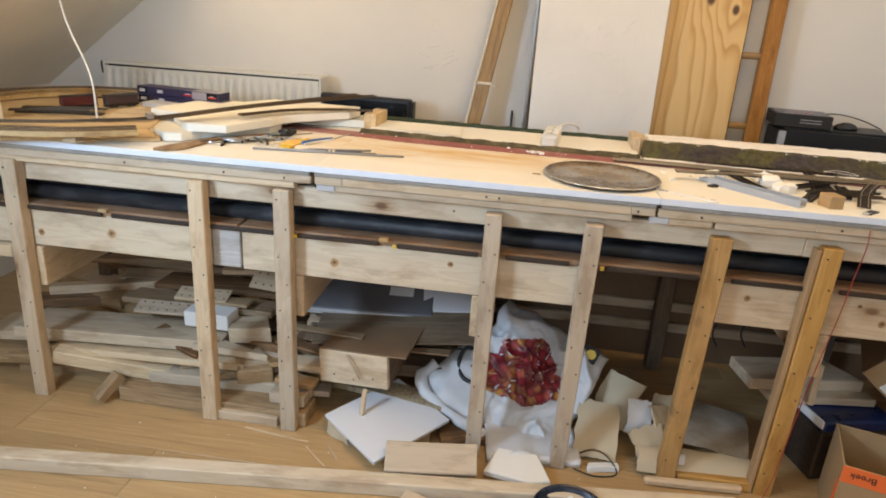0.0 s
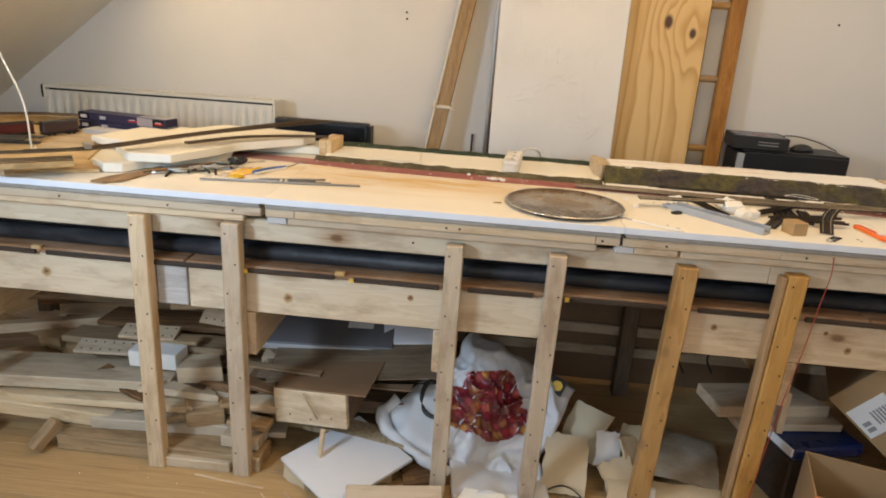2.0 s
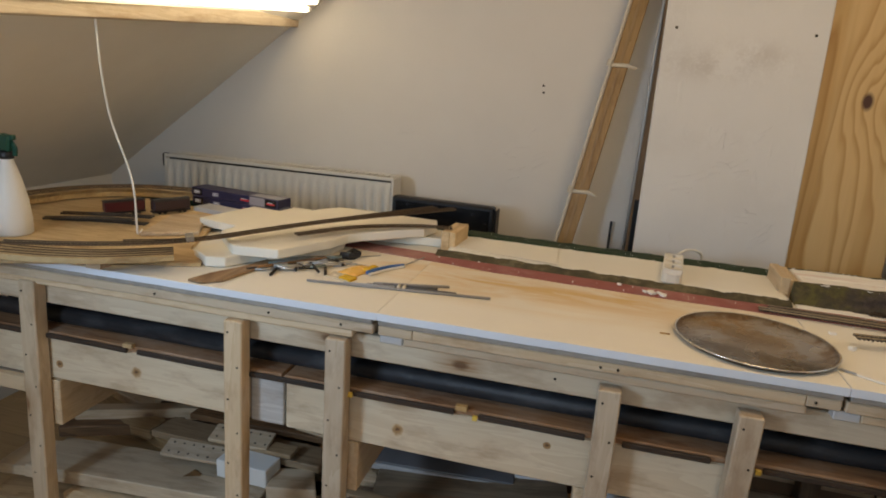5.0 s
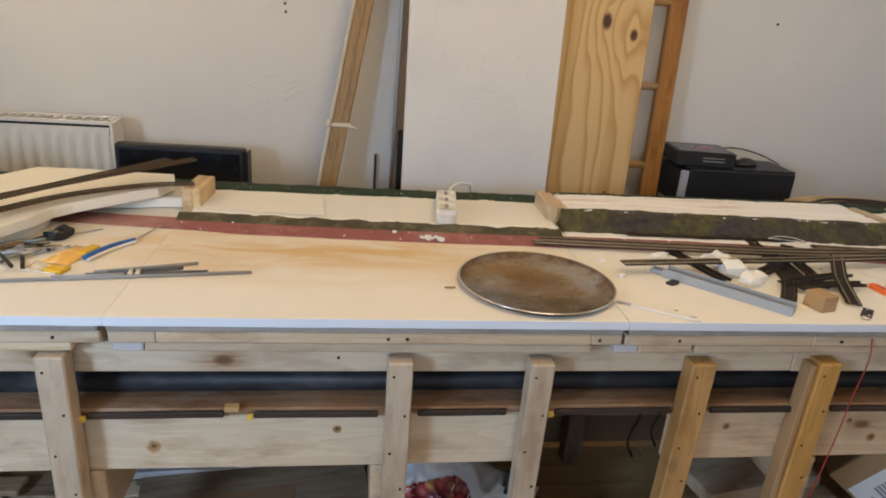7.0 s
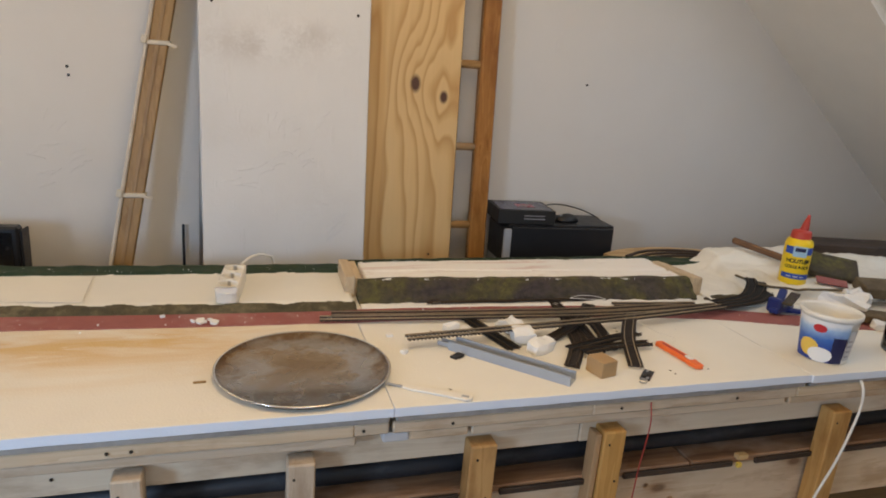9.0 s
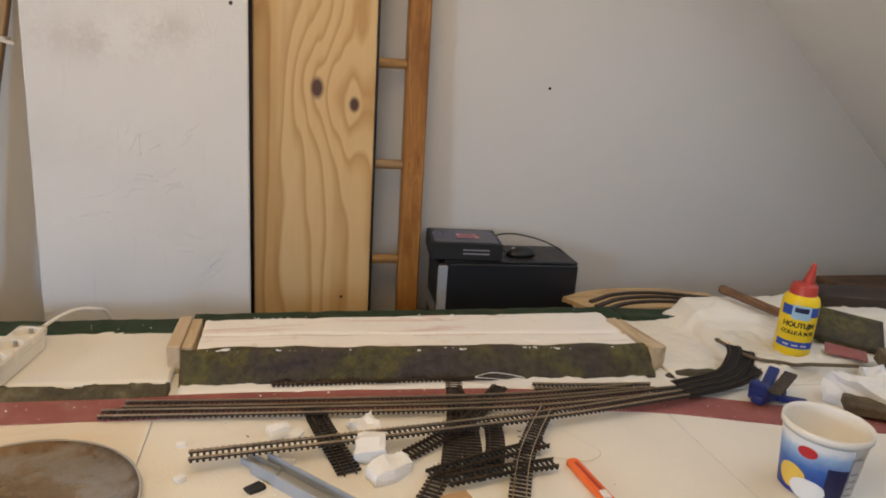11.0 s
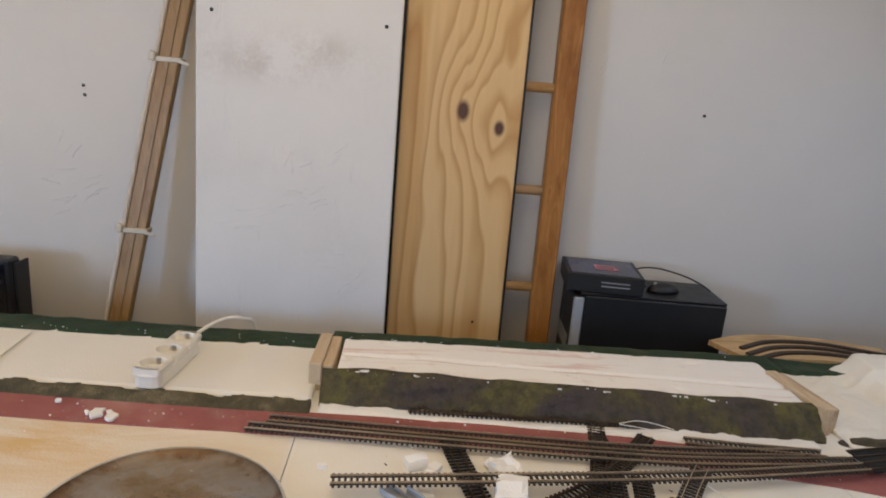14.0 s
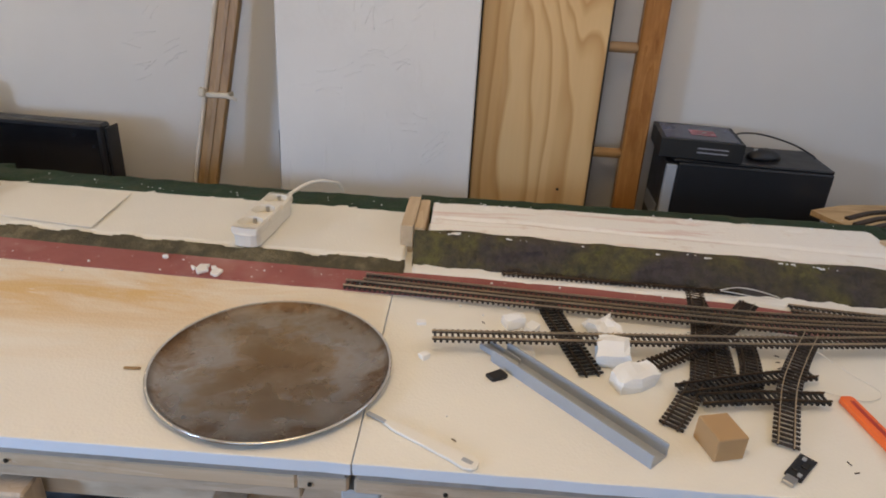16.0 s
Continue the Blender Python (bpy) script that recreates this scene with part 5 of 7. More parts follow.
solo("plaster_hill", relief(1.748, 2.72, 0.35, 0.67, hill, 240, 80, TOP - 0.001), foam_soft, "cream plaster hillside with soft folds", "model hill", smooth=True)
bm = relief(1.735, 1.865, 0.392, 0.432, lambda x, y: TOP - 0.001 + (0.010 + 0.004 * noise.noise(Vector((x * 40, y * 40, 2)))) * max(0, 1 - ((x - 1.80) / 0.065) ** 2 - ((y - 0.412) / 0.02) ** 2) ** 0.5, 40, 14, TOP - 0.002)
solo("moss_patch", bm, moss, "small olive flock patch", "scenery patch", smooth=True)
cliff = curve_points([(1.90, 0.50, 0), (1.905, 0.43, 0), (1.93, 0.395, 0), (1.99, 0.372, 0), (2.06, 0.362, 0), (2.12, 0.345, 0), (2.2, 0.31, 0)], 8)
bm = sweep([Vector((p.x, p.y, TOP + 0.031 + 0.004 * noise.noise(p * 30))) for p in cliff], rect_profile(0.008, 0.004))
solo("cliff_edge", bm, earth, "brown earth rim of the plaster plateau", "scenery edge")
board("round_stick", "dark brown wooden stick lying on the hill", (2.000, 0.650, 0.885), (2.115, 0.525, 0.852), 0.018, 0.018, brown_x, "stick", bevel=0.005)
solo("curved_offcut", sweep(curve_points([(1.775, 0.85, 0.757), (1.88, 0.895, 0.759), (2.02, 0.90, 0.759), (2.17, 0.86, 0.757)], 8), rect_profile(0.15, 0.012)), ply_x, "curved plywood offcut behind the bench edge", "plywood offcut")
for dy in (-0.028, 0.006, 0.040):
    solo("curved_strip", sweep(curve_points([(1.800, 0.830 + dy, 0.768), (1.90, 0.880 + dy, 0.770), (2.03, 0.885 + dy, 0.770), (2.17, 0.84 + dy, 0.768)], 8), rect_profile(0.012, 0.007)), dark_x, "dark curved strip on the plywood offcut", "curved strip", group="curved strips")
# support post that carries the plywood offcut
solo("support_post", box(1.94, 1.98, 0.880, 0.920, 0.0, 0.752), dark_z, "dark post carrying the plywood offcut", "post")

glue = thing("glue_bottle", "yellow wood glue bottle with a red spout", "glue bottle", pose(2.030, 0.440, TOP + 0.029, 0, 0, 0))
R = 0.034
part("body", lathe([(0, 0), (R - 0.004, 0.0), (R, 0.004), (R, 0.108), (R - 0.003, 0.118), (R - 0.011, 0.125), (0.021, 0.128), (0.021, 0.136), (0, 0.136)], 40), yellow_plastic, glue, "", True)
cap = part("cap", lathe([(0, 0.146), (0.010, 0.146), (0.022, 0.143), (0.024, 0.140), (0.0255, 0.119), (0.0265, 0.116), (0.024, 0.1165)], 36), red_plastic, glue, "red screw cap", True)
bm = lathe([(0.011, 0.0), (0.0095, 0.012), (0.005, 0.034), (0.003, 0.042), (0, 0.0425)], 20)
bm.transform(pose(0.006, 0, 0.144, 0, 10))
part("spout", bm, red_plastic, cap, "", True)
A = radians(-125)
part("label_band", wrap(R + 0.0004, R + 0.0004, 0.018, 0.032, A - 1.15, A + 1.15), blue_paint, glue, "dark blue label band")
part("label_band", wrap(R + 0.0004, R + 0.0004, 0.084, 0.104, A - 1.15, A + 1.15), blue_paint, glue, "dark blue label band")
part("emblem", wrap(R + 0.0009, R + 0.0009, 0.078, 0.106, A - 0.5, A + 0.5), plain("pale_blue_print", (0.35, 0.55, 0.72), 0.4), glue, "pale blue emblem")
part("emblem_bar", wrap(R + 0.0013, R + 0.0013, 0.092, 0.102, A - 0.36, A + 0.36), navy_print, glue)
bent_letters("HOUTLIJM", 0.0142, R + 0.0008, 0.066, black_print, glue, A)
bent_letters("COLLE À BOIS", 0.0108, R + 0.0008, 0.050, black_print, glue, A)
for i in (-0.5, 0.0, 0.45):
    part("text_bar", wrap(R + 0.0009, R + 0.0009, 0.023, 0.026, A + i - 0.18, A + i + 0.16, 6), light_grey_print, glue)

bucket = thing("plastic_tub", "white and blue printed dairy tub with paste inside", "plastic tub", pose(1.760, 0.070, TOP) @ Matrix.Scale(0.92, 4))
part("tub", lathe([(0, 0.0), (0.048, 0.0), (0.050, 0.003), (0.0585, 0.098), (0.062, 0.100), (0.062, 0.110), (0.0600, 0.110), (0.0575, 0.104), (0.049, 0.012), (0, 0.010)], 48), white_plastic, bucket, "", True)
part("paste", lathe([(0.0, 0.036), (0.03, 0.034), (0.0512, 0.038)], 30), foam_white, bucket, "", True)
A = radians(-136)


def tub_r(z):
    return 0.0502 + 0.0085 * z / 0.095 + 0.0006


k = Nodes("tub_print", 0.35)
height = k.n("SeparateXYZ", {0: k.coords(shift=False)}).outputs[2]
tub_blue = k.done(k.ramp(k.math("ADD", k.math("MULTIPLY", height, 10.0), k.math("MULTIPLY", k.noise(k.coords(shift=False), 30, 3), 0.25)), (0.35, (0.015, 0.04, 0.26)), (0.66, (0.04, 0.14, 0.48)), (0.90, (0.35, 0.52, 0.74)), (1.0, (0.78, 0.81, 0.85))))


def wrap_oval(a, z, wa, hz, grow):
    """An oval print patch on the tub."""
    bm = bmesh.new()
    cols = []
    for i in range(17):
        t = -0.999 + 1.998 * i / 16
        h = hz * math.sqrt(1 - t * t)
        aa = a + wa * t
        cols.append([bm.verts.new(((tub_r(zz) + grow) * math.cos(aa), (tub_r(zz) + grow) * math.sin(aa), zz)) for zz in (z - h, z + h)])
    for p, q in zip(cols, cols[1:]):
        bm.faces.new((p[0], q[0], q[1], p[1]))
    return bm


part("print", wrap(tub_r(0.002), tub_r(0.096), 0.002, 0.096, A - 1.25, A + 0.75), tub_blue, bucket, "print fading from deep blue to white")
part("print", wrap(tub_r(0.002) + 0.0003, tub_r(0.062) + 0.0003, 0.002, 0.062, A + 0.22, A + 0.74), navy_print, bucket, "deep blue print panel")
part("print", wrap(tub_r(0.010) + 0.0005, tub_r(0.080) + 0.0005, 0.010, 0.080, A + 0.78, A + 1.16), light_grey_print, bucket, "grey information panel")
part("print", wrap_oval(A - 0.62, 0.030, 0.40, 0.020, 0.0007), yellow_print, bucket, "yellow fruit print")
part("print", wrap_oval(A - 0.16, 0.018, 0.46, 0.017, 0.0011), white_print, bucket, "white cream swirl print")
part("emblem", wrap_oval(A - 0.30, 0.078, 0.24, 0.009, 0.0009), red_print, bucket, "red oval emblem")
for i in range(4):
    z = 0.018 + i * 0.012
    part("text_bar", wrap(tub_r(z) + 0.0009, tub_r(z + 0.004) + 0.0009, z, z + 0.004, A + 0.79, A + 1.05, 5), grey_print, bucket)

clamp = thing("spring_clamp", "dark blue spring clamp on the plaster edge", "clamp", pose(1.868, 0.298, TOP + 0.014, 0, 0, 20) @ Matrix.Scale(1.35, 4))
part("jaw", rough_box(0.06, 0.016, 0.010, 0.002, 0.001, 1), blue_clip, clamp)
bm = rough_box(0.055, 0.014, 0.010, 0.002, 0.001, 2)
bm.transform(pose(0.012, 0.010, 0.012, 0, -24, 18))
part("jaw", bm, blue_clip, clamp)
bm = rough_box(0.014, 0.024, 0.026, 0.003, 0.001, 3)
bm.transform(pose(-0.018, 0.004, 0.008))
part("spring_housing", bm, blue_clip, clamp)
bm = rough_box(0.05, 0.010, 0.008, 0.002, 0.001, 4)
bm.transform(pose(0.02, -0.014, -0.004, 0, 0, -50))
part("handle", bm, blue_clip, clamp)
board("scenery_offcut", "olive flocked scenery offcut leaning on the plateau", (1.85, 0.268, TOP + 0.036), (1.93, 0.325, TOP + 0.040), 0.022, 0.006, moss, "scenery offcut")
board("scenery_offcut", "dark green flocked board propped on the hill", (2.12, 0.50, 0.862), (2.23, 0.42, 0.850), 0.09, 0.02, moss, "scenery offcut", 25)
board("scenery_offcut", "red brown painted offcut", (2.09, 0.42, 0.838), (2.15, 0.375, 0.834), 0.035, 0.006, red_strip_paint, "scenery offcut", 12)
board("scenery_offcut", "dark earth covered offcut", (2.15, 0.34, 0.838), (2.42, 0.27, 0.838), 0.06, 0.03, earth, "scenery offcut", 15)
board("scenery_offcut", "dark earth covered offcut", (1.98, 0.25, 0.812), (2.16, 0.15, 0.812), 0.04, 0.02, earth, "scenery offcut", 8)
board("dark_plank", "long dark plank lying across the bench corner", (2.22, 0.60, 0.882), (2.7, 0.50, 0.882), 0.06, 0.03, dark_x, "plank", 10)
for x, y, sx, sy, sz, s in ((2.03, 0.27, 0.09, 0.06, 0.05, 31), (2.10, 0.30, 0.05, 0.04, 0.05, 32), (2.05, 0.17, 0.05, 0.03, 0.02, 33), (2.3, 0.33, 0.10, 0.05, 0.04, 34)):
    solo("plaster_lump", chunk((sx, sy, sz), s, 3, 0.45), foam_snow, "crumpled white plaster cloth lump", "plaster lump", pose(x, y, TOP + sz * 0.45, 0, 0, s * 10), "plaster lumps")
jar = thing("glass_jar", "small clear glass jar", "jar", pose(1.965, 0.065, TOP))
part("jar", lathe([(0, 0), (0.033, 0), (0.035, 0.004), (0.035, 0.07), (0.028, 0.082), (0.028, 0.092), (0.026, 0.092), (0.026, 0.081), (0.033, 0.069), (0.033, 0.005), (0, 0.003)], 32), glass, jar, "", True)

# ---- west end of the bench: loop of track, bottle, boxes, foam offcuts ----
ply = plate([(-1.26, -0.12), (-0.93, -0.115), (-0.60, 0.045), (-0.455, 0.10), (-0.47, 0.135), (-0.55, 0.20), (-0.70, 0.60), (-1.26, 0.68)], TOP + 0.001, TOP + 0.010, 0.001)
solo("plywood_sheet", ply, ply_x, "curved cut plywood sheet lying over the bench end", "plywood sheet")
solo("support_block", box(-1.24, -1.15, 0.1, 0.5, 0.735, TOP + 0.0005), pine_y, "pine block under the plywood sheet", "wood block")
ring = [(-0.50, 0.068, 0), (-0.64, -0.030, 0), (-0.84, -0.075, 0), (-1.04, -0.03, 0), (-1.18, 0.11, 0), (-1.235, 0.31, 0), (-1.20, 0.52, 0), (-1.09, 0.65, 0), (-0.93, 0.705, 0), (-0.70, 0.715, 0)]
pts = [Vector((p.x, p.y, TOP + 0.028)) for p in curve_points(ring, 8)]
edge_ply = wood("bent_edge_x", (0.52, 0.37, 0.19), (0.38, 0.255, 0.12), "x", 0.0)
sleeper_faded = plain("faded_sleeper_plastic", (0.105, 0.066, 0.034), 0.6, vary=0.3)
loop = thing("plywood_loop", "curved plywood track base laid in a loop", "track loop", pose(0, 0, 0))
part("base_strip", sweep(pts, rect_profile(0.075, 0.012)), wood("ring_ply", (0.60, 0.42, 0.19), (0.46, 0.29, 0.11), "x", 0.0), loop)
part("wall_strip", sweep([p + Vector((0, 0, 0.0)) for p in pts], [(0.034, -0.014), (0.0375, -0.014), (0.0375, 0.010), (0.034, 0.010)]), edge_ply, loop, "bent plywood edge strip")
for x, y in ((-0.62, -0.02), (-0.95, -0.055), (-1.19, 0.15), (-1.21, 0.45), (-0.95, 0.69), (-0.74, 0.70)):
    part("riser", box(x - 0.018, x + 0.018, y - 0.018, y + 0.018, TOP + 0.0105, TOP + 0.0275), pine_x, loop)
for off in (-0.0262, -0.0090, 0.0090, 0.0262):
    line = [p + s * off + Vector((0, 0, 0.0121)) for p, s, u, _ in frames(pts, Vector((0, 0, 1)))]
    part("rail", sweep(line, rect_profile(0.0022, 0.0020)), sleeper_faded, loop, "dark rail strip")
track("model_track", "long flexible model railway track reaching over the foam offcuts", [(-0.80, -0.085, TOP + 0.055), (-0.62, -0.015, TOP + 0.058), (-0.47, 0.085, TOP + 0.063), (-0.30, 0.28, TOP + 0.080), (-0.045, 0.60, TOP + 0.098)], sleeper_faded, rail_dark, wide=0.026)
track("model_track", "long flexible model railway track reaching over the foam offcuts", [(-0.60, 0.03, TOP + 0.055), (-0.46, 0.13, TOP + 0.058), (-0.28, 0.36, TOP + 0.074), (0.005, 0.63, TOP + 0.094)], sleeper_faded, rail_dark, wide=0.026)
track("model_track", "curved model railway track lying on the foam offcuts", [(-0.30, 0.26, TOP + 0.060), (-0.20, 0.40, TOP + 0.062), (-0.08, 0.515, TOP + 0.057), (0.020, 0.550, TOP + 0.056)], sleeper_faded, rail_dark, wide=0.024)
for x, y, z in ((-0.47, 0.085, 0.066),):
    solo("joiner", box(-0.008, 0.008, -0.018, 0.018, 0, 0.012, 0.001), steel, "small metal rail joiner clip", "joiner", pose(x, y, TOP + z, 0, 0, 40))


# foam offcuts
brown_scrap = wood("brown_scrap_y", (0.34, 0.23, 0.14), (0.22, 0.135, 0.075), "y", 0.2)


def offcut(outline, z, t, label, tilt=(0, 0), material=None):
    cx, cy = sum(p[0] for p in outline) / len(outline), sum(p[1] for p in outline) / len(outline)
    bm = plate([(x - cx, y - cy) for x, y in outline], -t / 2, t / 2, 0.002)
    return solo("foam_offcut", bm, material or foam_aged, label, "foam offcut", pose(cx, cy, z, tilt[0], tilt[1]), "foam offcuts")


offcut([(-0.505, 0.150), (-0.446, 0.106), (-0.405, 0.120), (-0.375, 0.180), (-0.300, 0.270), (-0.236, 0.322), (-0.232, 0.40), (-0.30, 0.62), (-0.46, 0.40)], TOP + 0.014, 0.024, "cream foam offcut cut in a curve")
offcut([(-0.215, 0.515), (-0.149, 0.522), (-0.07, 0.537), (0.0005, 0.545), (-0.004, 0.645), (-0.21, 0.645)], TOP + 0.014, 0.024, "pale foam offcut beside the end block")
offcut([(-0.500, 0.255), (-0.430, 0.175), (-0.403, 0.148), (-0.295, 0.160), (-0.255, 0.238), (-0.222, 0.306), (-0.208, 0.366), (-0.184, 0.400), (-0.125, 0.458), (-0.053, 0.527), (-0.032, 0.587), (-0.048, 0.647), (-0.150, 0.655), (-0.240, 0.668), (-0.362, 0.672), (-0.430, 0.56), (-0.488, 0.442)], TOP + 0.039, 0.023, "cream foam offcut stacked on another", (0.4, -0.3))
offcut([(-0.66, 0.40), (-0.50, 0.36), (-0.46, 0.55), (-0.44, 0.66), (-0.60, 0.68)], TOP + 0.024, 0.022, "pale foam offcut beside the boxes")
offcut([(-0.715, 0.228), (-0.60, 0.310), (-0.70, 0.492), (-0.782, 0.448)], TOP + 0.0165, 0.010, "thin pale wooden offcut", (0, 0), cut_board)
offcut([(-0.420, 0.002), (-0.385, -0.002), (-0.352, 0.030), (-0.340, 0.10), (-0.325, 0.20), (-0.350, 0.21), (-0.372, 0.13), (-0.405, 0.06)], TOP + 0.0035, 0.006, "brown stained curved wooden scrap", (0, 0), brown_scrap)

spray = thing("spray_bottle", "white plastic spray bottle with a dark green head", "spray bottle", pose(-0.985, 0.115, TOP + 0.010))
part("bottle", lathe([(0, 0), (0.040, 0.0), (0.043, 0.004), (0.043, 0.035), (0.038, 0.085), (0.028, 0.135), (0.019, 0.165), (0.0145, 0.178), (0.0145, 0.190), (0, 0.190)], 36), bottle_frost, spray, "", True)
part("collar", lathe([(0.0155, 0.184), (0.017, 0.186), (0.017, 0.199), (0.013, 0.203), (0, 0.203)], 24), black_plastic, spray, "black screw collar", True)
bm = rough_box(0.030, 0.020, 0.042, 0.005, 0.001, 1)
bm.transform(pose(0.004, 0, 0.222, 0, 8))
head = part("head", bm, teal_plastic, spray)
bm = rough_box(0.014, 0.012, 0.012, 0.002, 0.0005, 2)
bm.transform(pose(0.022, 0, 0.236))
part("nozzle", bm, teal_plastic, head)
part("trigger", sweep(curve_points([(0.018, 0, 0.222), (0.026, 0, 0.21), (0.024, 0, 0.192)], 5), rect_profile(0.010, 0.004), None, Vector((0, 1, 0))), teal_plastic, head)

# stacked train boxes
box_ink = plain("train_box_ink", (0.022, 0.020, 0.060), 0.45)
box_grey = plain("train_box_grey", (0.30, 0.28, 0.31), 0.45)


def train_box(x, y, z, rot, label):
    t = thing("model_box", label, "cardboard box", pose(x, y, z, 0, 0, rot) @ Matrix.Diagonal((1.25, 1.05, 0.78, 1.0)), group="model train boxes")
    part("carton", box(-0.135, 0.135, -0.030, 0.030, 0, 0.034, 0.001), box_ink, t)
    part("side_print", box(0.050, 0.096, -0.0308, -0.0302, 0.001, 0.033, 0), box_grey, t, "grey side print")
    part("side_print", box(-0.130, -0.100, -0.0308, -0.0302, 0.004, 0.030, 0), black_gloss, t, "black end print")
    part("side_print", box(0.097, 0.130, -0.0308, -0.0302, 0.003, 0.031, 0), black_gloss, t, "black end print")
    for a, b in ((0.022, 0.050), (0.102, 0.126)):
        part("emblem", box(a, b, -0.0314, -0.0309, 0.011, 0.018, 0), red_print, t, "red emblem bar")
        part("text_bar", box(a + 0.004, b - 0.006, -0.0314, -0.0309, 0.0185, 0.0205, 0), white_print, t)
    for a in (-0.126, -0.066):
        part("text_bar", box(a, a + 0.020, -0.0314, -0.0309, 0.010, 0.024, 0), box_grey, t)
        for i in range(3):
            part("text_bar", box(a + 0.002, a + 0.017, -0.0318, -0.0315, 0.0115 + 0.004 * i, 0.013 + 0.004 * i, 0), white_print, t)
    part("top_print", box(0.045, 0.134, -0.022, 0.022, 0.0341, 0.0346, 0), grey_print, t, "grey printed top end")
    return t


train_box(-0.682, 0.652, TOP + 0.0105, -9, "dark blue model train box with red and white print")
train_box(-0.688, 0.655, TOP + 0.0378, -10, "dark blue model train box stacked on another")
solo("grey_box", box(-0.15, 0.15, -0.033, 0.033, 0, 0.022, 0.001), light_grey_print, "plain grey flat box", "box", pose(-0.64, 0.565, TOP + 0.001, 0, 0, -12))

def wagon(x, y, rot, body, label):
    t = thing("model_train", label, "model train", pose(x, y, TOP + 0.012, 0, 0, rot), group="model trains")
    part("body", box(-0.055, 0.055, -0.014, 0.014, 0.010, 0.040, 0.004), body, t)
    part("roof", sweep([Vector((-0.056, 0, 0.040)), Vector((0.056, 0, 0.040))], [(-0.014, 0), (0.014, 0), (0.008, 0.004), (-0.008, 0.004)]), black_plastic, t)
    part("frame", box(-0.057, 0.057, -0.010, 0.010, 0.005, 0.010, 0.001), black_plastic, t)
    for a in (-0.038, -0.022, 0.022, 0.038):
        for s in (-1, 1):
            bm = lathe([(0, 0), (0.006, 0), (0.006, 0.002), (0, 0.002)], 16)
            bm.transform(pose(a, s * 0.009, 0.006, 90))
            part("wheel", bm, dark_metal, t)
    return t


wagon(-0.912, 0.412, 58, loco_red, "maroon model locomotive standing on the plywood")
wagon(-0.822, 0.497, 62, plain("dark_wagon", (0.045, 0.025, 0.025), 0.4), "dark model wagon standing on the plywood")
for i, (p0, p1) in enumerate((((-1.02, 0.27, 0), (-0.78, 0.34, 0)), ((-1.03, 0.31, 0), (-0.80, 0.39, 0)), ((-1.0, 0.22, 0), (-0.80, 0.31, 0)))):
    track("model_track", "dark model railway track piece on the plywood", [(p0[0], p0[1], TOP + 0.0115 + 0.007 * i), ((p0[0] + p1[0]) / 2, (p0[1] + p1[1]) / 2 + 0.01, TOP + 0.0115 + 0.007 * i), (p1[0], p1[1], TOP + 0.0115 + 0.007 * i)], sleeper_black, rail_dark)

bm = cord([(-0.772, 0.17, 1.39), (-0.776, 0.19, 1.33), (-0.790, 0.215, 1.21), (-0.802, 0.246, 1.11), (-0.796, 0.262, 1.045), (-0.755, 0.248, 0.972), (-0.728, 0.232, 0.91), (-0.735, 0.245, TOP + 0.014), (-0.75, 0.28, TOP + 0.014)], 0.0027)
solo("hanging_cable", bm, cable_white, "white cable hanging from the roof beam to the bench", "cable", smooth=True)

# rods and modelling tools
flap_plastic = plain("pale_flap_plastic", (0.70, 0.63, 0.50), 0.25)
rod_taupe = plain("taupe_rod", (0.30, 0.285, 0.27), 0.45, vary=0.15)
slate_rod = plain("slate_rod", (0.10, 0.103, 0.11), 0.45)
for p0, p1, mat in (((-0.199, 0.113), (0.200, 0.170), rod_taupe), ((-0.072, 0.146), (0.125, 0.169), slate_rod), ((-0.062, 0.158), (0.100, 0.208), rod_taupe), ((-0.120, 0.132), (-0.010, 0.150), grey_plastic), ((-0.040, 0.160), (0.080, 0.184), slate_rod)):
    bm = sweep([Vector((*p0, TOP + 0.0035)), Vector((*p1, TOP + 0.0035))], round_profile(0.003, 8))
    solo("grey_rod", bm, mat, "thin grey plastic rod on the foam", "rod", group="rods", smooth=True)
for dx in (0.0, 0.012):
    bm = sweep([Vector((0.000 + dx, 0.146, TOP + 0.0045)), Vector((-0.003 + dx, 0.166, TOP + 0.0045))], round_profile(0.0042, 8))
    solo("rod_band", bm, flap_plastic, "pale band wrapped round the rods", "band", smooth=True)
tool_steel = plain("tool_steel", (0.42, 0.42, 0.41), 0.35, 0.8, 0.2, 90)
tool_green = plain("tool_grey_green", (0.20, 0.25, 0.23), 0.45)
rnd = random.Random(9)
for i in range(30):
    u = i / 29
    x, y = -0.302 + 0.125 * u + rnd.uniform(-0.012, 0.020), 0.172 + 0.100 * u + rnd.uniform(-0.028, 0.034)
    a, ln = radians(rnd.uniform(12, 58) if i % 5 else rnd.uniform(95, 150)), rnd.uniform(0.030, 0.062)
    d = Vector((math.cos(a), math.sin(a), 0))
    z = TOP + 0.004 + 0.0022 * (i % 4)
    t = thing("modelling_tool", "small metal modelling file in a pile of tools", "file tool", Matrix.Translation(Vector((x, y, z))), group="modelling tools")
    part("handle", sweep([-d * ln, -d * ln * 0.1], round_profile(0.0034, 8)), (dark_metal, tool_steel, tool_green, grey_plastic, steel)[i % 5], t, "", True)
    part("tip", sweep([-d * ln * 0.1, d * ln * 0.7], round_profile(0.0016, 6)), tool_steel if i % 3 else dark_metal, t, "", True)
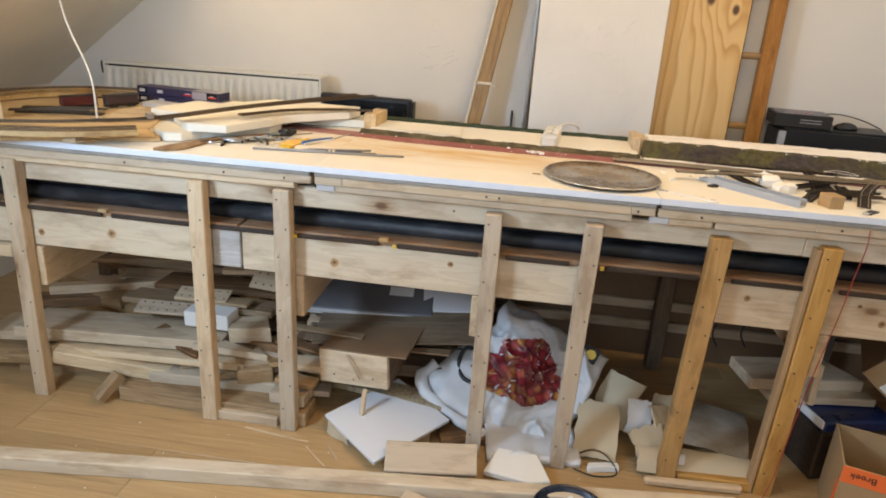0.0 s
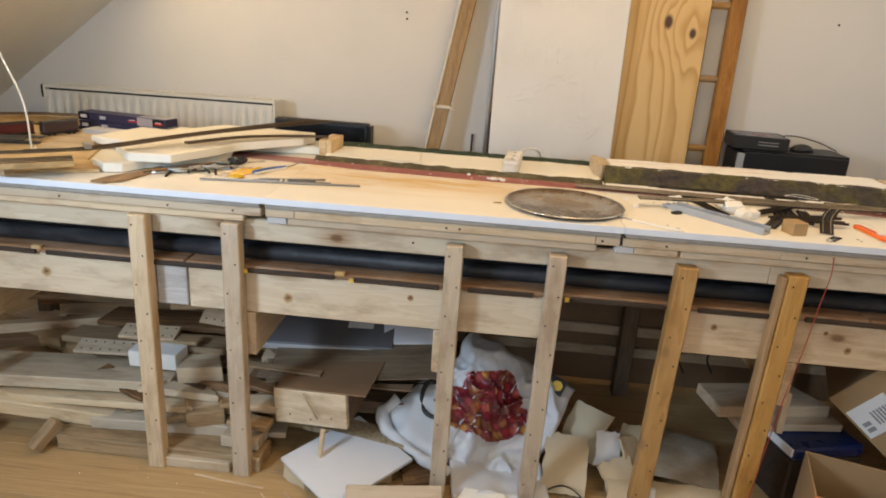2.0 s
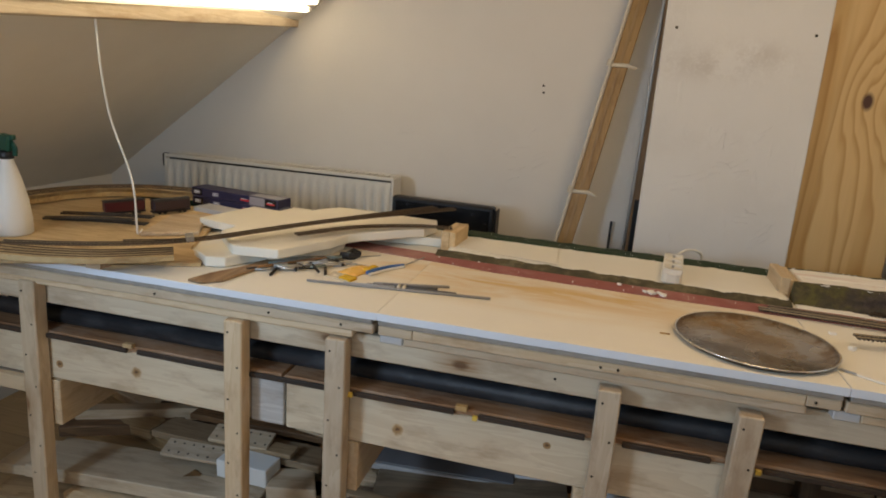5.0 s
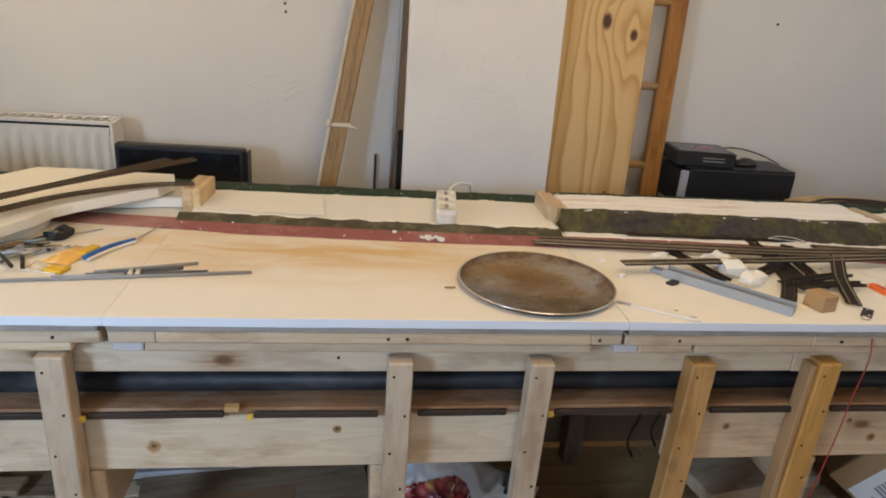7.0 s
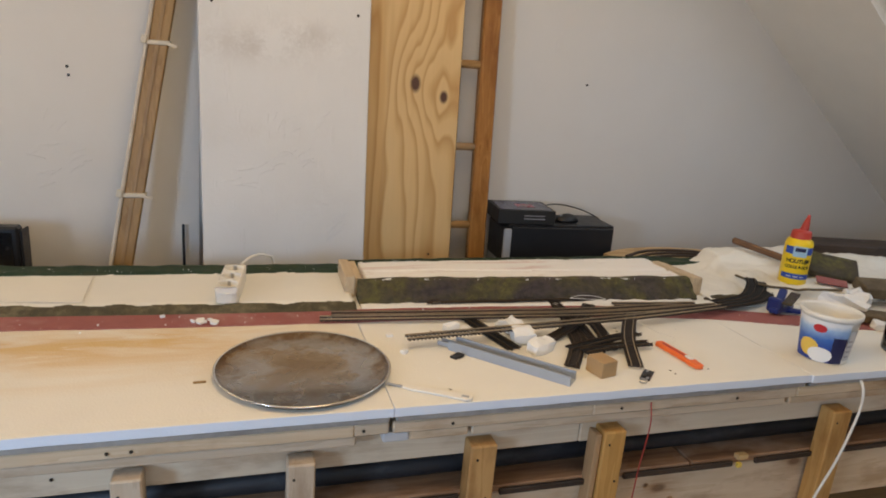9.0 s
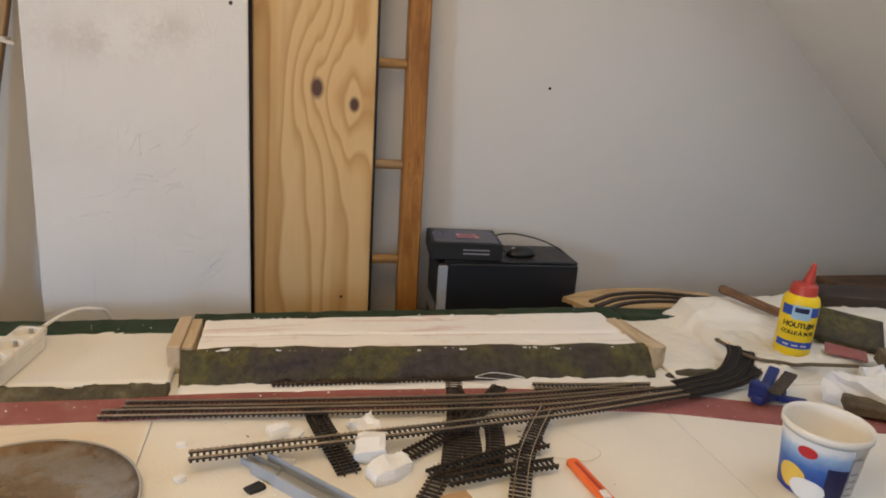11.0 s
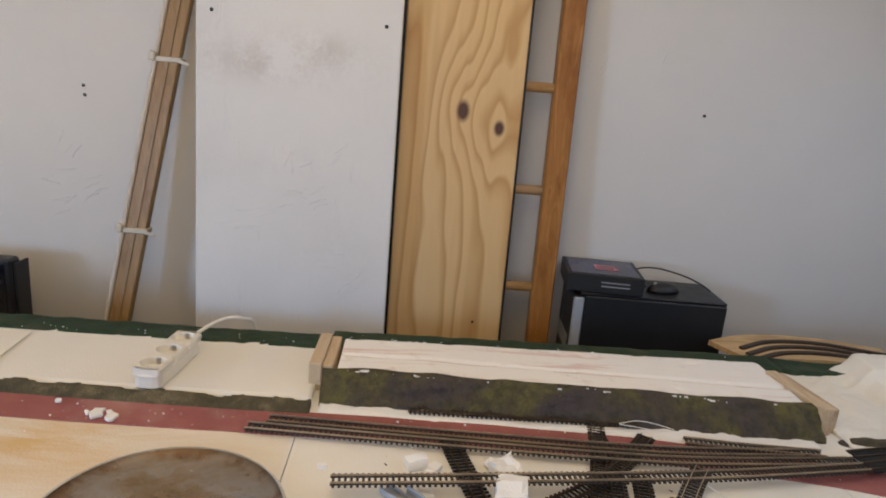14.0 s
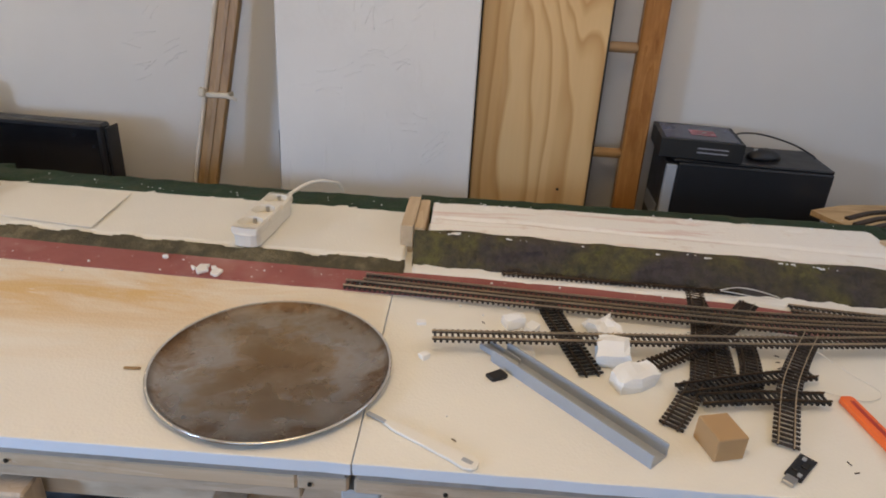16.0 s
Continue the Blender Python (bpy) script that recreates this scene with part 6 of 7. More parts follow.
board("dark_stick", "thin dark stick beside the tools", (-0.350, 0.118, TOP + 0.006), (-0.205, 0.318, TOP + 0.006), 0.010, 0.006, dark_x, "stick")
board("dark_stick", "thin dark stick beside the tools", (-0.330, 0.128, TOP + 0.012), (-0.225, 0.27, TOP + 0.012), 0.009, 0.005, brown_x, "stick")
coupling = thing("coupling_piece", "small black and green plastic coupling part", "plastic part", pose(-0.184, 0.330, TOP, 0, 0, 62))
part("block", chunk((0.046, 0.030, 0.016), 41), black_plastic, coupling)
coupling.children[0].location = (0, 0, 0.008)
for dx, dy in ((-0.012, -0.006), (0.006, 0.004), (0.017, -0.004)):
    part("pin", box(dx - 0.004, dx + 0.004, dy - 0.003, dy + 0.003, 0.010, 0.019, 0.001), tool_green if dx < 0 else dark_metal, coupling, "grey green pin")
bag = thing("sachet", "orange and clear plastic sachet of parts", "sachet", pose(-0.130, 0.238, TOP, 0, 0, 74))
part("pouch", relief(-0.045, 0.045, -0.026, 0.026, lambda x, y: 0.002 + 0.008 * max(0, 1 - (x / 0.045) ** 2) * max(0, 1 - (y / 0.026) ** 2) + 0.0016 * noise.noise(Vector((x * 90, y * 90, 0))), 18, 12, 0.0), plain("amber_pouch", (0.80, 0.44, 0.10), 0.25, vary=0.3, scale=30), bag, "", True)
part("pouch_end", relief(0.000, 0.044, -0.0275, -0.012, lambda x, y: 0.0085 + 0.001 * noise.noise(Vector((x * 90, y * 90, 4))), 8, 6, 0.0), plain("yellow_pouch", (0.78, 0.46, 0.02), 0.25), bag, "deep yellow end", True)
part("clear_flap", relief(-0.085, -0.0455, -0.034, 0.030, lambda x, y: 0.003 + 0.003 * noise.noise(Vector((x * 80, y * 80, 0))), 10, 12, 0.0), flap_plastic, bag, "pale crinkled flap", True)
part("corner", relief(-0.080, -0.055, -0.040, -0.008, lambda x, y: 0.0065 + 0.002 * noise.noise(Vector((x * 90, y * 90, 7))), 6, 8, 0.0), bpy.data.materials["yellow_pouch"], bag, "deep yellow corner", True)
pen = thing("blue_pen", "blue and white curved plastic pen", "pen", pose(-0.085, 0.255, TOP + 0.004))
part("barrel", cord([(-0.012, -0.043, 0.004), (0.001, -0.003, 0.003), (0.016, 0.034, 0.001), (0.042, 0.066, 0.0)], 0.0046), plain("pen_blue", (0.02, 0.12, 0.38), 0.35), pen, "", True)
part("barrel_band", cord([(-0.005, -0.046, 0.001), (0.008, -0.008, 0.0), (0.023, 0.027, -0.001), (0.046, 0.060, -0.001)], 0.003), white_plastic, pen, "white edge", True)
bm = sweep([Vector((-0.042, 0.336, TOP + 0.002)), Vector((-0.016, 0.410, TOP + 0.006))], round_profile(0.0014, 6))
solo("thin_stick", bm, rod_taupe, "thin grey wooden stick", "stick")
bm = sweep([Vector((-0.165, 0.352, TOP + 0.002)), Vector((-0.125, 0.385, TOP + 0.002))], round_profile(0.0014, 6))
solo("thin_stick", bm, rod_taupe, "thin grey wooden stick", "stick")


# ---- things along the north wall ----
# radiator
rad = thing("radiator", "cream ribbed panel radiator with a top grille", "radiator", pose(-0.777, 1.03, 0.386))
W2, H = 0.462, 0.505
bm = bmesh.new()
n = 26
prof = []
for i in range(n):
    x0, w = -W2 + 2 * W2 * i / n, 2 * W2 / n
    prof += [(x0 + w * 0.04, 0.015), (x0 + w * 0.16, 0.0), (x0 + w * 0.66, 0.0), (x0 + w * 0.78, 0.015)]
rows = [(0.0, 0.006), (0.02, 0.004), (0.04, 1), (H - 0.060, 1), (H - 0.040, 0.004), (H - 0.0185, 0.004)]
g = [[bm.verts.new((x, (y if k == 1 else 0.004), z)) for x, y in prof] for z, k in rows]
for a, b in zip(g, g[1:]):
    for i in range(len(prof) - 1):
        bm.faces.new((a[i], a[i + 1], b[i + 1], b[i]))
part("front_panel", bm, enamel, rad, "", True)
part("back_panel", box(-W2, W2, 0.075, 0.085, 0, H - 0.012, 0.002), enamel, rad)
part("convector", box(-W2 + 0.01, W2 - 0.01, 0.018, 0.072, 0.03, H - 0.014, 0), dark_metal, rad, "dark fins inside")
part("side_cover", box(-W2 - 0.003, -W2 + 0.006, 0.002, 0.088, 0.03, H - 0.004, 0.001), enamel, rad)
part("side_cover", box(W2 - 0.006, W2 + 0.003, 0.002, 0.088, 0.03, H - 0.004, 0.001), enamel, rad)
grille = part("top_grille", box(-W2, W2, 0.0, 0.008, H - 0.011, H, 0.001), enamel, rad)
part("rail", box(-W2, W2, 0.080, 0.090, H - 0.011, H, 0.001), enamel, grille)
for i in range(37):
    x = -W2 + 0.012 + i * (2 * W2 - 0.024) / 36
    part("slat", box(x - 0.002, x + 0.002, 0.009, 0.079, H - 0.008, H - 0.002, 0), enamel, grille)
for x in (-0.3, 0.3):
    part("bracket", box(x - 0.02, x + 0.02, 0.086, 0.159, 0.1, H - 0.1, 0.001), enamel, rad)
valve = part("valve", lathe([(0, 0), (0.012, 0), (0.014, 0.02), (0.014, 0.045), (0.010, 0.05), (0, 0.05)], 20), dark_metal, rad, "dark thermostat valve", True)
valve.location = (-W2 - 0.028, 0.05, H - 0.055)
part("pipe", sweep([Vector((-W2 - 0.028, 0.05, -0.382)), Vector((-W2 - 0.028, 0.05, H - 0.05))], round_profile(0.007, 10)), enamel, rad, "", True)

# flat black screen behind the bench
tv = thing("flat_screen", "black flat screen standing behind the bench", "screen", pose(-0.125, 1.03, 0.0, 0, 0, -3))
part("panel", box(-0.185, 0.185, -0.02, 0.02, 0.50, 0.832, 0.006), black_plastic, tv)
part("screen", box(-0.17, 0.17, -0.0215, -0.0203, 0.52, 0.818, 0), black_gloss, tv, "dark glossy screen")
part("side_bevel", box(0.186, 0.192, -0.012, 0.04, 0.51, 0.822, 0.003), black_plastic, tv)
part("foot", box(-0.1, 0.1, -0.07, 0.09, 0.0, 0.02, 0.004), black_plastic, tv)
part("stem", box(-0.03, 0.03, 0.0, 0.02, 0.02, 0.50, 0.003), black_plastic, tv)

# leaning lath with a pale batten and two white straps
def lean(x, z):
    return Vector((x, 0.969 + 0.10 * z, z))


lath = thing("leaning_lath", "varnished brown wooden lath leaning on the wall", "wooden lath", Matrix.Translation(lean(0.1745, 0.0)))


def leaning_box(dx0, dx1, y0, y1, z0, z1, foot_x, tilt):
    bm = box(dx0, dx1, y0, y1, z0, z1, 0.003)
    for v in bm.verts:
        v.co.x += tilt * v.co.z
        v.co.y += 0.10 * v.co.z
    return bm


part("lath", leaning_box(-0.030, 0.020, -0.012, 0.012, 0.0, 2.25, 0, 0.180), pole_z, lath)
part("lath_strip", leaning_box(-0.012, -0.002, -0.0150, -0.0125, 0.0, 2.25, 0, 0.180), pole_z, lath)
part("batten", leaning_box(-0.041, -0.0305, -0.016, 0.010, 0.0, 2.25, 0, 0.180), wood("pale_batten_z", (0.68, 0.62, 0.52), (0.58, 0.50, 0.40), "z", 0.1), lath, "pale batten edge")
for z in (0.912, 1.322, 1.74, 0.45):
    x, y = 0.180 * z, 0.10 * z
    strap = part("strap", box(x - 0.042, x + 0.026, y - 0.0185, y + 0.0145, z - 0.006, z + 0.006, 0.002), tie_cream, lath, "cream plastic cable tie")
    head = rough_box(0.016, 0.012, 0.022, 0.003, 0.001, 5)
    head.transform(pose(x - 0.040, y - 0.020, z + 0.006, 0, 12))
    part("tie_head", head, tie_cream, strap)
    tail = rough_box(0.026, 0.003, 0.008, 0.001, 0.001, 6)
    tail.transform(pose(x + 0.031, y - 0.017, z - 0.005, 0, 14))
    part("tie_tail", tail, tie_cream, strap)

# second brown strip and black rod beside the white board
t = thing("leaning_strip", "grey brown wooden strip leaning behind the white board", "wooden lath", pose(0.505, 1.13, 0.0))
bm = box(-0.016, 0.016, -0.012, 0.012, 0, 2.3, 0.002)
for v in bm.verts:
    v.co.x += 0.02 * v.co.z
    v.co.y += 0.016 * v.co.z
part("strip", bm, wood("grey_brown_z", (0.30, 0.20, 0.12), (0.20, 0.125, 0.07), "z", 0.2), t)
bm = box(-0.026, -0.0165, -0.008, 0.010, 0, 2.3, 0.002)
for v in bm.verts:
    v.co.x += 0.02 * v.co.z
    v.co.y += 0.016 * v.co.z
part("edge", bm, steel, t, "grey metal edge")
solo("narrow_black_board", box(-0.035, 0.02, -0.006, 0.006, 0, 0.90, 0.002), black_plastic, "narrow black board behind the white board", "board", pose(0.545, 1.08, 0.0))
bm = sweep([Vector((0.443, 1.168, 0.0)), Vector((0.447, 1.172, 0.80))], round_profile(0.004, 8))
solo("thin_black_rod", bm, black_plastic, "thin black rod standing by the wall", "rod")


def leaning_panel(name, label, category, x0, x1, top_shift, y, lean_y, z1, thick, material, bevel=0.003):
    """A tall panel standing on the floor and leaning slightly on what is behind."""
    bm = box(0, 1, 0, 1, 0, 1, 0)
    for v in bm.verts:
        u = v.co.copy()
        v.co = Vector(((x0 + (x1 - x0) * u.x - (x0 + x1) / 2) + top_shift * u.z, thick * u.y + lean_y * u.z, z1 * u.z))
    bmesh.ops.bevel(bm, geom=bm.edges[:], offset=bevel, segments=1, affect="EDGES")
    return bm, pose((x0 + x1) / 2, y, 0)


bm, m = leaning_panel("white_board", "", "", 0.518, 0.956, -0.002, 0.885, 0.083, 1.95, 0.019, white_board_paint)
wb = thing("white_board", "white painted board with a grey smudge leaning on the wall", "board", m)
part("panel", bm, white_board_paint, wb)
rnd = random.Random(17)
bm = None
for cx, cz, ang, count, ln in ((-0.125, 0.985, 8, 4, 0.030), (0.0, 1.035, 6, 4, 0.030), (0.055, 1.040, 24, 4, 0.026), (-0.05, 0.995, 20, 2, 0.02), (0.135, 0.850, 42, 8, 0.030), (0.075, 0.905, -5, 4, 0.022), (-0.03, 1.145, 80, 4, 0.022), (0.10, 1.145, 50, 4, 0.018), (0.02, 1.125, 30, 2, 0.016)):
    for i in range(count):
        a, b = radians(ang + rnd.uniform(-14, 14)), rnd.uniform(-0.006, 0.006)
        x0, z0, h = cx + rnd.uniform(-0.022, 0.022), cz + rnd.uniform(-0.026, 0.026), ln * rnd.uniform(0.5, 1.1)
        pts = []
        for s in (-1.0, -0.5, 0.0, 0.5, 1.0):
            px, pz = x0 + h * s * math.cos(a) + b * s * s * math.sin(a), z0 + h * s * math.sin(a) - b * s * s * math.cos(a)
            pts.append(Vector((px, 0.083 * pz / 1.95 - 0.0002, pz)))
        one = sweep(pts, round_profile(rnd.uniform(0.0005, 0.0011), 6), up=Vector((0, 1, 0)))
        bm = join(bm, one)
part("trowel_relief", bm, white_board_paint, wb, "raised paint ridges", True, "stuff")
for x, z in ((-0.185, 1.432), (0.185, 1.428)):
    bm = lathe([(0, 0.002), (0.0035, 0.0016), (0.0042, 0)], 12)
    bm.transform(pose(x - 0.002, 0.083 * z / 1.95 - 0.0005, z, 90))
    part("screw", bm, dark_metal, wb)
bm = lathe([(0, 0.020), (0.016, 0.018), (0.022, 0.010), (0.024, 0)], 24)
bm.transform(pose(0.01, 0.063, 1.552, 90))
part("knob", bm, steel, wb, "round metal knob", True)

bm, m = leaning_panel("", "", "", 0.959, 1.241, 0.002, 0.965, 0.085, 2.15, 0.020, knotty)
# the board's own middle lies under its larger knot
kb = solo("knotty_board", bm, knotty, "wide knotty pine board with flame grain standing upright", "pine board")
kb.matrix_basis = pose(1.105, 0.965, 0)
for v in kb.data.vertices:
    v.co.x += (0.959 + 1.241) / 2 - 1.105
bm = lathe([(0, 0.002), (0.003, 0.0016), (0.0036, 0)], 10)
bm.transform(pose(1.172, 0.9942, 0.75, 90))
solo("board_screw", bm, dark_metal, "small dark screw in the knotty board", "screw")
bm, m = leaning_panel("", "", "", 0.925, 1.251, 0.002, 0.993, 0.085, 2.12, 0.014, black_plastic)
solo("black_board", bm, black_plastic, "black coated board standing behind the knotty board", "board", m)

# wooden ladder
lad = thing("ladder", "varnished brown-orange pine ladder leaning on the wall", "ladder", pose(1.357, 1.045, 0.0))
for x in (-0.32, 0.0):
    bm = box(x - 0.029, x + 0.029, -0.015, 0.015, 0.0, 2.35, 0.005)
    for v in bm.verts:
        v.co.y += 0.045 * v.co.z
    part("stile", bm, wood("ladder_pine", (0.43, 0.225, 0.095), (0.28, 0.13, 0.05), "z", 0.4, 0.35), lad)
for i in range(9):
    z = 0.067 + 0.2525 * i
    y = 0.045 * z
    part("rung", sweep([Vector((-0.292, y, z)), Vector((-0.028, y, z))], round_profile(0.0125, 12)), honey_x, lad, "", True)

# computer on a low crate, with a printed box and a mouse on it
crate = thing("low_table", "plain dark low table behind the bench", "table", pose(1.62, 1.03, 0))
part("tabletop", box(-0.26, 0.26, -0.12, 0.13, 0.40, 0.418), brown_x, crate)
for x in (-0.23, 0.23):
    for y in (-0.10, 0.11):
        part("leg", box(x - 0.02, x + 0.02, y - 0.02, y + 0.02, 0, 0.40), dark_z, crate)
pc = thing("computer_tower", "black computer tower with a silver edged front", "computer", pose(1.628, 0.985, 0.418, 0, 0, -3.5))
part("case", box(-0.178, 0.178, 0.0, 0.175, 0.012, 0.418, 0.003), plain("pc_black", (0.016, 0.017, 0.02), 0.38), pc)
part("front_bezel", box(-0.205, -0.1785, 0.012, 0.172, 0.008, 0.414, 0.004), black_plastic, pc, "black front")
part("silver_trim", box(-0.2055, -0.180, -0.001, 0.0118, 0.010, 0.412, 0.003), grey_plastic, pc, "silver grey front trim")
part("drive_bay", box(-0.2075, -0.2051, 0.03, 0.155, 0.26, 0.30, 0.001), grey_plastic, pc)
part("top_cover", box(-0.19, 0.178, 0.004, 0.172, 0.4182, 0.426, 0.003), black_plastic, pc)
for x in (-0.15, 0.15):
    for y in (0.02, 0.155):
        part("foot", box(x - 0.012, x + 0.012, y - 0.012, y + 0.012, 0.0, 0.0115, 0.002), black_plastic, pc)
gb = thing("printed_box", "flat black cardboard box with a colourful printed lid", "cardboard box", pose(1.505, 1.075, 0.8465, 0, 0, -7))
part("carton", box(-0.095, 0.095, -0.08, 0.08, 0, 0.045, 0.001), black_print, gb)
part("lid_print", box(-0.085, 0.085, -0.07, 0.07, 0.0452, 0.0457, 0), plain("galaxy_print", (0.035, 0.04, 0.09), 0.25, vary=0.9, scale=10), gb, "dark blue and red lid picture")
part("lid_print", box(-0.02, 0.04, -0.03, 0.02, 0.0459, 0.0463, 0), plain("nebula_print", (0.30, 0.07, 0.09), 0.25, vary=0.6, scale=25), gb, "reddish lid picture")
for i in range(2):
    part("text_bar", box(-0.01, 0.06, -0.0806, -0.0801, 0.016 + i * 0.010, 0.019 + i * 0.010, 0), grey_print, gb)
ms = thing("computer_mouse", "black computer mouse on the computer", "mouse", pose(1.665, 1.05, 0.8465, 0, 0, 12))
bm = bmesh.new()
bmesh.ops.create_uvsphere(bm, u_segments=20, v_segments=12, radius=1)
for v in bm.verts:
    v.co = Vector((v.co.x * 0.045, v.co.y * 0.028, max(0, v.co.z) * 0.024))
part("shell", bm, black_plastic, ms, "", True)
part("wheel", box(-0.03, -0.02, -0.003, 0.003, 0.014, 0.022, 0.001), grey_plastic, ms)
bm = cord([(1.62, 1.05, 0.852), (1.60, 1.09, 0.885), (1.66, 1.11, 0.89), (1.74, 1.10, 0.875), (1.79, 1.08, 0.855), (1.795, 1.06, 0.85)], 0.0022)
solo("mouse_cable", bm, cable_black, "black mouse cable looped over the computer", "cable", smooth=True)

# dark furniture by the east knee wall
cab = thing("low_cabinet", "dark low cabinet under the roof slope", "cabinet", pose(2.95, 0.85, 0))
part("body", box(-0.18, 0.25, -0.25, 0.30, 0, 0.72, 0.004), plain("dark_grey_laminate", (0.05, 0.05, 0.055), 0.5), cab)
part("top_board", box(-0.19, 0.26, -0.26, 0.31, 0.7205, 0.745, 0.003), brown_x, cab)
solo("blue_case", box(-0.1, 0.1, -0.12, 0.12, 0, 0.05, 0.008), plain("slate_case", (0.05, 0.06, 0.08), 0.5), "dark slate case on the cabinet", "case", pose(2.93, 0.80, 0.7455, 0, 0, 15))


# ---- under the bench: scrap wood ----
P = "scrap boards under the bench"


def scrap(label, p0, p1, w, t, mat, roll=0, seed=0, cut=None):
    return board("scrap_board", label, p0, p1, w, t, mat, "board", roll, seed, cut, P)


scrap("grey sawn board low in the scrap pile", (-0.62, 0.07, 0.025), (-0.03, 0.06, 0.025), 0.09, 0.045, grey_pine_x, 0, 1)
scrap("pale sawn board in the scrap pile", (-0.55, 0.12, 0.068), (-0.10, 0.15, 0.066), 0.10, 0.035, pale_pine_x, 3, 2)
scrap("grey sawn board low in the scrap pile", (-1.02, 0.16, 0.025), (-0.40, 0.23, 0.025), 0.12, 0.05, grey_pine_x, 0, 3)
scrap("weathered board low in the scrap pile", (-1.05, 0.32, 0.03), (0.05, 0.30, 0.03), 0.14, 0.05, grey_pine_x, 0, 4)
scrap("weathered board low in the scrap pile", (-0.5, 0.46, 0.03), (0.3, 0.42, 0.03), 0.14, 0.05, grey_pine_x, 0, 5)
scrap("square pine batten resting across the pile", (-0.835, 0.055, 0.118), (-0.48, 0.115, 0.058), 0.045, 0.045, pile_pale_x, 5, 6)
scrap("short stubby pine block standing aslant", (-0.665, -0.01, 0.020), (-0.625, 0.045, 0.080), 0.034, 0.030, grey_pine_x, 10, 7)
scrap("bleached pale board in the scrap pile", (-0.86, 0.13, 0.118), (-0.25, 0.15, 0.122), 0.13, 0.020, pile_pale_x, -6, 8, 0.05)
scrap("wide pale pine board on top of the pile", (-1.00, 0.165, 0.150), (-0.36, 0.215, 0.154), 0.17, 0.036, pile_pale_x, -5, 9)
scrap("pale triangular board end in the pile", (-0.42, 0.16, 0.160), (-0.18, 0.16, 0.150), 0.10, 0.022, pile_pale_x, -8, 10, 0.09)
scrap("dark brown board in the scrap pile", (-0.55, 0.33, 0.075), (0.02, 0.30, 0.080), 0.16, 0.04, brown_x, 0, 11)
scrap("short sawn block in the scrap pile", (-0.27, 0.10, 0.105), (-0.17, 0.13, 0.108), 0.06, 0.05, grey_pine_x, 8, 12)
scrap("short sawn block in the scrap pile", (-0.15, 0.08, 0.070), (-0.04, 0.07, 0.072), 0.07, 0.035, pine_x, 0, 13)
scrap("speckled chipboard strip on the pile", (-0.75, 0.33, 0.205), (-0.22, 0.30, 0.225), 0.10, 0.020, grey_pine_x, -4, 14)
scrap("chipboard strip on the pile", (-0.70, 0.45, 0.215), (-0.15, 0.42, 0.245), 0.12, 0.018, brown_x, 0, 15)
scrap("white box section lying on the pile", (-0.48, 0.22, 0.218), (-0.33, 0.21, 0.222), 0.07, 0.050, foam_snow, 0, 16)
scrap("pale pine wedge on the pile", (-0.33, 0.20, 0.190), (-0.20, 0.22, 0.200), 0.09, 0.05, pine_x, 0, 17, 0.03)
scrap("thin perforated wooden strip on the pile", (-0.55, 0.28, 0.245), (-0.30, 0.27, 0.252), 0.05, 0.012, grey_pine_x, 0, 18)
scrap("long weathered strip high on the pile", (-0.95, 0.52, 0.245), (0.0, 0.48, 0.275), 0.05, 0.020, grey_pine_x, 0, 19)
scrap("long brown strip high on the pile", (-1.0, 0.56, 0.20), (-0.1, 0.55, 0.30), 0.05, 0.020, brown_x, 0, 20)
scrap("long weathered strip aslant on the pile", (-1.0, 0.42, 0.275), (-0.35, 0.58, 0.27), 0.045, 0.018, grey_pine_x, 0, 21)
scrap("long pale strip aslant on the pile", (-0.45, 0.40, 0.30), (0.10, 0.54, 0.30), 0.045, 0.018, pine_x, 0, 22)
scrap("grey board beside the pile", (-1.10, 0.10, 0.065), (-0.86, 0.14, 0.064), 0.09, 0.03, grey_pine_x, 0, 23)
scrap("pale board beside the pile", (-1.15, 0.20, 0.10), (-0.90, 0.22, 0.112), 0.14, 0.03, pale_pine_x, 0, 24)
scrap("flaky bark edged board in the pile", (0.05, 0.20, 0.060), (0.36, 0.14, 0.060), 0.07, 0.022, chip, 6, 25)
scrap("dark board in the pile", (-0.02, 0.30, 0.11), (0.40, 0.32, 0.11), 0.18, 0.04, brown_x, 0, 26)
scrap("pale board end in the pile", (-0.14, 0.18, 0.130), (0.02, 0.17, 0.135), 0.10, 0.025, pine_x, 4, 27)
scrap("weathered board end in the pile", (-0.13, 0.26, 0.170), (0.10, 0.25, 0.168), 0.14, 0.022, grey_pine_x, -4, 28)
scrap("pale board end in the pile", (-0.12, 0.34, 0.205), (0.05, 0.36, 0.205), 0.14, 0.020, pine_x, 0, 29)
scrap("flat brown board by the white card", (0.36, 0.05, 0.012), (0.50, 0.10, 0.012), 0.09, 0.022, brown_x, 0, 30)
rnd = random.Random(21)
for i in range(16):
    x, y, z = rnd.uniform(-0.95, 0.25), rnd.uniform(0.35, 0.58), rnd.uniform(0.06, 0.19)
    a, ln = radians(rnd.uniform(-25, 25)), rnd.uniform(0.2, 0.5)
    d = Vector((math.cos(a), math.sin(a), rnd.uniform(-0.06, 0.06))) * ln / 2
    c = Vector((x, y, z))
    scrap("old sawn offcut deep in the scrap pile", c - d, c + d, rnd.uniform(0.04, 0.10), rnd.uniform(0.02, 0.04), rnd.choice((grey_pine_x, brown_x, brown_x, pine_x)), rnd.uniform(-8, 8), 40 + i)

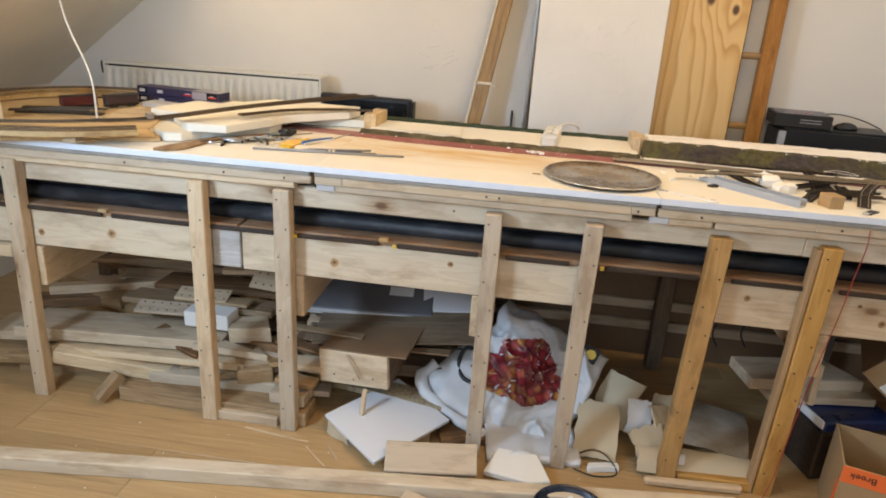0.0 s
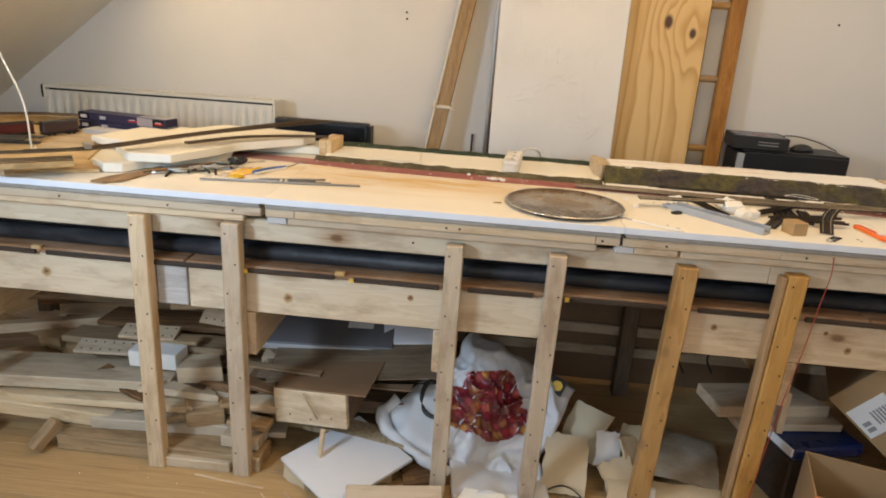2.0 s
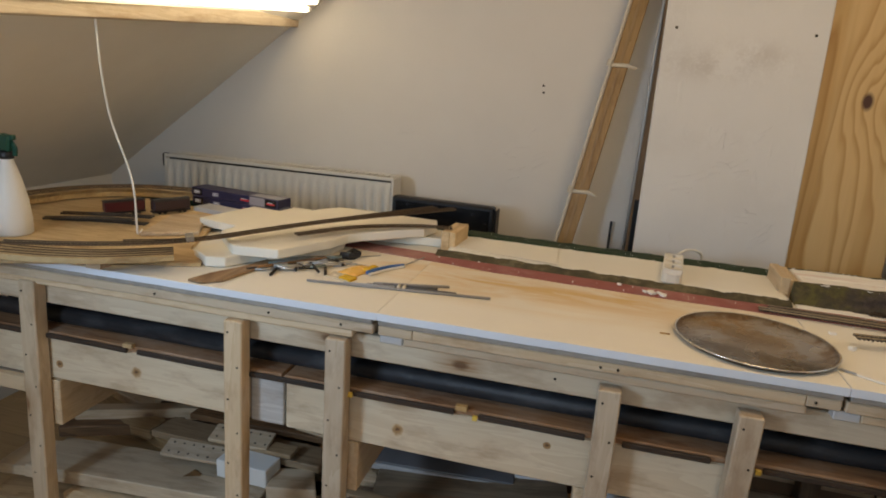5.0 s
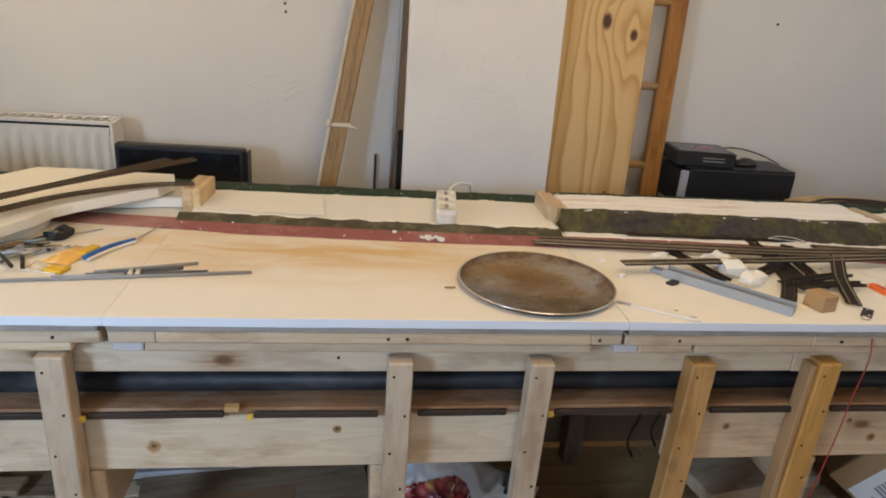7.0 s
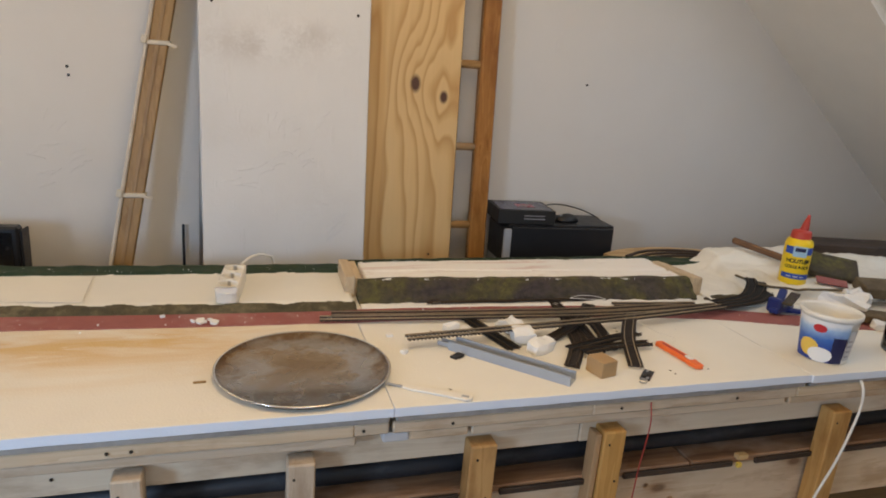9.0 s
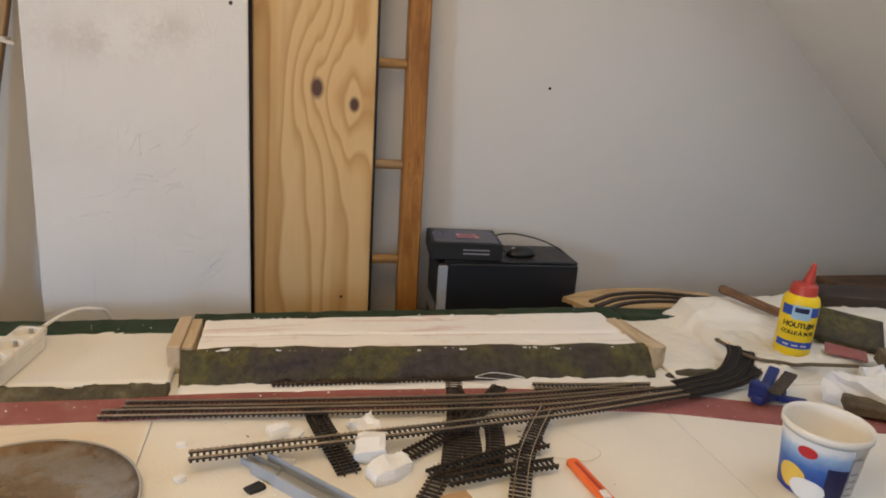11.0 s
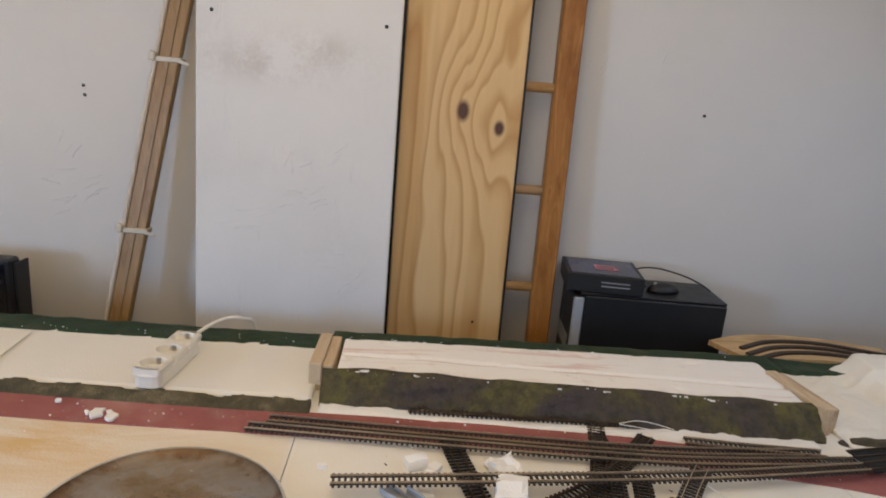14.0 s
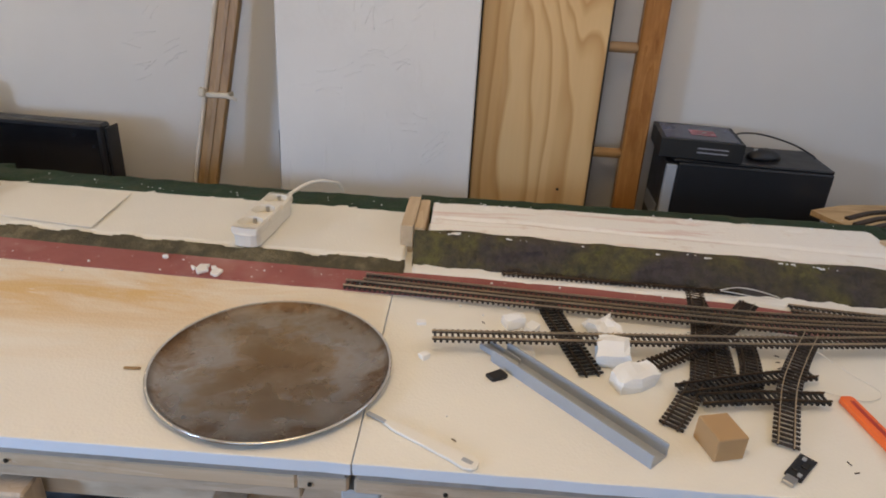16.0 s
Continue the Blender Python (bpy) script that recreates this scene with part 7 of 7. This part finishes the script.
for i in range(26):
    c = Vector((rnd.uniform(-0.62, 0.02), rnd.uniform(0.13, 0.27), rnd.uniform(0.05, 0.175)))
    a, ln = radians(rnd.uniform(-35, 35)), rnd.uniform(0.12, 0.30)
    d = Vector((math.cos(a), math.sin(a), rnd.uniform(-0.12, 0.12))) * ln / 2
    scrap("dirty sawn offcut jammed between the boards", c - d, c + d, rnd.uniform(0.03, 0.07), rnd.uniform(0.012, 0.03), rnd.choice((grey_pine_x, brown_x, brown_x, pine_x, chip)), rnd.uniform(-25, 25), 140 + i, rnd.choice((None, 0.03, 0.05)))


def perforated(m, length, w, label):
    """A thin pale strip with two rows of drilled holes."""
    t = thing("perforated_strip", label, "wooden strip", m, group="perforated strips")
    part("strip", rough_box(length, w, 0.010, 0.001, 0.001, 5), pine_x, t)
    n = int(length / 0.028)
    for i in range(n):
        for s in (-0.28, 0.28):
            bm = lathe([(0.0, 0.0006), (0.003, 0.0006), (0.003, 0.0)], 8)
            bm.transform(pose(-length / 2 + 0.02 + i * 0.028, s * w, 0.0052))
            part("hole", bm, dark_metal, t)


perforated(pose(-0.46, 0.275, 0.262, 14, 0, 3), 0.17, 0.06, "pale strip with two rows of drilled holes on the pile")
perforated(pose(-0.53, 0.215, 0.232, 16, 0, 4), 0.24, 0.055, "long pale strip with drilled holes on the pile")
perforated(pose(-0.28, 0.36, 0.30, 40, 0, -8), 0.10, 0.07, "short perforated strip leaning on the pile")

# grey panels and glass sheets on the pile
gp = thing("grey_case", "flat dark grey case with white labels leaning on the pile", "case", pose(0.07, 0.46, 0.285, 20, 0, 4))
part("case", box(-0.22, 0.20, -0.14, 0.14, -0.013, 0.013, 0.003), grey_sheet, gp)
part("edge_trim", box(-0.22, 0.20, -0.146, -0.1405, -0.011, 0.009, 0.001), light_grey_print, gp, "bright metal edge")
part("label", box(0.05, 0.13, -0.06, -0.02, 0.0132, 0.0138, 0), white_print, gp, "white paper label")
solo("white_folder", box(-0.10, 0.10, -0.10, 0.10, 0, 0.01, 0.002), paper_white, "flat white folder on the pile", "folder", pose(0.33, 0.47, 0.285, 22, 0, 8))
for i, (x, y, z, r, mat, lab) in enumerate(((0.14, 0.30, 0.222, 3, glass, "dusty glass sheet lying on the scrap pile"), (0.12, 0.31, 0.205, -4, brown_sheet, "thin brown hardboard sheet on the scrap pile"), (0.17, 0.29, 0.236, 8, veneer_x, "thin grey wooden sheet on the scrap pile"))):
    solo("flat_sheet", box(-0.24, 0.25, -0.13, 0.12, 0, 0.004, 0.0008), mat, lab, "sheet", pose(x, y, z, 3, -3, r), "sheets")
scrap("thin pale strip lying on the sheets", (-0.14, 0.19, 0.236), (0.10, 0.17, 0.238), 0.03, 0.006, grey_pine_x, 0, 34)
scrap("thin brown strip between the sheets", (-0.16, 0.16, 0.205), (0.02, 0.13, 0.19), 0.05, 0.012, brown_x, 0, 35)
scrap("pale offcut between the boards", (-0.13, 0.11, 0.155), (0.0, 0.12, 0.160), 0.06, 0.016, pine_x, 5, 36)
scrap("weathered offcut between the boards", (-0.14, 0.09, 0.115), (-0.02, 0.08, 0.112), 0.05, 0.018, grey_pine_x, 0, 37)

# wooden drawer box with a hardboard sheet
dr = thing("wooden_box", "pale pine box front with nails on a brown base", "wooden box", pose(0.095, 0.08, 0.125, 0, -3, -6))
part("front", box(-0.105, 0.105, 0.0, 0.020, 0, 0.105, 0.002), pale_pine_x, dr)
part("side", box(0.084, 0.104, 0.0205, 0.28, 0, 0.10, 0.002), brown_x, dr)
part("side", box(-0.104, -0.084, 0.0205, 0.28, 0, 0.10, 0.002), brown_x, dr)
part("lid", box(-0.10, 0.16, 0.003, 0.30, 0.1055, 0.110, 0.001), brown_sheet, dr, "brown hardboard lid")
for x, z in ((-0.06, 0.03), (0.0, 0.02), (0.06, 0.03)):
    part("nail", box(x - 0.002, x + 0.002, -0.0012, -0.0002, z - 0.002, z + 0.002, 0), dark_metal, dr)
board("thin_stick", "thin pale stick standing in the scrap", (0.128, 0.04, 0.045), (0.134, 0.055, 0.135), 0.014, 0.010, pine_x, "stick")
board("thin_stick", "thin pale stick leaning on the wooden box", (0.075, 0.072, 0.23), (0.118, 0.062, 0.16), 0.006, 0.004, pine_x, "stick")

# white card on a foam wedge
card = thing("white_card", "white coated board tilted on a pale wedge", "board", pose(0.205, 0.048, 0.046, 5, 4, -40.5))
part("card", box(-0.121, 0.121, -0.135, 0.135, 0, 0.010, 0.001), paper_white, card)
solo("foam_wedge", chunk((0.10, 0.05, 0.040), 51, 2, 0.2), foam_beige, "torn beige foam wedge under the white board", "foam chunk", pose(0.09, 0.0, 0.022, 0, 0, -35))
solo("foam_wedge", chunk((0.16, 0.10, 0.038), 52, 2, 0.15), foam_beige, "torn beige foam wedge under the white board", "foam chunk", pose(0.25, 0.06, 0.021, 0, 0, 10))


# ---- woven bag with a printed picture ----
BAG = pose(0.605, 0.235, 0.115, 50, 0, -8) @ Matrix.Rotation(radians(-21), 4, "Z")
BAG_BACK = BAG.inverted()


def pillow(u, v, lift=0.0, under=False):
    """The skin of the slumped bag over u, v in -1..1; its foot folds on the floor."""
    x, y = (0.178 if u > 0 else 0.205) * u * (1 - 0.06 * abs(v)), 0.19 * v
    puff = 0.055 * max(0.0, 1 - abs(u) ** 3) ** 0.6 * max(0.0, 1 - abs(v) ** 3) ** 0.6
    w1 = Vector((u * 1.7 + 0.4 * v, v * 1.5, 0.3))
    crease = (1 - abs(noise.noise(w1 * 1.5))) ** 5 * 0.030 + (1 - abs(noise.noise(w1 * 3.1 + Vector((4, 2, 1))))) ** 6 * 0.014
    z = (puff + crease * (0.35 + puff / 0.055) + noise.noise(w1 * 1.1) * 0.03) * (-0.5 if under else 1.0) + lift
    p = BAG @ Vector((x + 0.022 * noise.noise(Vector((u * 2, v * 3, 5))), y + 0.022 * noise.noise(Vector((u * 3, v * 2, 9))), z))
    low_z = 0.003 if under else 0.010 + 0.014 * abs(noise.noise(Vector((u * 5, v * 5, 2))))
    p.z = max(p.z, low_z)
    return BAG_BACK @ p


sack = thing("woven_bag", "crumpled white woven bag with a red printed picture", "bag", BAG)
bm = bmesh.new()
N = 56
grid = [(-1 + 2 * i / N) for i in range(N + 1)]
top = [[bm.verts.new(pillow(u, v)) for v in grid] for u in grid]
low = [[top[i][j] if i in (0, N) or j in (0, N) else bm.verts.new(pillow(grid[i], grid[j], 0.0, True)) for j in range(N + 1)] for i in range(N + 1)]
for i in range(N):
    for j in range(N):
        bm.faces.new((top[i][j], top[i + 1][j], top[i + 1][j + 1], top[i][j + 1]))
        bm.faces.new((low[i][j], low[i][j + 1], low[i + 1][j + 1], low[i + 1][j]))
part("bag", bm, woven, sack, "", True)
bm = bmesh.new()
cells = {}
for i in range(61):
    for j in range(61):
        u, v = -0.97 + 1.8 * i / 60, -0.62 + 1.3 * j / 60
        wob = 0.22 * noise.noise(Vector((u * 5, v * 5, 4)))
        if min(((u + 0.10) / 0.48) ** 2 + ((v - 0.26) / 0.37) ** 2, ((u + 0.12) / 0.74) ** 2 + ((v + 0.10 - 0.25 * (u + 0.12)) / 0.36) ** 2) + wob < 1.0:
            cells[i, j] = bm.verts.new(pillow(u, v, 0.003))
for (i, j), v in list(cells.items()):
    if (i + 1, j) in cells and (i, j + 1) in cells and (i + 1, j + 1) in cells:
        bm.faces.new((v, cells[i + 1, j], cells[i + 1, j + 1], cells[i, j + 1]))
part("picture", bm, bag_print, sack, "glossy red and yellow printed picture", True)


def in_bag(*p):
    return BAG_BACK @ Vector(p)


bm = bmesh.new()
for rim in ([(0.275, 0.195, 0.100), (0.35, 0.135, 0.062), (0.46, 0.085, 0.030), (0.53, 0.22, 0.13), (0.50, 0.30, 0.205), (0.40, 0.315, 0.190)],):
    up = [bm.verts.new(in_bag(*p)) for p in rim]
    down = [bm.verts.new(in_bag(p[0], p[1] + 0.004, p[2] - 0.004)) for p in rim]
    bm.faces.new(up)
    bm.faces.new(down[::-1])
    for a in range(len(rim)):
        b = (a + 1) % len(rim)
        bm.faces.new((up[b], up[a], down[a], down[b]))
bmesh.ops.triangulate(bm, faces=bm.faces[:])
bmesh.ops.subdivide_edges(bm, edges=bm.edges[:], cuts=3, use_grid_fill=True)
for v in bm.verts:
    v.co += Vector((0, 0, 0.030 * (1 - abs(noise.noise(v.co * 9))) ** 4 + 0.014 * noise.noise(v.co * 22)))
bmesh.ops.recalc_face_normals(bm, faces=bm.faces[:])
part("side_fold", bm, woven, sack, "white slack side fold", True)
bm = sweep(curve_points([in_bag(0.315, 0.24, 0.135), in_bag(0.272, 0.195, 0.108), in_bag(0.32, 0.145, 0.075), in_bag(0.40, 0.10, 0.050), in_bag(0.49, 0.07, 0.024)], 10), [(-0.016, -0.006), (0.020, -0.004), (0.016, 0.006), (0.0, 0.012), (-0.014, 0.006)])
for v in bm.verts:
    v.co += noise.noise_vector(v.co * 26) * 0.010
part("turned_edge", bm, woven, sack, "white turned-over edge", True)
part("strap", cord([in_bag(0.47, 0.24, 0.185), in_bag(0.405, 0.26, 0.195), in_bag(0.385, 0.23, 0.150), in_bag(0.41, 0.20, 0.120), in_bag(0.47, 0.19, 0.118), in_bag(0.505, 0.20, 0.145), in_bag(0.50, 0.22, 0.18)], 0.0065), cable_black, sack, "black carrying strap", True)
tg = solo("yellow_tag", box(-0.030, 0.030, -0.024, 0.024, 0, 0.004, 0.002), black_print, "small yellow and black tag on the bag", "tag", BAG @ Matrix.Translation(pillow(0.72, 0.86, 0.006)))
bm = lathe([(0.015, 0), (0.015, 0.0006), (0, 0.0006)], 20)
bm.transform(pose(0.008, 0, 0.0042))
part("tag_mark", bm, yellow_print, tg, "round yellow mark")
bm = relief(-0.13, 0.13, -0.10, 0.12, lambda x, y: 0.03 + 0.020 * noise.noise(Vector((x * 14, y * 14, 6))) + 0.05 * max(0, y), 26, 22, 0.0)
solo("plastic_sack", bm, woven, "crumpled white plastic sack on the floor", "bag", pose(0.62, 0.09, 0.0, 0, 0, 8), smooth=True)

# beige foam and card scraps
def curl(name, label, w, l, bend, material, m, t=0.004, category="offcut", seed=0):
    """A thin bent sheet scrap."""
    bm = bmesh.new()
    n = 12
    g = [[], []]
    for i in range(n + 1):
        row = []
        for j in range(n + 1):
            u, v = i / n - 0.5, j / n - 0.5
            jag = 0.007 * noise.noise(Vector((u * 6, v * 6, seed))) * (abs(u) > 0.45 or abs(v) > 0.45)
            row.append(Vector((u * w + jag, v * l + jag, bend * (1 - 4 * v * v) + 0.004 * noise.noise(Vector((u * 3, v * 3, seed + 9))))))
        g[0].append([bm.verts.new(p) for p in row])
        g[1].append([bm.verts.new(p - Vector((0, 0, t))) for p in row])
    for i in range(n):
        for j in range(n):
            bm.faces.new((g[0][i][j], g[0][i + 1][j], g[0][i + 1][j + 1], g[0][i][j + 1]))
            bm.faces.new((g[1][i][j], g[1][i][j + 1], g[1][i + 1][j + 1], g[1][i + 1][j]))
    for k in range(n):
        for a, b in (((k, 0), (k + 1, 0)), ((k + 1, n), (k, n)), ((0, k + 1), (0, k)), ((n, k), (n, k + 1))):
            bm.faces.new((g[0][a[0]][a[1]], g[0][b[0]][b[1]], g[1][b[0]][b[1]], g[1][a[0]][a[1]]))
    bmesh.ops.recalc_face_normals(bm, faces=bm.faces[:])
    for e in bm.edges:
        e.smooth = e.calc_face_angle(0.0) < 0.8
    return solo(name, bm, material, label, category, m, smooth=True)


curl("foam_scrap", "bent beige foam sheet scrap", 0.12, 0.165, 0.018, foam_beige, pose(0.807, 0.11, 0.066, 40, 0, -6), 0.006, "foam scrap", 1)
curl("foam_scrap", "beige foam sheet scrap leaning on others", 0.12, 0.15, 0.02, foam_beige, pose(0.872, 0.215, 0.105, 58, 0, -38), 0.006, "foam scrap", 2)
curl("foam_scrap", "long bent beige foam sheet scrap on the floor", 0.31, 0.085, 0.016, foam_beige, pose(1.07, 0.05, 0.034, 32, 3, 1), 0.006, "foam scrap", 3)
curl("foam_scrap", "torn beige foam sheet scrap", 0.07, 0.12, 0.02, foam_beige, pose(0.985, 0.150, 0.075, 60, 15, 40), 0.006, "foam scrap", 4)
curl("foam_scrap", "torn beige foam sheet scrap", 0.08, 0.10, 0.015, foam_beige, pose(1.015, 0.215, 0.085, 62, -12, -30), 0.006, "foam scrap", 5)
curl("plastic_film", "crumpled milky plastic film sheet", 0.20, 0.20, 0.02, milky_film, pose(1.147, 0.207, 0.060, 8, 4, -10), 0.002, "plastic film", 6)
curl("white_scrap", "torn white plastic sheet scrap", 0.075, 0.095, 0.010, paper_white, pose(0.925, 0.155, 0.098, 62, 10, 12), 0.003, "scrap", 8)
curl("foam_scrap", "torn beige foam sheet scrap", 0.10, 0.11, 0.018, foam_beige, pose(0.955, 0.085, 0.050, 48, -10, 24), 0.006, "foam scrap", 9)
solo("white_scrap", chunk((0.09, 0.02, 0.018), 62, 2, 0.2), foam_snow, "small white foam strip on the floor", "scrap", pose(0.825, 0.015, 0.010, 0, 0, 12))
solo("white_scrap", chunk((0.016, 0.012, 0.03), 63, 2, 0.2), foam_snow, "small white foam bit by the post", "scrap", pose(1.03, 0.03, 0.06))
bm = cord([(0.72, 0.02, 0.004), (0.76, 0.05, 0.02), (0.80, 0.04, 0.045), (0.84, 0.03, 0.03), (0.86, 0.0, 0.004), (0.80, -0.02, 0.004), (0.74, -0.01, 0.012)], 0.0022)
solo("loose_cable", bm, cable_black, "thin dark cable curled on the floor", "cable", smooth=True)
for i, (x, y) in enumerate(((1.08, 0.36), (1.16, 0.40), (1.25, 0.42))):
    bm = cord([(x, y, 0.42), (x + 0.015, y - 0.01, 0.36), (x - 0.01, y - 0.02, 0.29), (x + 0.01, y - 0.02, 0.24)], 0.003)
    solo("hanging_lead", bm, cable_black, "dark lead hanging under the bench", "cable", group="hanging leads", smooth=True)

# thick boards, blue case and cartons at the east
board("scrap_board", "thick pale plank end under the bench", (1.205, 0.245, 0.234), (1.53, 0.305, 0.234), 0.13, 0.034, pine_x, "board", 0, 71, 0.05, P)
board("scrap_board", "pale plank under a thicker one", (1.26, 0.225, 0.2045), (1.56, 0.27, 0.2045), 0.13, 0.022, pine_x, "board", 0, 72, None, P)
board("scrap_board", "pale upright board end behind the post", (1.335, 0.10, 0.25), (1.335, 0.10, 0.37), 0.05, 0.018, pale_pine_x, "board", 0, 73, None, P)
bc = thing("blue_case", "dark blue flat case with a white edge", "case", pose(1.482, 0.205, 0.155, 0, 0, 15))
part("shell", box(-0.11, 0.11, -0.082, 0.10, 0, 0.035, 0.006), plain("navy_shell", (0.012, 0.025, 0.10), 0.3), bc)
part("edge", box(-0.1175, -0.1105, -0.082, 0.10, 0.014, 0.037, 0.001), white_print, bc, "white edge strip")
solo("dark_crate", box(-0.11, 0.11, -0.082, 0.10, 0, 0.154, 0.005), dark_x, "dark wooden crate under the blue case", "crate", pose(1.482, 0.205, 0.0, 0, 0, 15))


def carton(m, sx, sy, h, label, flaps=True, tape=True):
    t = thing("carton", label, "cardboard box", m, group="cartons")
    w = 0.004
    part("side", box(-sx, sx, -sy, -sy + w, 0, h, 0.0008), cardboard, t)
    part("side", box(-sx, sx, sy - w, sy, 0, h, 0.0008), cardboard, t)
    part("side", box(-sx, -sx + w, -sy + w, sy - w, 0, h, 0.0008), cardboard, t)
    part("side", box(sx - w, sx, -sy + w, sy - w, 0, h, 0.0008), cardboard, t)
    part("bottom", box(-sx + w, sx - w, -sy + w, sy - w, 0, w, 0), cardboard_in, t)
    if not flaps:
        part("lid", box(-sx, sx, -sy, sy, h + 0.0002, h + w, 0.0008), cardboard, t)
    return t


c1 = carton(pose(1.506, -0.050, 0.0, 0, 0, -17), 0.125, 0.0975, 0.205, "open brown cardboard box with orange tape")
part("tape", box(-0.1258, 0.1258, -0.0990, -0.0978, 0.160, 0.2045, 0), tape_orange, c1, "orange warning tape")
part("tape", box(-0.1262, -0.1252, -0.0975, -0.075, 0.07, 0.150, 0), tape_orange, c1, "orange warning tape")
FACE = Matrix.Rotation(radians(90), 4, "X")
FLIP = Matrix.Rotation(radians(180), 4, "Z")
letters("Breek", 0.024, Matrix.Translation((-0.080, -0.0995, 0.184)) @ FACE @ FLIP, black_print, c1)
letters("Fragile", 0.024, Matrix.Translation((0.065, -0.0995, 0.182)) @ FACE @ FLIP, black_print, c1)
part("glass_mark", plate([(-0.010, 0), (-0.003, 0.008), (-0.003, 0.016), (-0.010, 0.020), (0.010, 0.020), (0.003, 0.016), (0.003, 0.008), (0.010, 0)], 0, 0.0005), black_print, c1).matrix_basis = Matrix.Translation((-0.014, -0.0993, 0.172)) @ FACE
c2 = carton(Matrix.Translation((1.485, 0.165, 0.318)) @ Matrix.Rotation(radians(-22), 4, "Z") @ Matrix.Rotation(radians(38), 4, "Y") @ Matrix.Translation((0.25, 0.13, 0.0)), 0.25, 0.13, 0.30, "large closed brown carton leaning aslant with a white label", False)
part("label", box(-0.196, -0.106, -0.1306, -0.1301, 0.006, 0.112, 0), white_print, c2, "white shipping label")
for i in range(6):
    part("text_bar", box(-0.168, -0.128, -0.131, -0.1307, 0.050 + i * 0.0085, 0.0555 + i * 0.0085, 0), grey_print, c2)
for i in range(2):
    part("text_bar", box(-0.150 + i * 0.018, -0.138 + i * 0.018, -0.131, -0.1307, 0.016, 0.036, 0), grey_print, c2)
part("print_mark", lathe([(0.020, 0), (0.020, 0.0005), (0.014, 0.0005), (0.014, 0)], 20), blue_paint, c2, "round blue print").matrix_basis = Matrix.Translation((0.02, -0.1301, 0.10)) @ FACE

# ---- floor in front ----
board("floor_beam", "long planed pine beam lying on the floor", (-1.05, -0.335, 0.020), (1.15, -0.090, 0.020), 0.044, 0.040, pale_pine_x, "beam", 0, 81)
board("short_plank", "short pale plank lying against the beam", (0.238, -0.122, 0.052), (0.480, -0.090, 0.054), 0.085, 0.020, pine_x, "board", 30, 82)
solo("foam_offcut", plate([(-0.07, -0.05), (0.06, -0.055), (0.11, -0.035), (0.06, 0.05), (-0.05, 0.045)], 0, 0.02, 0.003), foam_white, "white foam offcut on the floor", "foam offcut", pose(0.575, -0.045, 0.012, 8, 0, -8), "foam offcuts")
bowl = thing("dark_bowl", "dark blue enamel bowl with white foam scraps", "bowl", pose(0.720, -0.225, 0.0))
part("bowl", lathe([(0, 0.0), (0.055, 0.0), (0.088, 0.045), (0.092, 0.056), (0.0895, 0.057), (0.085, 0.045), (0.053, 0.004), (0, 0.004)], 40), plain("dark_enamel", (0.012, 0.02, 0.04), 0.3), bowl, "", True)
for i, (x, y, r) in enumerate(((0.02, 0.01, 0.03), (-0.025, -0.01, 0.026), (0.0, 0.035, 0.02))):
    bm = chunk((r * 1.6, r, r), 90 + i)
    bm.transform(pose(x, y, 0.045, 20 * i, 10, 40 * i))
    part("foam_scrap", bm, foam_snow, bowl)
board("short_plank", "short pale plank on the floor", (0.30, -0.235, 0.012), (0.48, -0.30, 0.012), 0.08, 0.022, pine_x, "board", 0, 83)
board("short_plank", "honey coloured plank end on the floor", (0.52, -0.235, 0.020), (0.60, -0.245, 0.020), 0.06, 0.036, honey_x, "board", 0, 84)
for p0, p1, w in (((-0.20, -0.02, 0.003), (0.0, -0.045, 0.003), 0.006), ((0.0, -0.065, 0.003), (0.075, -0.135, 0.003), 0.004), ((0.06, -0.05, 0.003), (0.10, -0.1, 0.003), 0.004)):
    board("wood_splinter", "thin pale splinter on the floor", p0, p1, w, 0.003, pine_x, "splinter", group="floor splinters", bevel=0.0005)
board("round_stick", "pale round stick on the floor between the posts", (0.93, -0.015, 0.012), (1.19, 0.0, 0.012), 0.022, 0.022, pine_x, "stick", bevel=0.006)
bm = bmesh.new()
rnd = random.Random(33)
for i in range(60):
    s = rnd.uniform(0.001, 0.003)
    one = chunk((s, s, s), i, 0, 0.3)
    one.transform(pose(rnd.uniform(-0.7, 1.1), rnd.uniform(-0.5, 0.0), s * 0.6))
    bm = join(bm, one)
solo("floor_crumbs", bm, foam_snow, "white foam crumbs on the laminate", "crumbs", kind="stuff")

# ---- floor boards, last ----
floor = solo("floor", box(LEFT, RIGHT, SOUTH, WALL, -0.05, -0.009, 0), brown_x, "honey oak laminate floor boards", "floor", kind="structure")
LEN, WID = 1.28, 0.19
PLANKS = {}


def plank_mesh(length):
    """One floor plank, shared by all of its length."""
    key = round(length, 3)
    if key not in PLANKS:
        me = bpy.data.meshes.new("plank")
        bm = box(0.0004, length - 0.0004, 0.0004, WID - 0.0004, -0.0085, 0.0, 0.0008)
        bm.to_mesh(me)
        bm.free()
        me.materials.append(laminate)
        PLANKS[key] = me
    return PLANKS[key]


row, y = 0, SOUTH
while y < WALL - 0.5 * WID:
    x = LEFT - (0.43 * row) % LEN
    while x < RIGHT:
        a, b = max(x, LEFT), min(x + LEN, RIGHT)
        if b - a > 0.02:
            ob = new("plank", plank_mesh(b - a))
            ob.parent = floor
            ob.location = (a, y, 0)
        x += LEN
    y += WID
    row += 1
